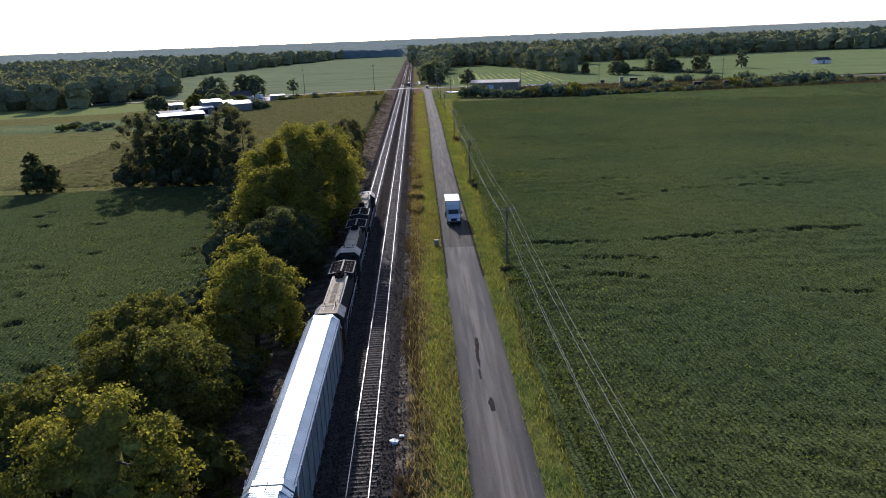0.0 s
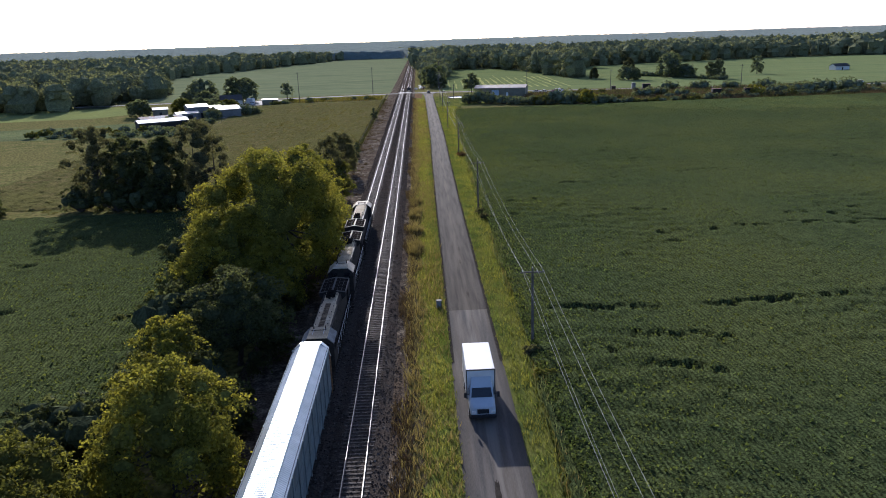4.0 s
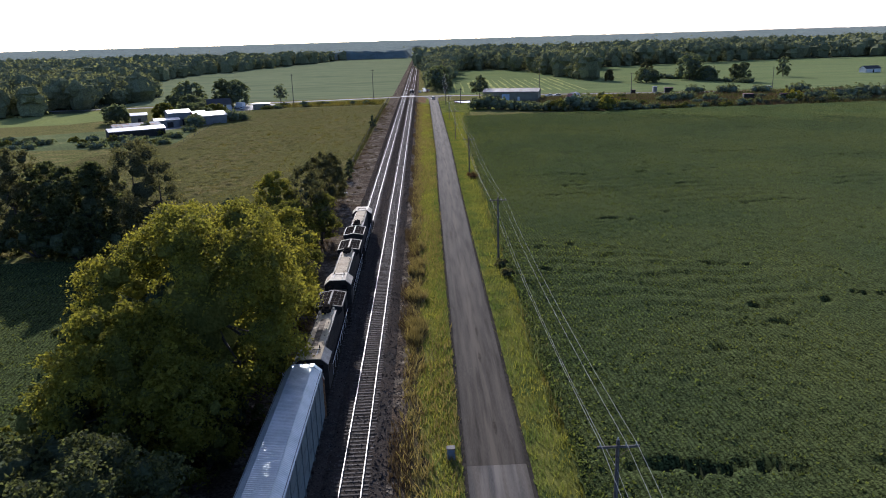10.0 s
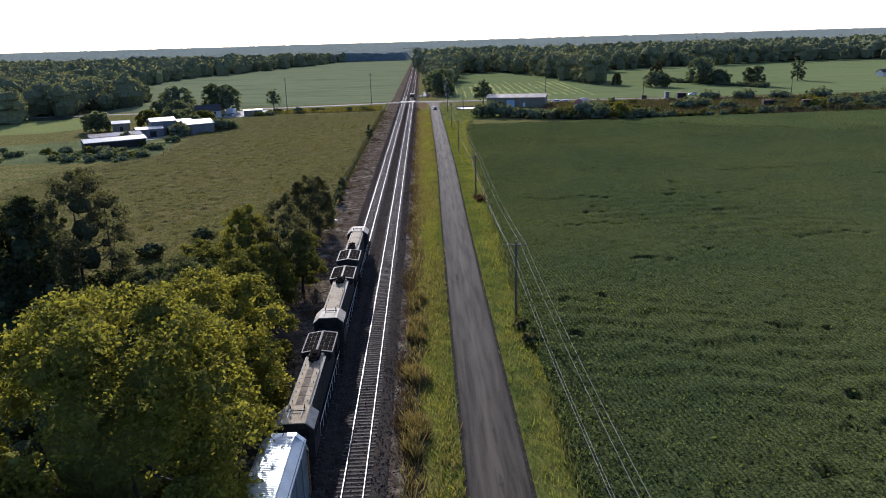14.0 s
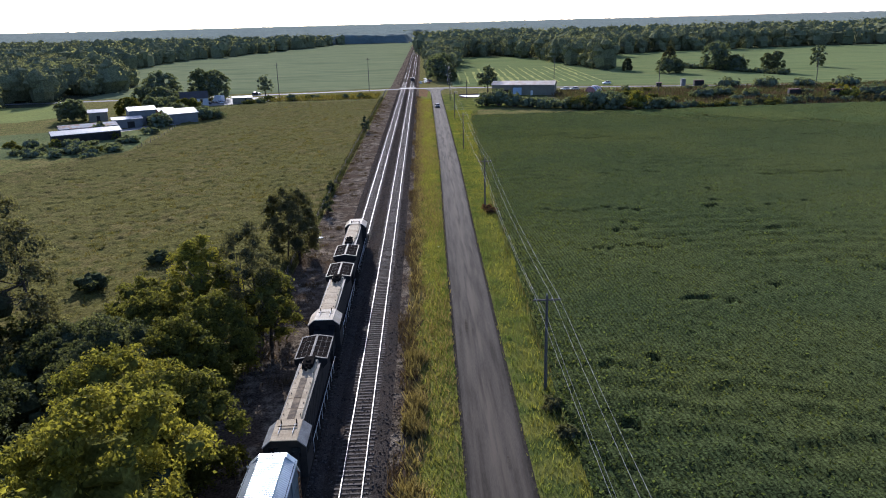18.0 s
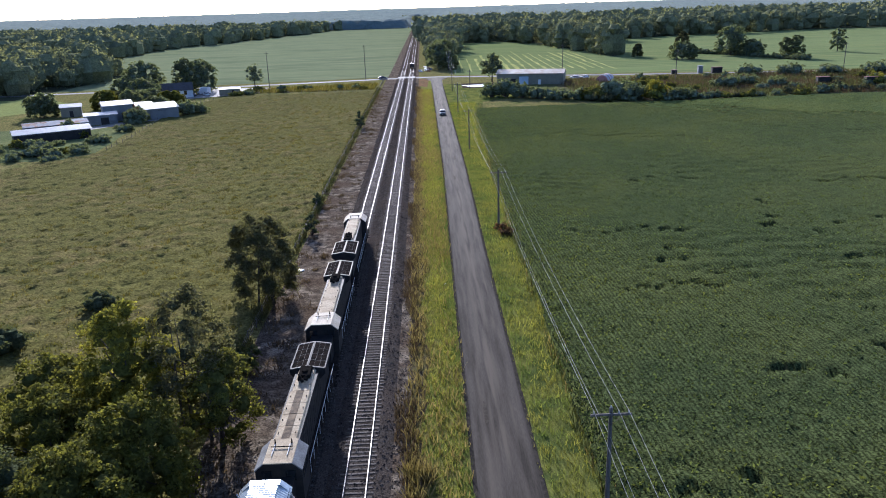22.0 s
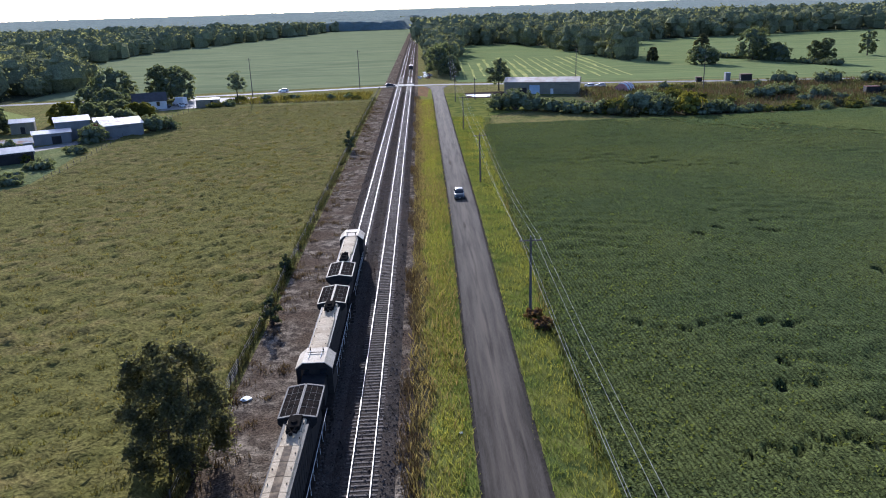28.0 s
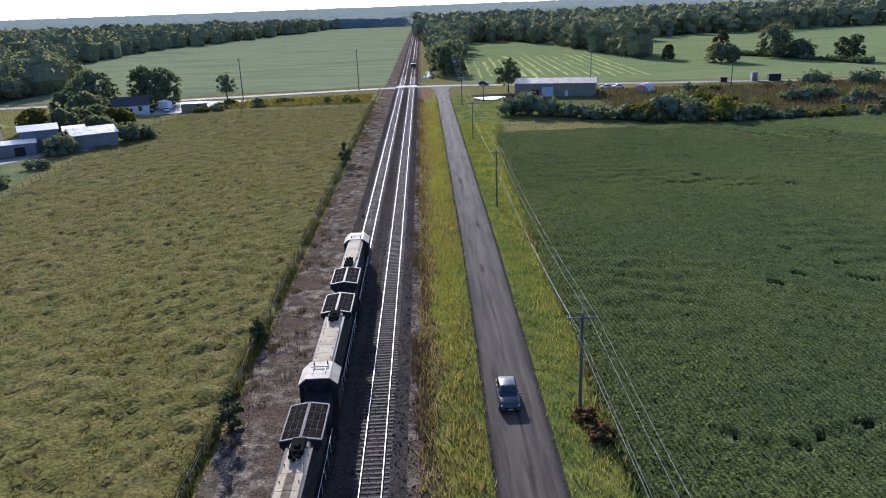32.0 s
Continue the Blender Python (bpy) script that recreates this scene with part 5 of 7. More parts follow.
    bm_prism(bm, [(-0.97, zc - 0.03), (0.97, zc - 0.03), (0.92, zc + 0.04), (-0.92, zc + 0.04)], "y", Y(5.7), Y(2.85))
    part("cab_roof", bm, M["roof_cream"] if streaked else M["cab_white"], cab, "pale flat cab roof")
    for s in (-1, 1):
        bm = bmesh.new()
        q = [(s * 0.95, zc - 0.0), (s * 1.56, zc - 0.52), (s * 1.52, zc - 0.6), (s * 0.93, zc - 0.07)]
        bm_prism(bm, q, "y", Y(5.65), Y(2.9))
        part("roof_slope", bm, M["trim_grey"] if streaked else M["cab_white"], cab, "sloping pale side of the cab roof")
        for a in (3.35, 4.4):
            box_part("side_window", cab, M["glass"], s * 1.5 - 0.015, s * 1.5 + 0.015, Y(a + 0.85), Y(a), zc - 1.45, zc - 0.7, 0.0)
        tube_part("grab_rail", cab, M["white_trim"], (s * 0.5, Y(4.9), zc + 0.12), (s * 0.5, Y(3.6), zc + 0.12), 0.03, None, 6)
        bm = bmesh.new()
        bm_box(bm, s * 0.78 - 0.33, s * 0.78 + 0.33, Y(3.0), Y(2.97), zc - 1.35, zc - 0.62)
        part("windscreen", bm, M["glass"], cab)
        tube_part("antenna", cab, M["soot"], (s * 0.55, Y(5.2), zc), (s * 0.55, Y(5.2), zc + 0.35), 0.07, 0.03, 6)
    tube_part("roof_rail", cab, M["soot"], (-0.7, Y(4.6), zc + 0.14), (0.7, Y(4.6), zc + 0.14), 0.035, None, 6)
    bm = bmesh.new()
    bm_prism(bm, [(Y(3.0), zd), (Y(1.0), zd), (Y(1.0), zd + 1.2), (Y(1.35), zd + 1.75), (Y(3.0), zd + 1.9)], "x", -0.98, 0.98)
    nose = part("nose", bm, M["black_paint"], root)
    for s in (-1, 1):
        tube_part("headlight", nose, M["white_trim"], (s * 0.14, Y(1.02), zd + 1.0), (s * 0.14, Y(0.94), zd + 1.0), 0.1, None, 10)
        # handrails along the walkway
        bm = bmesh.new()
        for u in np.arange(6.2, 20.6, 1.6):
            bm_tube(bm, (s * 1.46, Y(u), zd), (s * 1.46, Y(u), zd + 1.0), 0.018, None, 5)
        bm_tube(bm, (s * 1.46, Y(6.2), zd + 1.0), (s * 1.46, Y(20.6), zd + 1.0), 0.022, None, 5)
        part("handrail", bm, M["white_trim"], root, "thin pale walkway handrail")
        for u in (0.7, 20.6):
            for k in range(4):
                box_part("step", root, M["underframe"], s * 1.42 - 0.16, s * 1.42 + 0.16, Y(u + 0.45), Y(u), RAIL_TOP + 0.35 + 0.36 * k, RAIL_TOP + 0.38 + 0.36 * k)
    return root


LOCOS = [locomotive("locomotive", "leading black diesel locomotive with pale cream roof", False),
         locomotive("locomotive", "second black diesel locomotive running cab rearwards", False),
         locomotive("locomotive", "third black diesel locomotive with sooty streaked roof", True)]
L_CAR = 27.6


def autorack(label):
    root = thing("autorack_wagon", label, "railway wagon", group="train")
    half = L_CAR / 2 - 0.35
    z0, ze, zt, w = RAIL_TOP + 1.0, RAIL_TOP + 5.05, RAIL_TOP + 5.62, 1.5
    box_part("underframe", root, M["rust_red"], -1.35, 1.35, -half, half, z0 - 0.25, z0, 0.03)
    body = box_part("body", root, M["underframe"], -w + 0.06, w - 0.06, -half + 0.15, half - 0.15, z0, ze + 0.1)
    n = 12
    for i in range(n):
        a = -half + 0.2 + (2 * half - 0.4) * i / n
        b = -half + 0.2 + (2 * half - 0.4) * (i + 1) / n
        for s in (-1, 1):
            for k, (za, zb) in enumerate(((z0 + 0.1, z0 + 1.3), (z0 + 1.38, z0 + 2.65), (z0 + 2.73, ze - 0.03))):
                bm = bmesh.new()
                bm_box(bm, s * w - 0.05, s * w, a + 0.05, b - 0.05, za, zb)
                part("side_panel", bm, M["car_side"], body)
            box_part("post", body, M["car_side"], s * (w + 0.02) - 0.05, s * (w + 0.02) + 0.05, a - 0.06, a + 0.06, z0 - 0.1, ze + 0.02)
    # ribbed roof: flat crown and two sloping shoulders
    rib = 0.2
    m = int(2 * half / rib)
    xs = [(-w - 0.03, ze), (-0.88, zt - 0.1), (-0.82, zt), (0.82, zt), (0.88, zt - 0.1), (w + 0.03, ze)]
    v, f = [], []
    for i in range(2 * m + 1):
        y = -half + 2 * half * i / (2 * m)
        dz = 0.024 if i % 2 else 0.0
        for x, z in xs:
            v.append((x, y, z + dz))
    for i in range(2 * m):
        for k in range(5):
            f.append((6 * i + k, 6 * i + k + 1, 6 * i + 7 + k, 6 * i + 6 + k))
    roof = mesh_obj("roof", v, f, M["galv"], root)
    roof["label"] = "ribbed galvanised steel roof"
    for s in (-1, 1):
        bm = bmesh.new()
        bm_prism(bm, [(-w, ze - 0.1), (w, ze - 0.1), (w + 0.02, ze), (0.9, zt + 0.02), (-0.9, zt + 0.02), (-w - 0.02, ze)], "y", s * half - 0.45, s * half + 0.05)
        cap = part("roof_end_cap", bm, M["galv"], root, "smooth pale end cap of the roof")
        box_part("cap_seam", cap, M["soot"], -0.03, 0.03, s * half - 0.46, s * half + 0.06, zt + 0.02, zt + 0.035)
        for t in (-1, 1):
            door = box_part("end_door", root, M["car_side"], t * 0.02 if t > 0 else -w + 0.05, w - 0.05 if t > 0 else -0.02, s * half - 0.02, s * half + 0.1, z0, ze - 0.12, 0.01)
            for z in (z0 + 0.9, z0 + 2.0, z0 + 3.1):
                box_part("hinge", door, M["rust_red"], t * w - 0.08, t * w + 0.08, s * half - 0.05, s * half + 0.15, z, z + 0.25)
            tube_part("grab_iron", root, M["white_trim"], (t * (w + 0.12), s * (half - 0.1), ze - 0.75), (t * (w + 0.05), s * (half - 0.75), ze + 0.2), 0.045, None, 6)
            lad = tube_part("ladder", root, M["tail_yellow"], (t * (w + 0.1), s * (half - 0.15), z0), (t * (w + 0.1), s * (half - 0.15), ze - 0.8), 0.03, None, 5)
            tube_part("ladder_rail", lad, M["tail_yellow"], (t * (w + 0.1), s * (half - 0.65), z0), (t * (w + 0.1), s * (half - 0.65), ze - 0.8), 0.03, None, 5)
            for k in range(8):
                tube_part("rung", lad, M["tail_yellow"], (t * (w + 0.1), s * (half - 0.15), z0 + 0.2 + 0.4 * k), (t * (w + 0.1), s * (half - 0.65), z0 + 0.2 + 0.4 * k), 0.02, None, 5)
        box_part("coupler", root, M["underframe"], -0.16, 0.16, s * (half + 0.35) - 0.4, s * (half + 0.35) + 0.4, RAIL_TOP + 0.7, RAIL_TOP + 1.0)
        bogie(root, s * (half - 3.6), 2, 0.9)
    return root


WAGONS = [autorack("tall enclosed autorack wagon with ribbed silver roof")]
WAGONS.append(copy_thing(WAGONS[0], pose(0, 0, 0)))
# front-of-cab-roof place of the leading engine, seconds and metres
LEAD = [(0, 112.0), (3, 127.2), (6, 142.6), (7.5, 150.2), (9, 157.0), (11, 164.2), (13, 169.2), (16.5, 182.8), (17.5, 187.9), (18.3, 191.4), (19.6, 197.2),
        (21, 203.4), (23, 211.6), (25, 219.9), (27.5, 231.2), (30, 242.8), (32, 252.0)]
PIECES = [(LOCOS[0], -0.8 + 3.0 - L_LOCO / 2, 0), (LOCOS[1], -20.6 - L_LOCO / 2, 180), (LOCOS[2], -42.3 - L_LOCO / 2, 180),
          (WAGONS[0], -63.95 - L_CAR / 2, 0), (WAGONS[1], -63.95 - L_CAR * 1.5, 0)]


# ---- road vehicles ----
M["truck_white"] = mat("white_truck_paint", (0.72, 0.72, 0.71), (0.66, 0.66, 0.65), 0.35, scale=1.0, fine=0.04, spec=0.5)
# White cab: the bluish tint of its shaded front is in the paint.
M["cab_shade_tint"] = mat("shade_tinted_cab_paint", (0.50, 0.54, 0.58), (0.46, 0.50, 0.54), 0.3, scale=1.0, spec=0.5)
M["car_grey"] = mat("grey_car_paint", (0.07, 0.078, 0.082), (0.06, 0.066, 0.07), 0.28, 0.3, scale=3.0)
M["car_dark"] = mat("dark_car_paint", (0.03, 0.032, 0.036), (0.04, 0.04, 0.045), 0.25, 0.3, scale=3.0)
M["tyre"] = mat("black_tyre_rubber", (0.016, 0.016, 0.016), (0.024, 0.024, 0.023), 0.85, scale=8.0)
M["rim"] = mat("grey_wheel_rim", (0.35, 0.35, 0.36), (0.28, 0.28, 0.29), 0.4, 0.7, scale=8.0)
M["lamp_glass"] = mat("clear_lamp_glass", (0.75, 0.75, 0.72), (0.65, 0.65, 0.62), 0.12, scale=5.0, spec=0.7)
M["tail_red"] = mat("red_lamp_glass", (0.35, 0.02, 0.015), (0.28, 0.02, 0.015), 0.15, scale=5.0)


def wheel(root, x, y, r, wid):
    bm = bmesh.new()
    bm_tube(bm, (x - wid / 2, y, r + 0.0), (x + wid / 2, y, r), r, r, 18)
    w = part("wheel", bm, M["tyre"], root)
    s = 1 if x > 0 else -1
    bm = bmesh.new()
    bm_tube(bm, (x + s * wid * 0.42, y, r), (x + s * (wid * 0.5 + 0.012), y, r), r * 0.62, r * 0.55, 14)
    part("rim", bm, M["rim"], w)


def side_loft(name, root, material, stations, label=""):
    """A vehicle body: stations of (y, half_width_bottom, half_width_top, z_bottom, z_shoulder, z_top) joined front to back."""
    bm = bmesh.new()
    rings = []
    for y, wb, wt, z0, z1, z2 in stations:
        ring = [(-wb * 0.94, z0), (wb * 0.94, z0), (wb, (z0 + z1) / 2), (wb * 0.97, z1), (wt, z2 - 0.04), (wt * 0.86, z2), (-wt * 0.86, z2), (-wt, z2 - 0.04), (-wb * 0.97, z1), (-wb, (z0 + z1) / 2)]
        rings.append([bm.verts.new((x, y, z)) for x, z in ring])
    k = len(rings[0])
    for a, b in zip(rings[:-1], rings[1:]):
        for i in range(k):
            bm.faces.new((a[i], a[(i + 1) % k], b[(i + 1) % k], b[i]))
    bm.faces.new(rings[0][::-1])
    bm.faces.new(rings[-1])
    ob = part(name, bm, material, root, label)
    ob.data.polygons.foreach_set("use_smooth", [len(p.vertices) == 4 for p in ob.data.polygons])
    return ob


def passenger_car(name, label, paint, category="car"):
    """Compact hatchback, nose towards +y, 4.4 m long."""
    root = thing(name, label, category)
    body = side_loft("body", root, paint, [(2.2, 0.70, 0.62, 0.3, 0.50, 0.62), (2.08, 0.84, 0.74, 0.22, 0.62, 0.76), (1.55, 0.90, 0.80, 0.2, 0.78, 0.92), (1.0, 0.91, 0.82, 0.2, 0.88, 0.99),
                                           (-1.6, 0.91, 0.84, 0.2, 0.92, 1.0), (-2.05, 0.88, 0.8, 0.24, 0.86, 0.98), (-2.18, 0.8, 0.72, 0.34, 0.7, 0.86)])
    side_loft("cabin_glass", body, M["glass"], [(1.12, 0.80, 0.74, 0.93, 0.95, 0.99), (0.38, 0.81, 0.64, 0.93, 1.0, 1.40), (-1.35, 0.81, 0.64, 0.93, 1.0, 1.45), (-2.0, 0.78, 0.66, 0.9, 0.96, 1.08)])
    side_loft("roof", body, paint, [(0.42, 0.66, 0.62, 1.385, 1.40, 1.44), (0.0, 0.68, 0.64, 1.41, 1.45, 1.505), (-1.0, 0.68, 0.64, 1.43, 1.47, 1.525), (-1.55, 0.66, 0.6, 1.36, 1.42, 1.47)])
    for s in (-1, 1):
        for y in (1.35, -1.35):
            wheel(root, s * 0.82, y, 0.32, 0.22)
        box_part("headlight", body, M["lamp_glass"], s * 0.62 - 0.17, s * 0.62 + 0.17, 1.9, 2.12, 0.6, 0.74, 0.03)
        box_part("tail_light", body, M["tail_red"], s * 0.68 - 0.1, s * 0.68 + 0.1, -2.16, -2.02, 0.66, 0.9, 0.02)
        box_part("door_mirror", body, paint, s * 0.98 - 0.1, s * 0.98 + 0.1, 0.62, 0.8, 0.96, 1.1, 0.03)
        for y0, y1 in ((0.35, 0.42), (-0.62, -0.54), (-1.42, -1.34)):
            bm = bmesh.new()
            bm_tube(bm, (s * 0.835, (y0 + y1) / 2, 0.96), (s * 0.665, (y0 + y1) / 2 - (0.0 if y0 < 0 else 0.02), 1.42), 0.045, 0.04, 5)
            part("pillar", bm, M["car_dark"], body)
    box_part("grille", body, M["car_dark"], -0.5, 0.5, 2.12, 2.215, 0.4, 0.54, 0.01)
    box_part("plate", body, M["white_trim"], -0.17, 0.17, 2.205, 2.225, 0.36, 0.46)
    return root


def box_truck(label):
    """Delivery truck, nose towards +y; the origin lies under the front bumper."""
    root = thing("box_truck", label, "truck")
    bm = bmesh.new()
    bm_box(bm, -1.24, 1.24, -8.2, -2.35, 1.0, 3.75, 0.04)
    cargo = part("cargo_box", bm, M["truck_white"], root, "tall white cargo box")
    for y in np.arange(-8.0, -2.4, 1.12):
        for s in (-1, 1):
            box_part("rib", cargo, M["truck_white"], s * 1.245 - 0.012, s * 1.245 + 0.012, y - 0.03, y + 0.03, 1.05, 3.65)
    for s in (-1, 1):
        box_part("corner_trim", cargo, M["trim_pale"], s * 1.22 - 0.05, s * 1.22 + 0.05, -2.38, -2.3, 1.0, 3.77)
    box_part("top_trim", cargo, M["trim_pale"], -1.2, 1.2, -2.38, -2.3, 3.66, 3.77)
    box_part("chassis", root, M["underframe"], -0.5, 0.5, -8.0, -0.4, 0.62, 0.95)
    cab = side_loft("cab", root, M["cab_shade_tint"], [(-0.05, 0.95, 0.8, 0.45, 0.9, 1.32), (-0.3, 1.08, 0.86, 0.4, 1.25, 1.5), (-1.15, 1.12, 0.95, 0.4, 1.4, 1.62), (-1.2, 1.12, 0.96, 0.4, 1.45, 1.68),
                                                  (-1.7, 1.12, 0.94, 0.5, 1.6, 2.42), (-2.2, 1.12, 0.94, 0.5, 1.6, 2.5), (-2.3, 1.1, 0.9, 0.5, 1.6, 2.45)], "white bonneted cab with bluish shade in its paint")
    bm = bmesh.new()
    vs = [bm.verts.new(p) for p in ((-0.9, -1.2, 1.70), (0.9, -1.2, 1.70), (0.82, -1.665, 2.38), (-0.82, -1.665, 2.38))]
    bm.faces.new(vs)
    part("windscreen", bm, M["glass"], cab)
    fair = bmesh.new()
    bm_prism(fair, [(-1.72, 2.45), (-2.28, 2.5), (-2.28, 3.1)], "x", -0.85, 0.85)
    part("roof_fairing", fair, M["cab_shade_tint"], cab)
    box_part("bumper", root, M["car_dark"], -1.12, 1.12, -0.12, 0.06, 0.4, 0.72, 0.03)
    box_part("grille", cab, M["car_dark"], -0.5, 0.5, -0.1, -0.02, 0.78, 1.2, 0.01)
    for s in (-1, 1):
        box_part("headlight", cab, M["lamp_glass"], s * 0.8 - 0.17, s * 0.8 + 0.17, -0.2, 0.0, 0.82, 1.05, 0.03)
        arm = tube_part("mirror_arm", cab, M["car_dark"], (s * 1.05, -1.4, 1.9), (s * 1.4, -1.3, 2.0), 0.025, None, 5)
        box_part("mirror", arm, M["car_dark"], s * 1.42 - 0.1, s * 1.42 + 0.1, -1.34, -1.26, 1.65, 2.15, 0.02)
        box_part("side_window", cab, M["glass"], s * 1.06 - 0.02, s * 1.06 + 0.02, -2.1, -1.55, 1.68, 2.2)
        wheel(root, s * 1.02, -1.0, 0.45, 0.28)
        wheel(root, s * 1.0, -6.4, 0.45, 0.5)
    return root


TRUCK = box_truck("white box truck driving along the country road")
CAR = passenger_car("hatchback_car", "grey compact hatchback driving along the road", M["car_grey"])
SIDE_CARS = [passenger_car("passing_car", "dark car driving on the crossing road", M["car_dark"]),
             passenger_car("passing_car", "pale car driving on the crossing road", M["truck_white"])]


def rail_truck():
    root = thing("rail_truck", "dark maintenance truck standing on the track", "truck")
    z = RAIL_TOP
    box_part("body", root, M["car_dark"], -1.15, 1.15, -3.2, 0.9, z + 0.8, z + 2.6, 0.05)
    cab = side_loft("cab", root, M["car_dark"], [(3.1, 1.0, 0.9, z + 0.6, z + 1.0, z + 1.3), (1.9, 1.1, 0.95, z + 0.6, z + 1.2, z + 1.5), (1.5, 1.1, 0.9, z + 0.6, z + 1.5, z + 2.3), (0.95, 1.1, 0.9, z + 0.6, z + 1.5, z + 2.35)])
    box_part("rear_window", cab, M["glass"], -0.7, 0.7, 0.9, 0.94, z + 2.62, z + 2.9)
    for s in (-1, 1):
        for y in (2.2, -2.0):
            bm = bmesh.new()
            bm_tube(bm, (s * 0.72, y, z + 0.42), (s * 1.0, y, z + 0.42), 0.42, None, 14)
            part("wheel", bm, M["tyre"], root)
    return root


RAIL_TRUCK = rail_truck()

# ---- buildings ----
M["shed_wall"] = mat("olive_metal_wall", (0.20, 0.182, 0.125), (0.16, 0.148, 0.105), 0.6, scale=0.6, fine=0.1, bscale=4.0)
M["shed_roof"] = mat("weathered_metal_roof", (0.42, 0.38, 0.32), (0.34, 0.27, 0.20), 0.5, 0.3, scale=0.35, fine=0.1, bscale=3.0)
M["pale_roof"] = mat("pale_metal_roof", (0.52, 0.51, 0.48), (0.44, 0.43, 0.41), 0.45, 0.3, scale=0.5, fine=0.06, bscale=3.0)
M["rusty_roof"] = mat("rusty_blue_roof", (0.19, 0.21, 0.24), (0.17, 0.07, 0.04), 0.75, 0.0, scale=0.3, fine=0.15, bscale=3.0, low=0.48, high=0.6)
M["stained_roof"] = mat("rust_stained_pale_roof", (0.45, 0.45, 0.43), (0.30, 0.22, 0.15), 0.6, 0.1, scale=0.45, fine=0.1, bscale=3.0, low=0.46, high=0.7)
M["blue_wall"] = mat("faded_blue_boards", (0.18, 0.185, 0.18), (0.15, 0.155, 0.155), 0.8, scale=0.6, fine=0.12, bscale=5.0)
M["blue_roof"] = mat("blue_grey_roof", (0.16, 0.19, 0.23), (0.13, 0.16, 0.19), 0.75, 0.0, scale=0.5, fine=0.08, bscale=4.0)
M["red_wall"] = mat("barn_red_boards", (0.18, 0.045, 0.035), (0.14, 0.04, 0.03), 0.75, scale=0.8, fine=0.15)
M["dark_roof"] = mat("dark_shingle_roof", (0.07, 0.068, 0.068), (0.055, 0.053, 0.052), 0.85, scale=0.8, fine=0.15, bscale=4.0)
# Near-black: inside shade painted on closed bays and doors; also dark sheds.
M["bay_shade_dark"] = mat("bay_shade_and_dark_sheds", (0.02, 0.019, 0.018), (0.03, 0.028, 0.026), 0.9, scale=1.0)
M["white_board"] = mat("white_painted_boards", (0.62, 0.62, 0.6), (0.55, 0.55, 0.53), 0.6, scale=1.0, fine=0.06)
M["door_blue"] = mat("pale_blue_door_panel", (0.38, 0.47, 0.55), (0.33, 0.42, 0.50), 0.5, scale=0.8)


def gable(name, label, x, y, rz, w, d, ze, zr, wall, roof, doors=(), category="building", over=0.35, group="", ridge_x=True):
    """Walls, two roof slabs and openings; w along local x, d along local y, the ridge along x."""
    root = thing(name, label, category, (x, y, 0), group, rz)
    bm = bmesh.new()
    bm_prism(bm, [(-d / 2, -0.1), (d / 2, -0.1), (d / 2, ze), (0, zr), (-d / 2, ze)], "x", -w / 2, w / 2)
    part("wall", bm, wall, root)
    for s in (-1, 1):
        k = (zr - ze) / (d / 2)
        bm = bmesh.new()
        e = d / 2 + over
        bm_prism(bm, [(0, zr + 0.02), (s * e, zr - k * e + 0.02), (s * e, zr - k * e + 0.14), (0, zr + 0.14)], "x", -w / 2 - over, w / 2 + over)
        r = part("roof", bm, roof, root)
        for i in range(int(w / 1.2) + 1):
            xx = -w / 2 + i * 1.2
            bm = bmesh.new()
            bm_tube(bm, (xx, 0, zr + 0.15), (xx, s * e, zr - k * e + 0.15), 0.035, None, 4)
            part("roof_rib", bm, roof, r)
    for side, pos, dw, z0, dh, m, nm in doors:
        if side in "fb":
            yy = -d / 2 if side == "f" else d / 2
            o = box_part(nm, root, m, pos - dw / 2, pos + dw / 2, yy - 0.05, yy + 0.05, z0, z0 + dh, 0.01)
            box_part("frame", o, M["trim_pale"], pos - dw / 2 - 0.08, pos + dw / 2 + 0.08, yy - 0.065 if side == "f" else yy + 0.05, yy - 0.05 if side == "f" else yy + 0.065, z0 + dh, z0 + dh + 0.12)
        else:
            xx = -w / 2 if side == "l" else w / 2
            box_part(nm, root, m, xx - 0.05, xx + 0.05, pos - dw / 2, pos + dw / 2, z0, z0 + dh, 0.01)
    return root


gable("metal_building", "long low olive metal building with pale roof", 52.9, 432.0, -15.5, 28.5, 11.5, 4.6, 5.9, M["shed_wall"], M["shed_roof"],
      (("f", -2.5, 4.0, 0, 3.4, M["door_blue"], "roller_door"), ("f", 9.0, 4.0, 0.3, 3.2, M["shed_wall"], "roller_door"), ("f", -7.0, 3.0, 0, 2.4, M["bay_shade_dark"], "roller_door"), ("f", 4.2, 1.1, 0, 2.1, M["white_board"], "door"),
       ("l", 0, 3.0, 0, 3.0, M["white_board"], "door")))
# Closed body: the shade of its open front is dark colour on the wall.
gable("open_shed", "long low open-fronted farm shed with pale roof", -100.0, 318.0, 32.0, 19.5, 6.5, 2.7, 3.6, M["bay_shade_dark"], M["pale_roof"],
      tuple(("f", x, 3.2, 0.0, 2.3, M["bay_shade_dark"], "bay") for x in (-7.2, -3.6, 0, 3.6, 7.2)), group="farm buildings")
gable("farm_shed", "low farm shed with faded blue roof", -104.5, 330.0, 32.0, 17.0, 7.0, 3.0, 3.8, M["blue_wall"], M["rusty_roof"], (("f", 2, 2.4, 0, 2.2, M["bay_shade_dark"], "door"),), group="farm buildings")
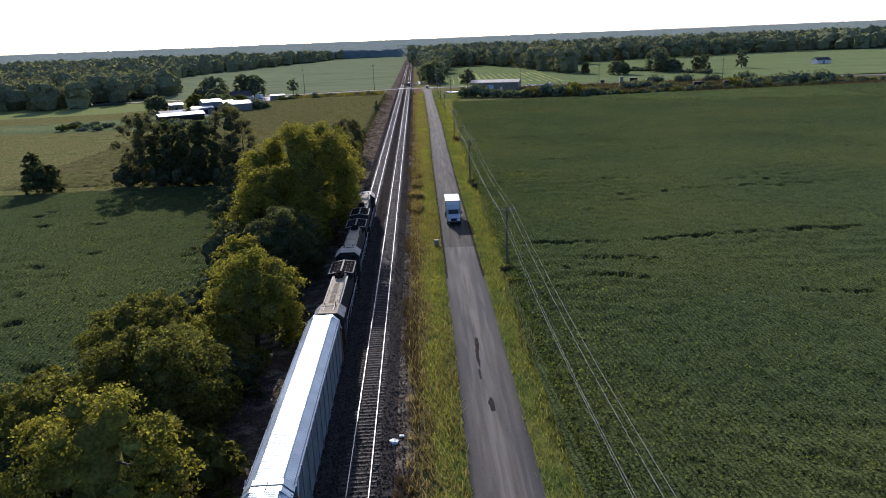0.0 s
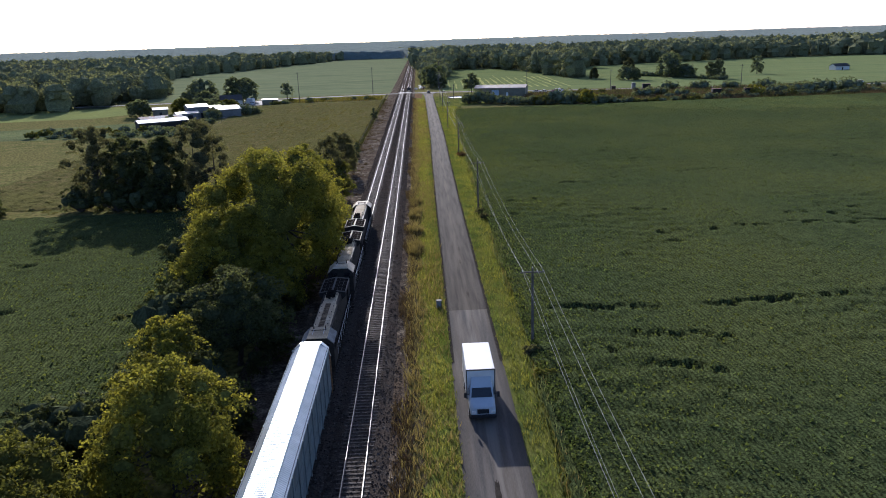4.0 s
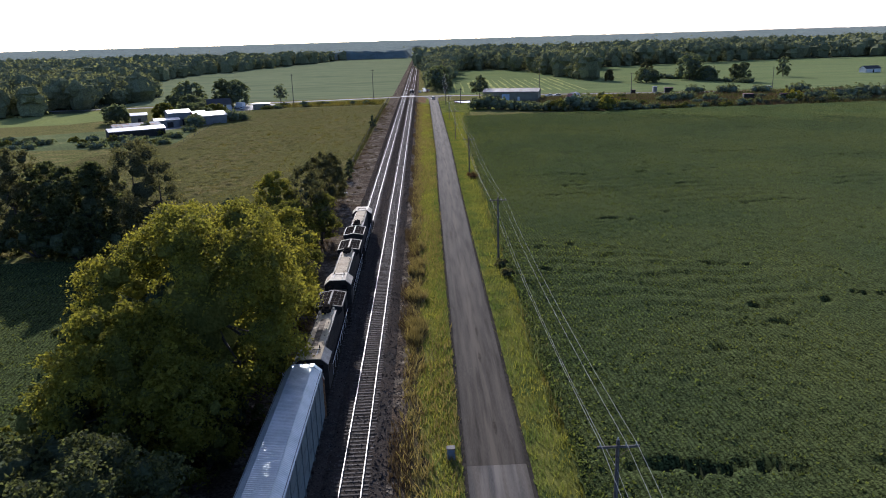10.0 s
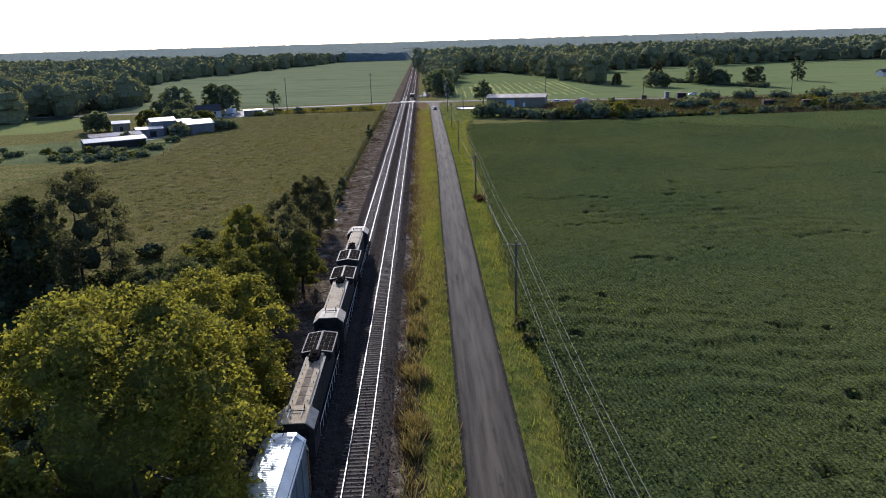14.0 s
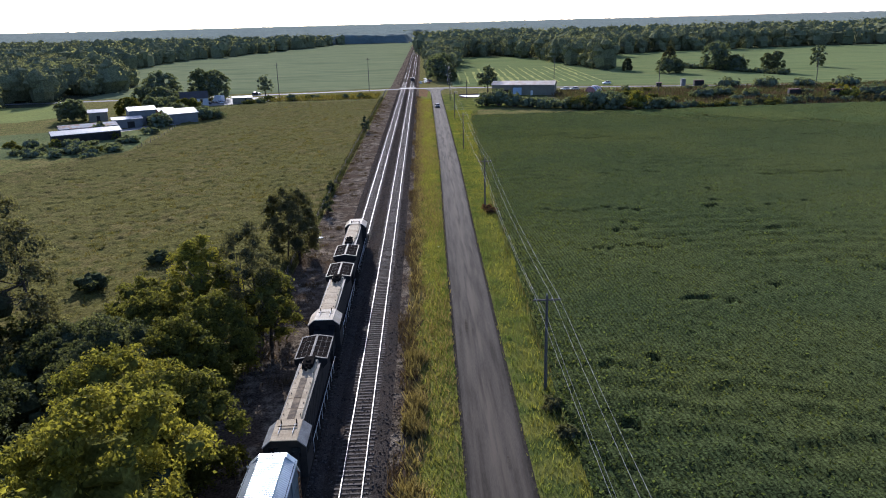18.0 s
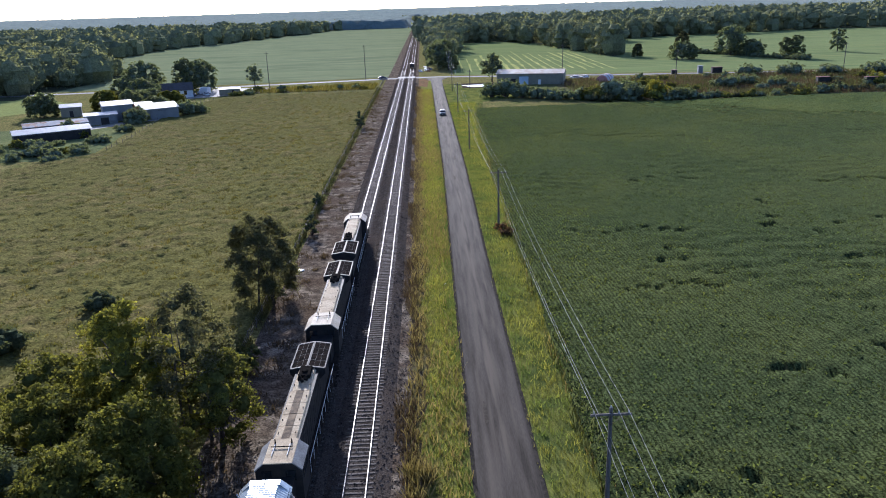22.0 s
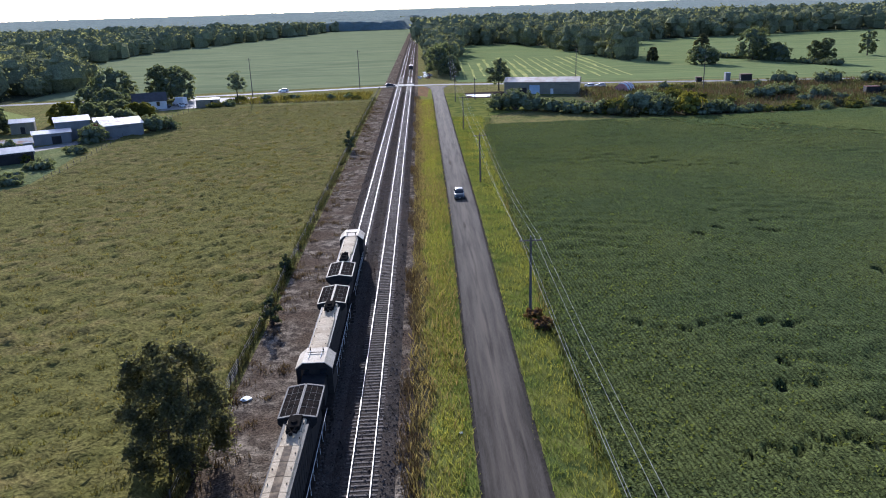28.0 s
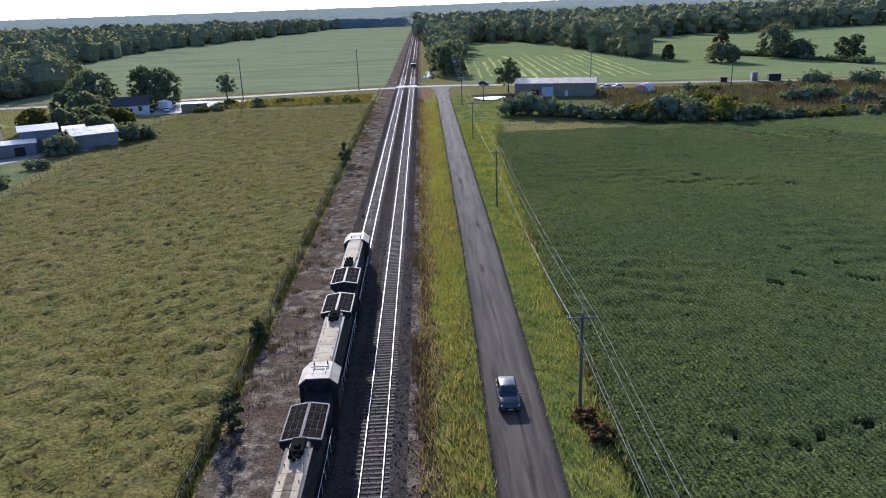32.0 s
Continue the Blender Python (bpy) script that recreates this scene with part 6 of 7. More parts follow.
gable("farm_barn", "blue-grey farm barn with a bright white metal roof", -97.0, 358.0, 28.0, 9.0, 8.5, 5.2, 6.2, M["blue_wall"], M["pale_roof"],
      (("l", 0, 3.0, 0, 3.2, M["bay_shade_dark"], "barn_door"), ("f", 2, 2.2, 0, 2.4, M["bay_shade_dark"], "barn_door")), group="farm buildings")
gable("barn_wing", "low red-walled barn wing with a white metal roof", -89.8, 362.5, 28.0, 5.2, 7.4, 4.2, 5.0, M["red_wall"], M["pale_roof"], (("f", 0, 2.0, 0, 2.3, M["bay_shade_dark"], "barn_door"),), group="farm buildings")
gable("lean_to", "pale-roofed lean-to beside the barn", -99.2, 349.5, 28.0, 9.5, 6.0, 3.0, 3.6, M["blue_wall"], M["pale_roof"], (("f", 1, 2.4, 0, 2.1, M["bay_shade_dark"], "door"),), group="farm buildings")
gable("blue_barn", "faded blue metal barn with rust-stained pale roof", -84.2, 360.0, 33.0, 11.0, 10.5, 3.6, 4.9, M["blue_wall"], M["stained_roof"],
      (("f", 0, 3.0, 0, 2.8, M["blue_wall"], "barn_door"), ("r", 0, 2.8, 0, 2.8, M["bay_shade_dark"], "barn_door")), group="farm buildings")
gable("small_shed", "small shed with pale gable roof", -118.5, 372.0, 22.0, 6.6, 6.0, 3.4, 4.2, M["shed_wall"], M["pale_roof"], (("f", 0, 1.2, 0, 2.0, M["bay_shade_dark"], "door"),), group="farm buildings")
gable("farmhouse", "white farmhouse under dark shade trees", -97.5, 424.0, 20.0, 12.0, 8.5, 3.2, 5.8, M["white_board"], M["dark_roof"],
      (("f", -3, 1.1, 1.2, 1.5, M["glass"], "window"), ("f", 3, 1.1, 1.2, 1.5, M["glass"], "window"), ("f", 0, 1.0, 0.1, 2.0, M["bay_shade_dark"], "door"), ("r", 0, 1.1, 1.2, 1.5, M["glass"], "window")), category="house")
gable("trailer_home", "low trailer with a rusty pale roof", -76.0, 425.5, 10.0, 8.5, 3.2, 2.6, 2.95, M["shed_wall"], M["shed_roof"], (("f", 1.5, 0.9, 0.3, 1.9, M["bay_shade_dark"], "door"),), category="trailer", over=0.1)
gable("far_house", "small white house far off in the meadow", 330.0, 580.0, 10.0, 12.0, 7.0, 2.8, 4.6, M["white_board"], M["dark_roof"], (("f", 0, 1.2, 0, 2.0, M["bay_shade_dark"], "door"),), category="house")
for x, y, w, h, m, lab in ((134, 452, 2.0, 3.2, "blue_wall", "tall faded blue bin in the weeds"), (141, 450, 4.5, 2.6, "bay_shade_dark", "dark weathered shed in the weeds"), (150, 437, 2.6, 2.4, "bay_shade_dark", "small dark shed in the weeds"),
                           (160, 392, 4.5, 2.6, "bay_shade_dark", "dark rusty container in the weeds"), (171, 379, 4.0, 3.4, "bay_shade_dark", "dark rusty container in the weeds"), (178, 384, 2.2, 3.0, "blue_wall", "grey upright tank in the weeds"),
                           (122, 452, 2.4, 1.8, "bay_shade_dark", "low dark crate in the weeds")):
    b = thing("storage_container", lab, "container", (x, y, 0), "", RNG.uniform(-15, 15))
    body = box_part("body", b, M[m], -w / 2, w / 2, -1.3, 1.3, -0.05, h, 0.05)
    box_part("lid", b, M["rust_red"] if m == "bay_shade_dark" else M["blue_roof"], -w / 2 - 0.06, w / 2 + 0.06, -1.36, 1.36, h, h + 0.12)
    for i in range(4):
        xx = -w / 2 + w * (i + 0.5) / 4
        box_part("rib", body, M[m], xx - 0.05, xx + 0.05, -1.37, -1.3, 0.1, h - 0.1)

# parked cars, covered heap, puddle-like white patch, wreckage by the crossing
for x, y, rz, m, lab in ((74.5, 446, 70, "truck_white", "white car parked beside the metal building"), (78.8, 445, 80, "truck_white", "white car parked beside the metal building"),
                         (-86.5, 427.0, 30, "truck_white", "white van parked in the farmyard"), (-92, 424, 80, "car_dark", "dark car parked in the farmyard")):
    c = passenger_car("parked_car", lab, M[m])
    c.matrix_basis = pose(x, y, 0, 0, 0, rz)
    tagged(c, group="parked cars")
van = thing("parked_truck", "white box truck parked in the farmyard", "truck", (-89.0, 431.5, 0), "", 60)
box_part("cargo_box", van, M["truck_white"], -1.1, 1.1, -3.6, 0.6, 0.7, 3.2, 0.04)
side_loft("cab", van, M["truck_white"], [(2.6, 0.9, 0.8, 0.4, 0.8, 1.1), (1.7, 1.0, 0.9, 0.4, 1.1, 1.4), (1.2, 1.0, 0.85, 0.4, 1.3, 2.1), (0.65, 1.0, 0.85, 0.4, 1.3, 2.15)])
for s in (-1, 1):
    for y in (1.7, -2.4):
        wheel(van, s * 0.9, y, 0.4, 0.25)
M["faded_red"] = mat("faded_red_cover", (0.5, 0.24, 0.2), (0.42, 0.2, 0.17), 0.7, scale=0.8)
heap = thing("covered_heap", "white and red striped cover over a rounded heap", "tarpaulin", (84.5, 429, 0), "", 55)
arc = [(3.0 * math.cos(t), 3.3 * math.sin(t)) for t in np.linspace(0, math.pi, 14)]
for i in range(11):
    bm = bmesh.new()
    k = 0.86 + 0.14 * math.sin(math.pi * (i + 0.5) / 11)
    bm_prism(bm, [(y * k, z * k) for y, z in arc], "x", -4.1 + i * 0.75, -4.1 + (i + 1) * 0.75)
    part("cover_strip", bm, M["white_board"] if i % 3 else M["faded_red"], heap)
M["sheet"] = mat("white_yard_patch", (0.7, 0.72, 0.74), (0.6, 0.62, 0.64), 0.3, scale=0.8)
_s = []
for _k in range(18):
    _t = 2 * math.pi * _k / 18
    _r = 1 + 0.18 * math.sin(3 * _t) + 0.12 * math.sin(5 * _t + 1)
    _s.append((28.5 + 5.2 * _r * math.cos(_t), 429.0 + 4.5 * _r * math.sin(_t), 0.09))
tagged(mesh_obj("white_sheet", _s, [tuple(range(18))], M["sheet"]), "bright white puddle-like patch on the gravel yard", "sheet")
quad_ground("gravel_yard", [(22.5, 421), (43, 419), (43, 437), (36, 441), (22.5, 440)], M["ballast"], 0.06, "grey gravel yard before the metal building", "yard")
quad_ground("mown_patch", [(44, 404), (78, 398), (84, 424), (68, 420), (48, 425)], M["weeds"], 0.05, "tan mown patch before the metal building", "field")
quad_ground("farm_drive", [(-104, 336), (-98, 334), (-86, 350), (-80, 352), (-80, 356), (-90, 355)], M["gravel"], 0.04, "pale gravel farm drive", "drive")
quad_ground("farm_yard", [(-92, 415), (-66, 427), (-62, 452), (-90, 455)], M["gravel"], 0.04, "pale gravel yard beside the farmhouse", "yard")
for i, (x, y, s, m) in enumerate(((5.0, 512, 1.6, "white_board"), (7.4, 518, 1.8, "white_board"), (8.8, 511, 1.5, "red_wall"), (8.2, 524, 1.6, "white_board"), (9.6, 530, 1.7, "red_wall"), (7.9, 537, 1.9, "white_board"), (10.4, 522, 1.5, "blue_roof"))):
    r = thing("scrap_heap", "pile of pale broken panels beside the track" if m == "white_board" else "pile of coloured scrap beside the track", "scrap", (x, y, 0), "scrap by the crossing")
    for k in range(6):
        bm = bmesh.new()
        bm_box(bm, -s * RNG.uniform(.3, .6), s * RNG.uniform(.3, .6), -0.5, 0.5, -0.02, 0.12)
        bmesh.ops.transform(bm, verts=bm.verts, matrix=pose(RNG.uniform(-.6, .6), RNG.uniform(-.6, .6), 0.1 + 0.16 * k, RNG.uniform(-25, 25), RNG.uniform(-25, 25), RNG.uniform(0, 180)))
        part("panel", bm, M[m], r)


# ---- small things ----
box = thing("utility_box", "small blue-grey utility pedestal in the verge", "utility box", (7.35, 91.5, 0))
box_part("cabinet", box, M["blue_roof"], -0.3, 0.3, -0.25, 0.25, 0.0, 0.95, 0.04)
box_part("lid", box, M["trim_pale"], -0.34, 0.34, -0.29, 0.29, 0.95, 1.02, 0.02)
M["pale_cloth"] = mat("pale_plastic_bag", (0.55, 0.62, 0.62), (0.45, 0.52, 0.52), 0.5, scale=4.0)


def litter(x, y, r, seed, label):
    rs = np.random.RandomState(seed)
    bm = bmesh.new()
    bmesh.ops.create_icosphere(bm, subdivisions=2, radius=r)
    for v in bm.verts:
        v.co *= 1 + 0.5 * (rs.rand() - 0.5)
        v.co.z = max(0.0, v.co.z * 0.35) + 0.05
    o = part("litter", bm, M["pale_cloth"], None)
    o.location = (x, y, 0.03)
    tagged(o, label, "litter")


litter(2.3, 34.6, 0.42, 1, "crumpled pale plastic scrap on the ballast edge")
litter(2.9, 35.4, 0.25, 2, "crumpled pale plastic scrap on the ballast edge")
litter(7.6, 190.5, 0.16, 3, "small white scrap in the verge grass")
litter(-11.2, 197.5, 0.5, 4, "pale crumpled sheet by the fence")


# fence along the pasture
def fence(y0, y1, x_of, gap, label, group, h=1.15, rails=3, across=False):
    root = thing("fence", label, "fence", (0, 0, 0), group)
    v = y0
    prev = None
    while v <= y1:
        w = x_of(v) + RNG.uniform(-0.08, 0.08)
        x, y = (v, w) if across else (w, v)
        tube_part("post", root, M["wood_pole"], (x, y, -0.1), (x + RNG.uniform(-.08, .08), y, h + RNG.uniform(-.1, .15)), 0.07, 0.06, 6)
        if prev:
            for k in range(rails):
                z = h * (0.3 + 0.3 * k)
                tube_part("strand", root, M["wood_pole"], (prev[0], prev[1], z), (x, y, z), 0.018, None, 4)
        prev = (x, y)
        v += gap
    return root


fence(166, 470, lambda y: float(np.interp(y, [150, 200, 310, 420, 470], [-13.2, -13.2, -13.4, -13.2, -13.0])), 3.4, "weathered wire fence between pasture and track", "fences")
fence(-78, -14, lambda v: float(np.interp(v, [-78, -65, -17, -13], [420, 426, 419.5, 418])), 3.6, "old wire fence at the far end of the pasture", "fences", 1.2, 3, True)
fence(296, 422, lambda y: float(np.interp(y, [296, 320, 353, 367, 394, 415, 425], [-76, -77.5, -81.5, -83, -80.7, -78, -70])), 4.2, "old post fence round the farmyard", "fences", 1.3, 2)
gate = thing("cattle_panel", "leaning welded panel against the fence", "fence panel", (-12.9, 201.0, 0), "", 90)
for k in range(5):
    tube_part("bar", gate, M["trim_pale"], (-2.2, 0.25, 0.2 + 0.28 * k), (2.2, 0.25, 0.2 + 0.28 * k), 0.025, None, 5)
for k in range(4):
    tube_part("upright", gate, M["trim_pale"], (-2.2 + 1.466 * k, 0.25, 0.0), (-2.2 + 1.466 * k, 0.25, 1.4), 0.03, None, 5)


# ---- grass, weeds and stones ----
def scatter(n, x0, x1, y0, y1, keep=None):
    x, y = x0 + NPR.rand(n) * (x1 - x0), y0 + NPR.rand(n) * (y1 - y0)
    if keep is not None:
        k = keep(x, y)
        x, y = x[k], y[k]
    return x, y


RX = np.vectorize(road_x)
FE = lambda y: np.interp(y, EDGE_Y, EDGE_X)


def grass(name, x, y, h, w, material, label):
    b = np.stack([x, y, np.full(len(x), 0.02)], axis=1)
    return tagged(quads_obj(name, blades(b, h, w), M[material]), label, "grass", kind="stuff")


_x, _y = scatter(130000, 3.4, 9.6, 10, 420, lambda x, y: x < RX(y) - 2.6 + NPR.normal(size=len(x)) * 0.12)
_d = np.clip((_x - 4.1 - 0.4 * np.sin(_y * 0.23) - 0.3 * np.sin(_y * 0.71)) / 2.6, 0, 1)
_k = NPR.rand(len(_x)) < 0.25 + 0.75 * _d
_x, _y, _d = _x[_k], _y[_k], _d[_k]
_dry = NPR.rand(len(_x)) > np.clip(_d * 2.3 - 0.4, 0, 0.9 + 0.08 * np.sin(_y * 0.11))
_lush = ~_dry & (RX(_y) - 2.6 - _x + 0.5 * np.sin(_y * 0.37) + NPR.normal(size=len(_x)) * 0.4 < 0.85)
_gold = ~_dry & ~_lush
grass("verge_grass", _x[_gold], _y[_gold], 0.3, 0.034, "blade", "tall yellow-green grass between track and road")
grass("verge_grass", _x[_lush], _y[_lush], 0.28, 0.034, "blade_green", "greener short grass along the road's edge")
grass("dry_grass", _x[_dry], _y[_dry], 0.6, 0.05, "straw", "dry straw-coloured weeds at the ballast edge")
_x, _y = scatter(100000, 12.8, 24, 10, 372, lambda x, y: (x > RX(y) + 2.6 + NPR.normal(size=len(x)) * 0.15) & (x < FE(y) + 0.6))
_d = (_x - RX(_y) - 2.6) / np.maximum(FE(_y) - RX(_y) - 2.6, 0.5)
_tone = _d + 0.28 * np.sin(_y * 0.19 + 0.4 * _x) + 0.2 * np.sin(_y * 0.53 + 1.3) + NPR.normal(size=len(_x)) * 0.22
_hi = (_tone > 0.74) & (_tone < 1.08)
grass("verge_grass", _x[~_hi], _y[~_hi], 0.26 + 0.14 * np.sin(_y[~_hi] * 0.9 + _x[~_hi]) ** 2, 0.034, "blade_green", "bright green grass between road and crops")
grass("verge_grass", _x[_hi], _y[_hi], 0.42, 0.036, "blade", "tall yellow-green grass along the crops")
_x, _y = scatter(90000, 13, 27, 20, 372, lambda x, y: (np.abs(x - FE(y) - 0.25) < 0.5 + 0.45 * np.sin(y * 0.21) ** 2) & (np.sin(y * 0.13) + 0.6 * np.sin(y * 0.37 + 1) + NPR.rand(len(x)) > 0.1))
_k = NPR.rand(len(_x)) < 0.22 + 0.2 * np.sin(_y * 0.27)
grass("weed_grass", _x[~_k], _y[~_k], 0.85, 0.06, "grey_weeds", "tall grey-green weeds along the edge of the crops")
grass("dry_grass", _x[_k], _y[_k], 0.7, 0.05, "straw", "dry straw stems among the weeds by the crops")
_x, _y = scatter(16000, 3.5, 5.6, 112, 152, lambda x, y: np.sin(y * 0.55) + 0.6 * np.sin(y * 1.3 + x) + NPR.rand(len(x)) - np.abs(x - 4.5) * 0.8 > 0.7)
_k = NPR.rand(len(_x)) < 0.72
grass("weed_grass", _x[_k], _y[_k], 0.9, 0.06, "straw", "tall tan seeding weeds beside the ballast")
grass("dry_grass", _x[~_k], _y[~_k], 0.6, 0.06, "brown_weeds", "tall brown weeds beside the ballast")
_x, _y = scatter(26000, 2.5, 4.3, 20, 430, lambda x, y: np.sin(y * 0.19 + x) + 0.7 * np.sin(y * 0.47 + 2) + NPR.rand(len(x)) * 1.2 - (4.0 - x) * 0.9 > 0.2)
grass("dry_grass", _x, _y, 0.5, 0.045, "brown_weeds", "brown dead weeds spilling onto the ballast edge")
# pasture tufts gather in clumps
_c = np.stack(scatter(7500, -75, -13.5, 150, 420), axis=1)
_c = _c[NPR.rand(len(_c)) < np.clip(1.25 + (_c[:, 0] + 13) / 55, 0.25, 1)]
_p = np.repeat(_c, 12, axis=0) + NPR.normal(size=(len(_c) * 12, 2)) * np.array([0.5, 0.35])


def pasture_turf():
    """Hummocky turf of the grazed pasture: a sheet of small grassy mounds over the flat ground."""
    X, Y = np.meshgrid(np.arange(-96, -13.2, 0.55), np.arange(158, 420, 0.75))
    Z = NPR.rand(*X.shape) ** 2 * 0.4
    for k, amp in ((0.09, 0.05), (0.9, 0.11), (1.7, 0.15)):
        a, b = NPR.rand(2) * 6
        Z += amp * np.sin(X * k + a + 1.9 * np.sin(Y * k * 0.7 + b)) * np.cos(Y * k * 0.8 + b + 1.5 * np.sin(X * k * 0.6))
    X, Y = X + NPR.uniform(-0.2, 0.2, X.shape), Y + NPR.uniform(-0.25, 0.25, Y.shape)
    Z = np.clip(Z + 0.05, 0.02, 0.6)
    Z[0, :] = Z[-1, :] = Z[:, 0] = Z[:, -1] = 0.004
    v = np.stack([X, Y, Z], axis=2).reshape(-1, 3)
    h, w = X.shape
    i = np.arange(w * h).reshape(h, w)
    f = np.stack([i[:-1, :-1], i[:-1, 1:], i[1:, 1:], i[1:, :-1]], axis=2).reshape(-1, 4)
    c = v[f].mean(axis=1)
    east = np.interp(c[:, 1], [296, 320, 353, 367, 394, 415], [-77, -78.5, -82.5, -84, -81.7, -76])
    f = f[(c[:, 0] > np.where(c[:, 1] < 296, -76 - (296 - c[:, 1]) * 0.6, east + 1.0)) & (c[:, 0] < -13.4)]
    return tagged(mesh_obj("pasture_turf", v, f, M["turf"], smooth=True), "hummocky olive and tan turf of the grazed pasture", "pasture", kind="stuff")


pasture_turf()
grass("pasture_grass", _p[:, 0], _p[:, 1], 0.30, 0.06, "tuft", "tufts of olive pasture grass")
_c = np.stack(scatter(420, -13.2, -7.4, 100, 430), axis=1)
_c = _c[NPR.rand(len(_c)) < np.clip((-6.5 - _c[:, 0]) / 6.0, 0.15, 1)]
_p = np.repeat(_c, 40, axis=0) + NPR.normal(size=(len(_c) * 40, 2)) * np.repeat(NPR.uniform(0.25, 0.8, (len(_c), 1)), 40, axis=0)
_p = _p[_p[:, 0] < -6.9]
grass("dry_grass", _p[:, 0], _p[:, 1], 0.32, 0.045, "brown_weeds", "dry weeds on the cinder strip by the fence")
_x, _y = scatter(16000, -14.0, -12.7, 166, 430, lambda x, y: np.sin(y * 0.31) + np.sin(y * 0.83 + 1) + NPR.rand(len(x)) * 1.6 > 0.4)
grass("weed_grass", _x, _y, 0.7, 0.05, "olive_weeds", "dark weeds grown up along the pasture fence")
_x, _y = scatter(30000, 64, 250, 356, 440, lambda x, y: (y > 366 - 0.05 * (x - 64)))
_k = np.sin(_x * 0.13) * np.sin(_y * 0.19 + _x * 0.05) + NPR.normal(size=len(_x)) * 0.5 > 0.1
grass("dry_grass", _x[_k], _y[_k], 1.2, 0.13, "brown_weeds", "tall brown weeds in the rough field")
grass("weed_grass", _x[~_k], _y[~_k], 1.1, 0.13, "olive_weeds", "tall olive weeds in the rough field")

_x, _y = scatter(5000, -72, -15, 427, 458, lambda x, y: y < 447 + 0.18 * (x + 60))
grass("weed_grass", _x, _y, 0.9, 0.14, "tuft", "tall rough weeds between the pasture fence and the crossing road")
quad_ground("bare_dirt", [(3.9, 436), (7.6, 430), (8.6, 462), (7.0, 471), (3.9, 470)], M["dirt"], 0.045, "orange-brown bare dirt beside the crossing", "ground")

# ballast stones near the open track
_x, _y = scatter(66000, -7.0, 3.3, 0, 1, lambda x, y: (np.abs(np.abs(x) - 0.79) > 0.12))
_y = 20 + 430 * _y ** 1.5
_h = np.interp(np.minimum(np.abs(_x), np.abs(_x - TRAIN_X)), [0, 1.45, 2.55, 6], [RAIL_TOP - 0.19, RAIL_TOP - 0.19, 0.04, 0.04])
_q = cards(np.stack([_x, _y, _h + 0.02], axis=1), 0.085, 1.2, 0.5, 0.85)
tagged(quads_obj("ballast_stones", _q, M["stone"]), "loose grey ballast stones on the track bed", "stones", kind="stuff")

# road wear: patches and cracks lying on the surface
M["wear"] = mat("pale_worn_patch", (0.08, 0.07, 0.056), (0.058, 0.05, 0.04), 0.95, scale=2.0, fine=0.2, bscale=20.0, spec=0.0)


def ragged_patch(x, y, w, l, seed, material, label, z=0.079):
    rs = np.random.RandomState(seed)
    n = 22
    pts = []
    for k in range(n):
        t = 2 * math.pi * k / n
        r = 1 + 0.5 * (rs.rand() - 0.5)
        pts.append((x + w * r * math.cos(t), y + l * r * math.sin(t), z))
    return tagged(mesh_obj("road_patch", pts, [tuple(range(n))], material), label, "road patch", "road patches", "structure")


for i, (dx, yy, w, l) in enumerate(((0.35, 117, 0.2, 0.9), (0.2, 110, 0.22, 0.8), (-0.9, 160, 0.25, 1.2), (0.9, 133, 0.2, 0.7), (0.4, 96, 0.2, 0.9), (-0.4, 250, 0.3, 1.4), (0.5, 270, 0.3, 1.6), (-0.7, 300, 0.3, 2.0))):
    ragged_patch(road_x(yy) + dx, yy, w * 0.7, l * 1.3, 400 + i, M["wear"], "small pale patch in the asphalt", 0.104 + 0.001 * i)
M["old_streak"] = mat("dark_crack_fill", (0.034, 0.03, 0.025), (0.05, 0.044, 0.037), 0.95, scale=2.0, fine=0.2, bscale=20.0, spec=0.0)
for i, (dx, yy, w, l) in enumerate(((-0.35, 50, 0.16, 2.2), (-0.2, 53, 0.2, 2.0), (-0.45, 46, 0.12, 1.2), (0.1, 40, 0.25, 1.4))):
    ragged_patch(road_x(yy) + dx, yy, w, l, 430 + i, M["old_streak"], "dark broken patch in the pale asphalt", 0.076 + 0.002 * i)
for s in (-1, 1):
    strip("road_edge", [(y, road_x(y) + s * 2.42 - 0.16, road_x(y) + s * 2.42 + 0.16) for y in (75.4, 110, 150, 180, 205, 230, 260, 330, 400, 440)], M["old_streak"], 0.0775, label="dark crumbling edge of the asphalt", category="road edge")

# ---- track ties, the nearest as pieces of their own ----
_tv = [(-1.3, -0.115, -0.09), (1.3, -0.115, -0.09), (1.3, 0.115, -0.09), (-1.3, 0.115, -0.09), (-1.27, -0.1, 0.06), (1.27, -0.1, 0.06), (1.27, 0.1, 0.06), (-1.27, 0.1, 0.06)]
_tf = [(4, 5, 6, 7), (0, 1, 5, 4), (1, 2, 6, 5), (2, 3, 7, 6), (3, 0, 4, 7)]
_tm = bpy.data.meshes.new("tie")
_tm.from_pydata(_tv, [], _tf)
_tm.materials.append(M["tie"])
ZT = RAIL_TOP - 0.22
for root, spans in ((TRACKS[1], (20, 190)), (TRACKS[0], (205, 330))):
    yy = spans[0]
    while yy < spans[1]:
        t = new("tie", _tm)
        t.parent = root
        t.matrix_basis = pose(RNG.uniform(-.05, .05), yy, ZT + RNG.uniform(-.008, .012), 0, 0, RNG.uniform(-1.6, 1.6))
        yy += 0.56 + RNG.uniform(-.03, .03)
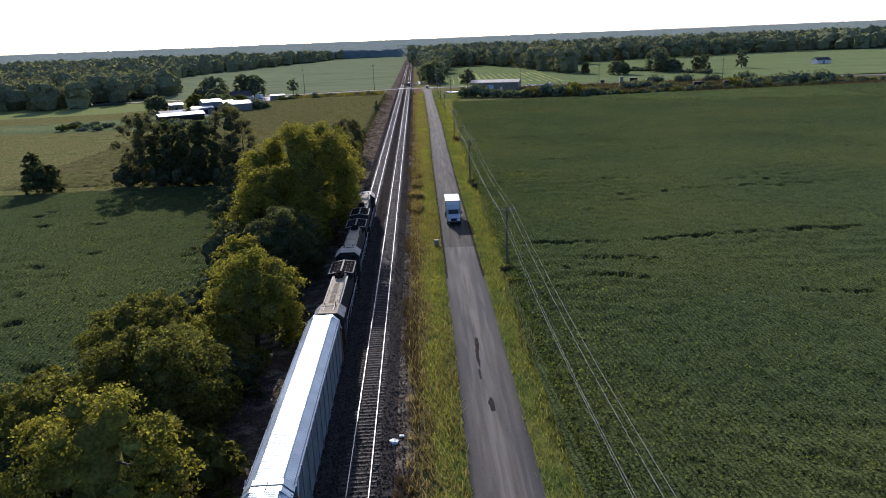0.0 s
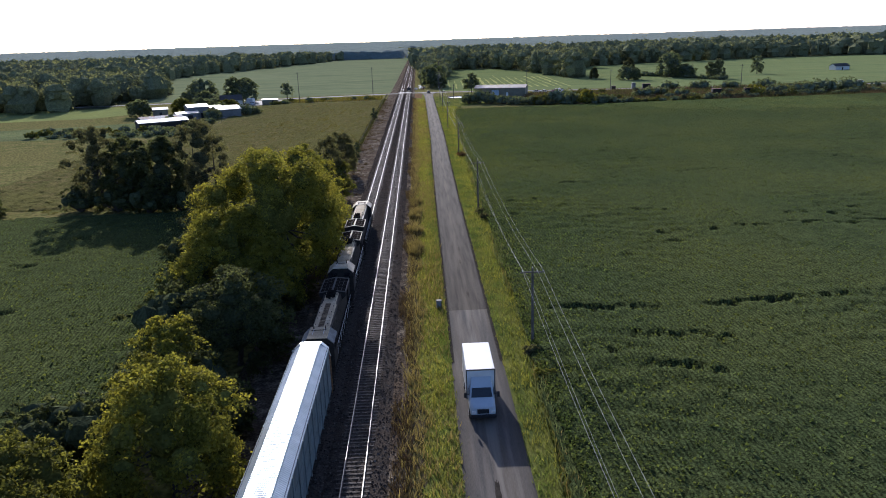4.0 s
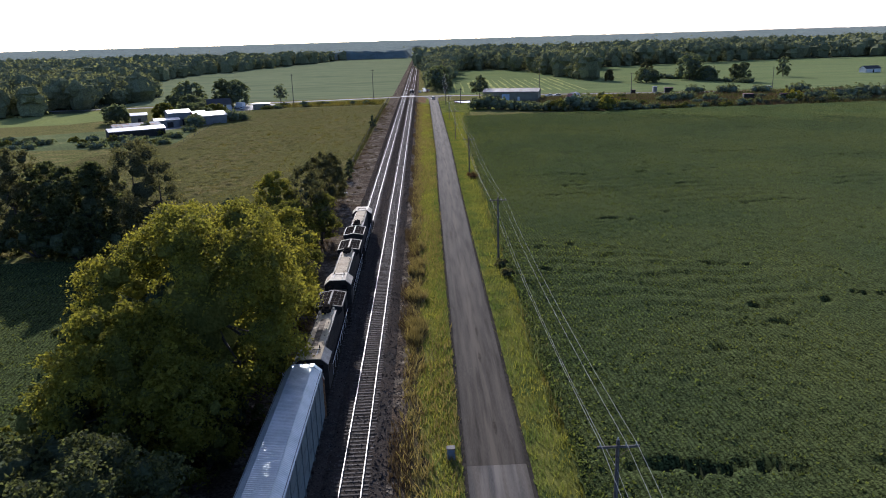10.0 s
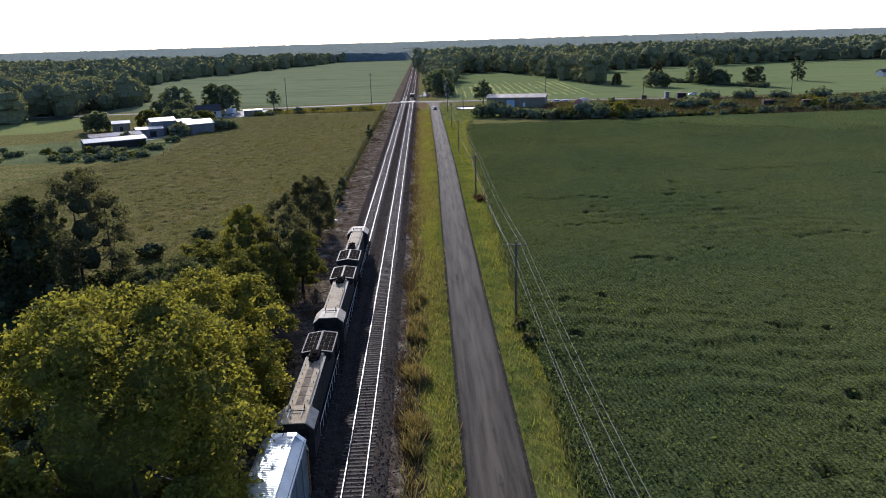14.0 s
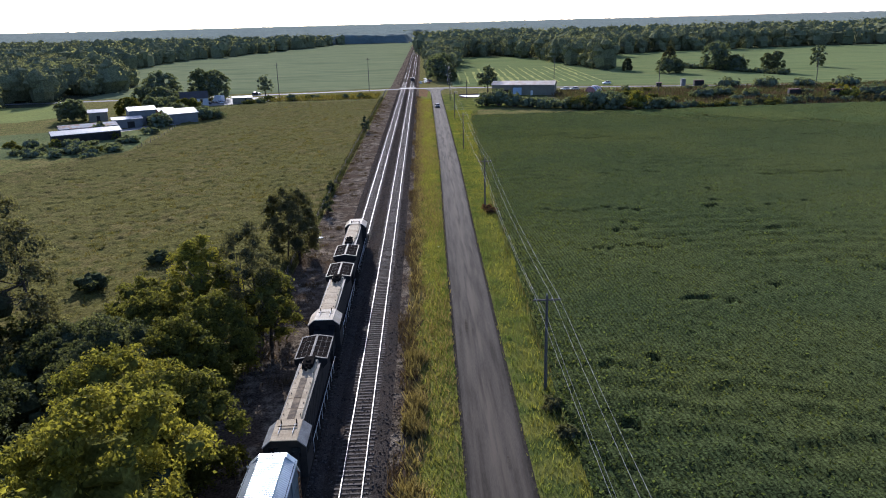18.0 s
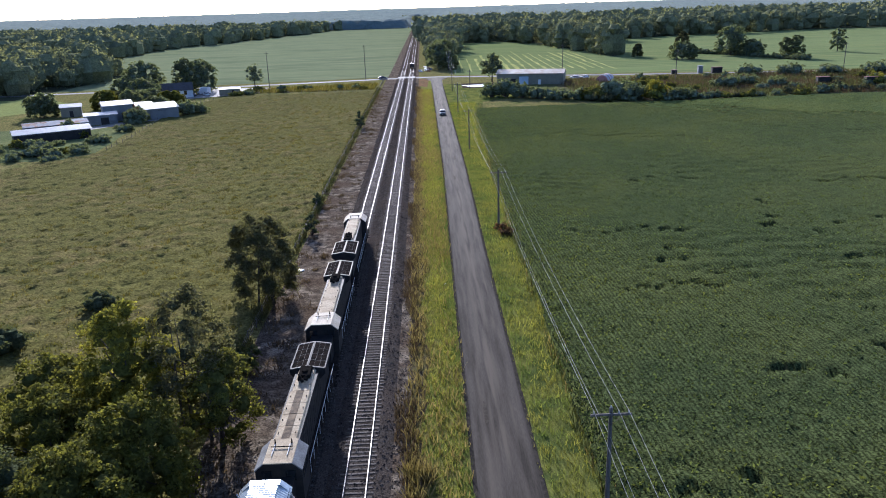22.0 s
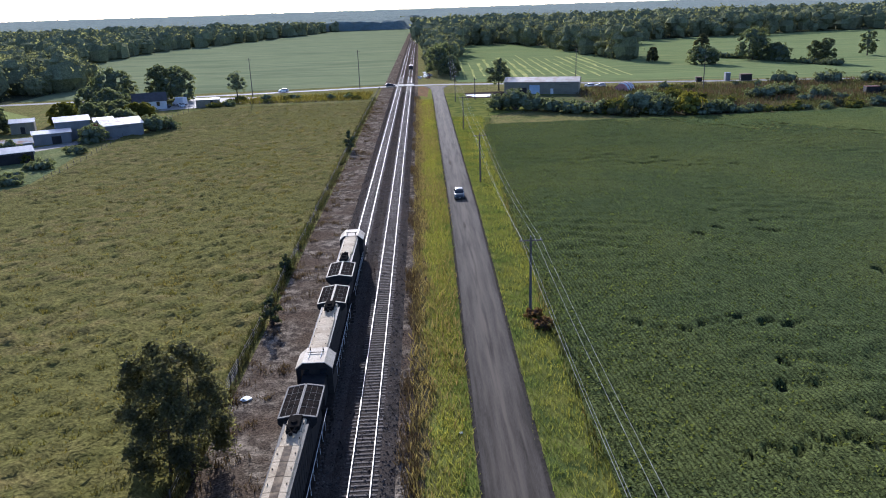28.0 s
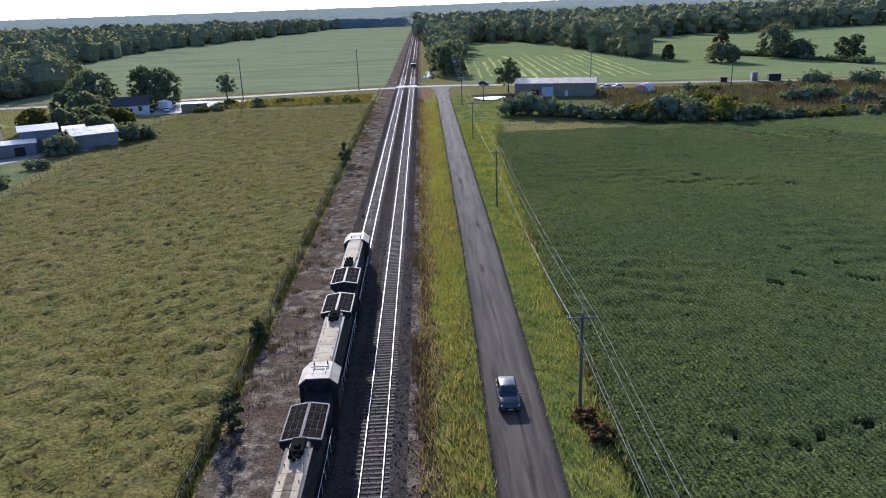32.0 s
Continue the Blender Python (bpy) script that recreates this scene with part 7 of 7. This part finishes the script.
for root, ranges in ((TRACKS[1], ((-60, 20), (190, 520))), (TRACKS[0], ((-60, 205), (330, 520)))):
    v, f = [], []
    for a, b in ranges:
        yy = a
        while yy < b:
            k = len(v)
            dz, dx = RNG.uniform(-.008, .012), RNG.uniform(-.05, .05)
            v += [(x + dx, y + yy, z + ZT + dz) for x, y, z in _tv]
            f += [tuple(i + k for i in q) for q in _tf]
            yy += 0.56 + RNG.uniform(-.03, .03)
    o = mesh_obj("far_tie_rest", v, f, M["tie_far"], root)
    tagged(o, kind="stuff")
# crossing panels between the rails
for cx in (TRAIN_X, 0.0):
    for a, b in ((-2.1, -0.9), (-0.66, 0.66), (0.9, 2.1)):
        o = strip("crossing_panel", [(473, cx + a, cx + b), (480.5, cx + a, cx + b)], M["gravel"], RAIL_TOP - 0.01, label="worn timber and asphalt crossing panel", category="crossing panel", thick=0.2)


def motions():
    for ob, off, turn in PIECES:
        walk(ob, [(t, pose(TRAIN_X, y + off, 0, 0, 0, turn)) for t, y in LEAD])
    walk(TRUCK, [(0, pose(10.7, 103.8, 0.075, 0, 0, 180)), (3, pose(10.35, 73.5, 0.075, 0, 0, 180)), (10, pose(10.0, 3.0, 0.07, 0, 0, 180)), (32, pose(10.0, -218.0, 0.07, 0, 0, 180))])
    cy = [(0, 12.5, 470), (7.5, 12.2, 461), (9, 12.1, 452), (11, 12.0, 446), (13, 11.9, 433), (16.5, 11.6, 398), (18.3, 11.5, 379), (21, 11.6, 350), (23, 11.7, 328), (25, 11.8, 303.5),
          (27.5, 11.6, 272.5), (30, 11.1, 240.8), (32, 10.95, 214.4)]
    walk(CAR, [(t, pose(x, y + 2.2, 0.075, 0, 0, 180)) for t, x, y in cy])
    walk(RAIL_TRUCK, [(0, pose(0, 491, 0)), (9, pose(0, 492, 0)), (13, pose(0, 499, 0)), (21, pose(0, 530, 0)), (25, pose(0, 551, 0)), (32, pose(0, 572, 0))])
    walk(SIDE_CARS[0], [(0, pose(-420, 437, 0.09, 0, 0, -86)), (19, pose(-57, 468.5, 0.09, 0, 0, -82)), (21, pose(-20.5, 474, 0.09, 0, 0, -80)), (23, pose(-12, 475.5, 0.09, 0, 0, -80)),
                        (26, pose(-9.5, 476, 0.09, 0, 0, -80)), (28, pose(-8.5, 476, 0.09, 0, 0, -80)), (30, pose(7.5, 477.2, 0.09, 0, 0, -88)), (32, pose(30, 473.8, 0.09, 0, 0, -98))])
    walk(SIDE_CARS[1], [(0, pose(300, 421, 0.09, 0, 0, 80)), (24, pose(12, 478.5, 0.09, 0, 0, 98)), (27.5, pose(-46.8, 470.5, 0.09, 0, 0, 98)), (32, pose(-118, 460, 0.09, 0, 0, 96))])


motions()
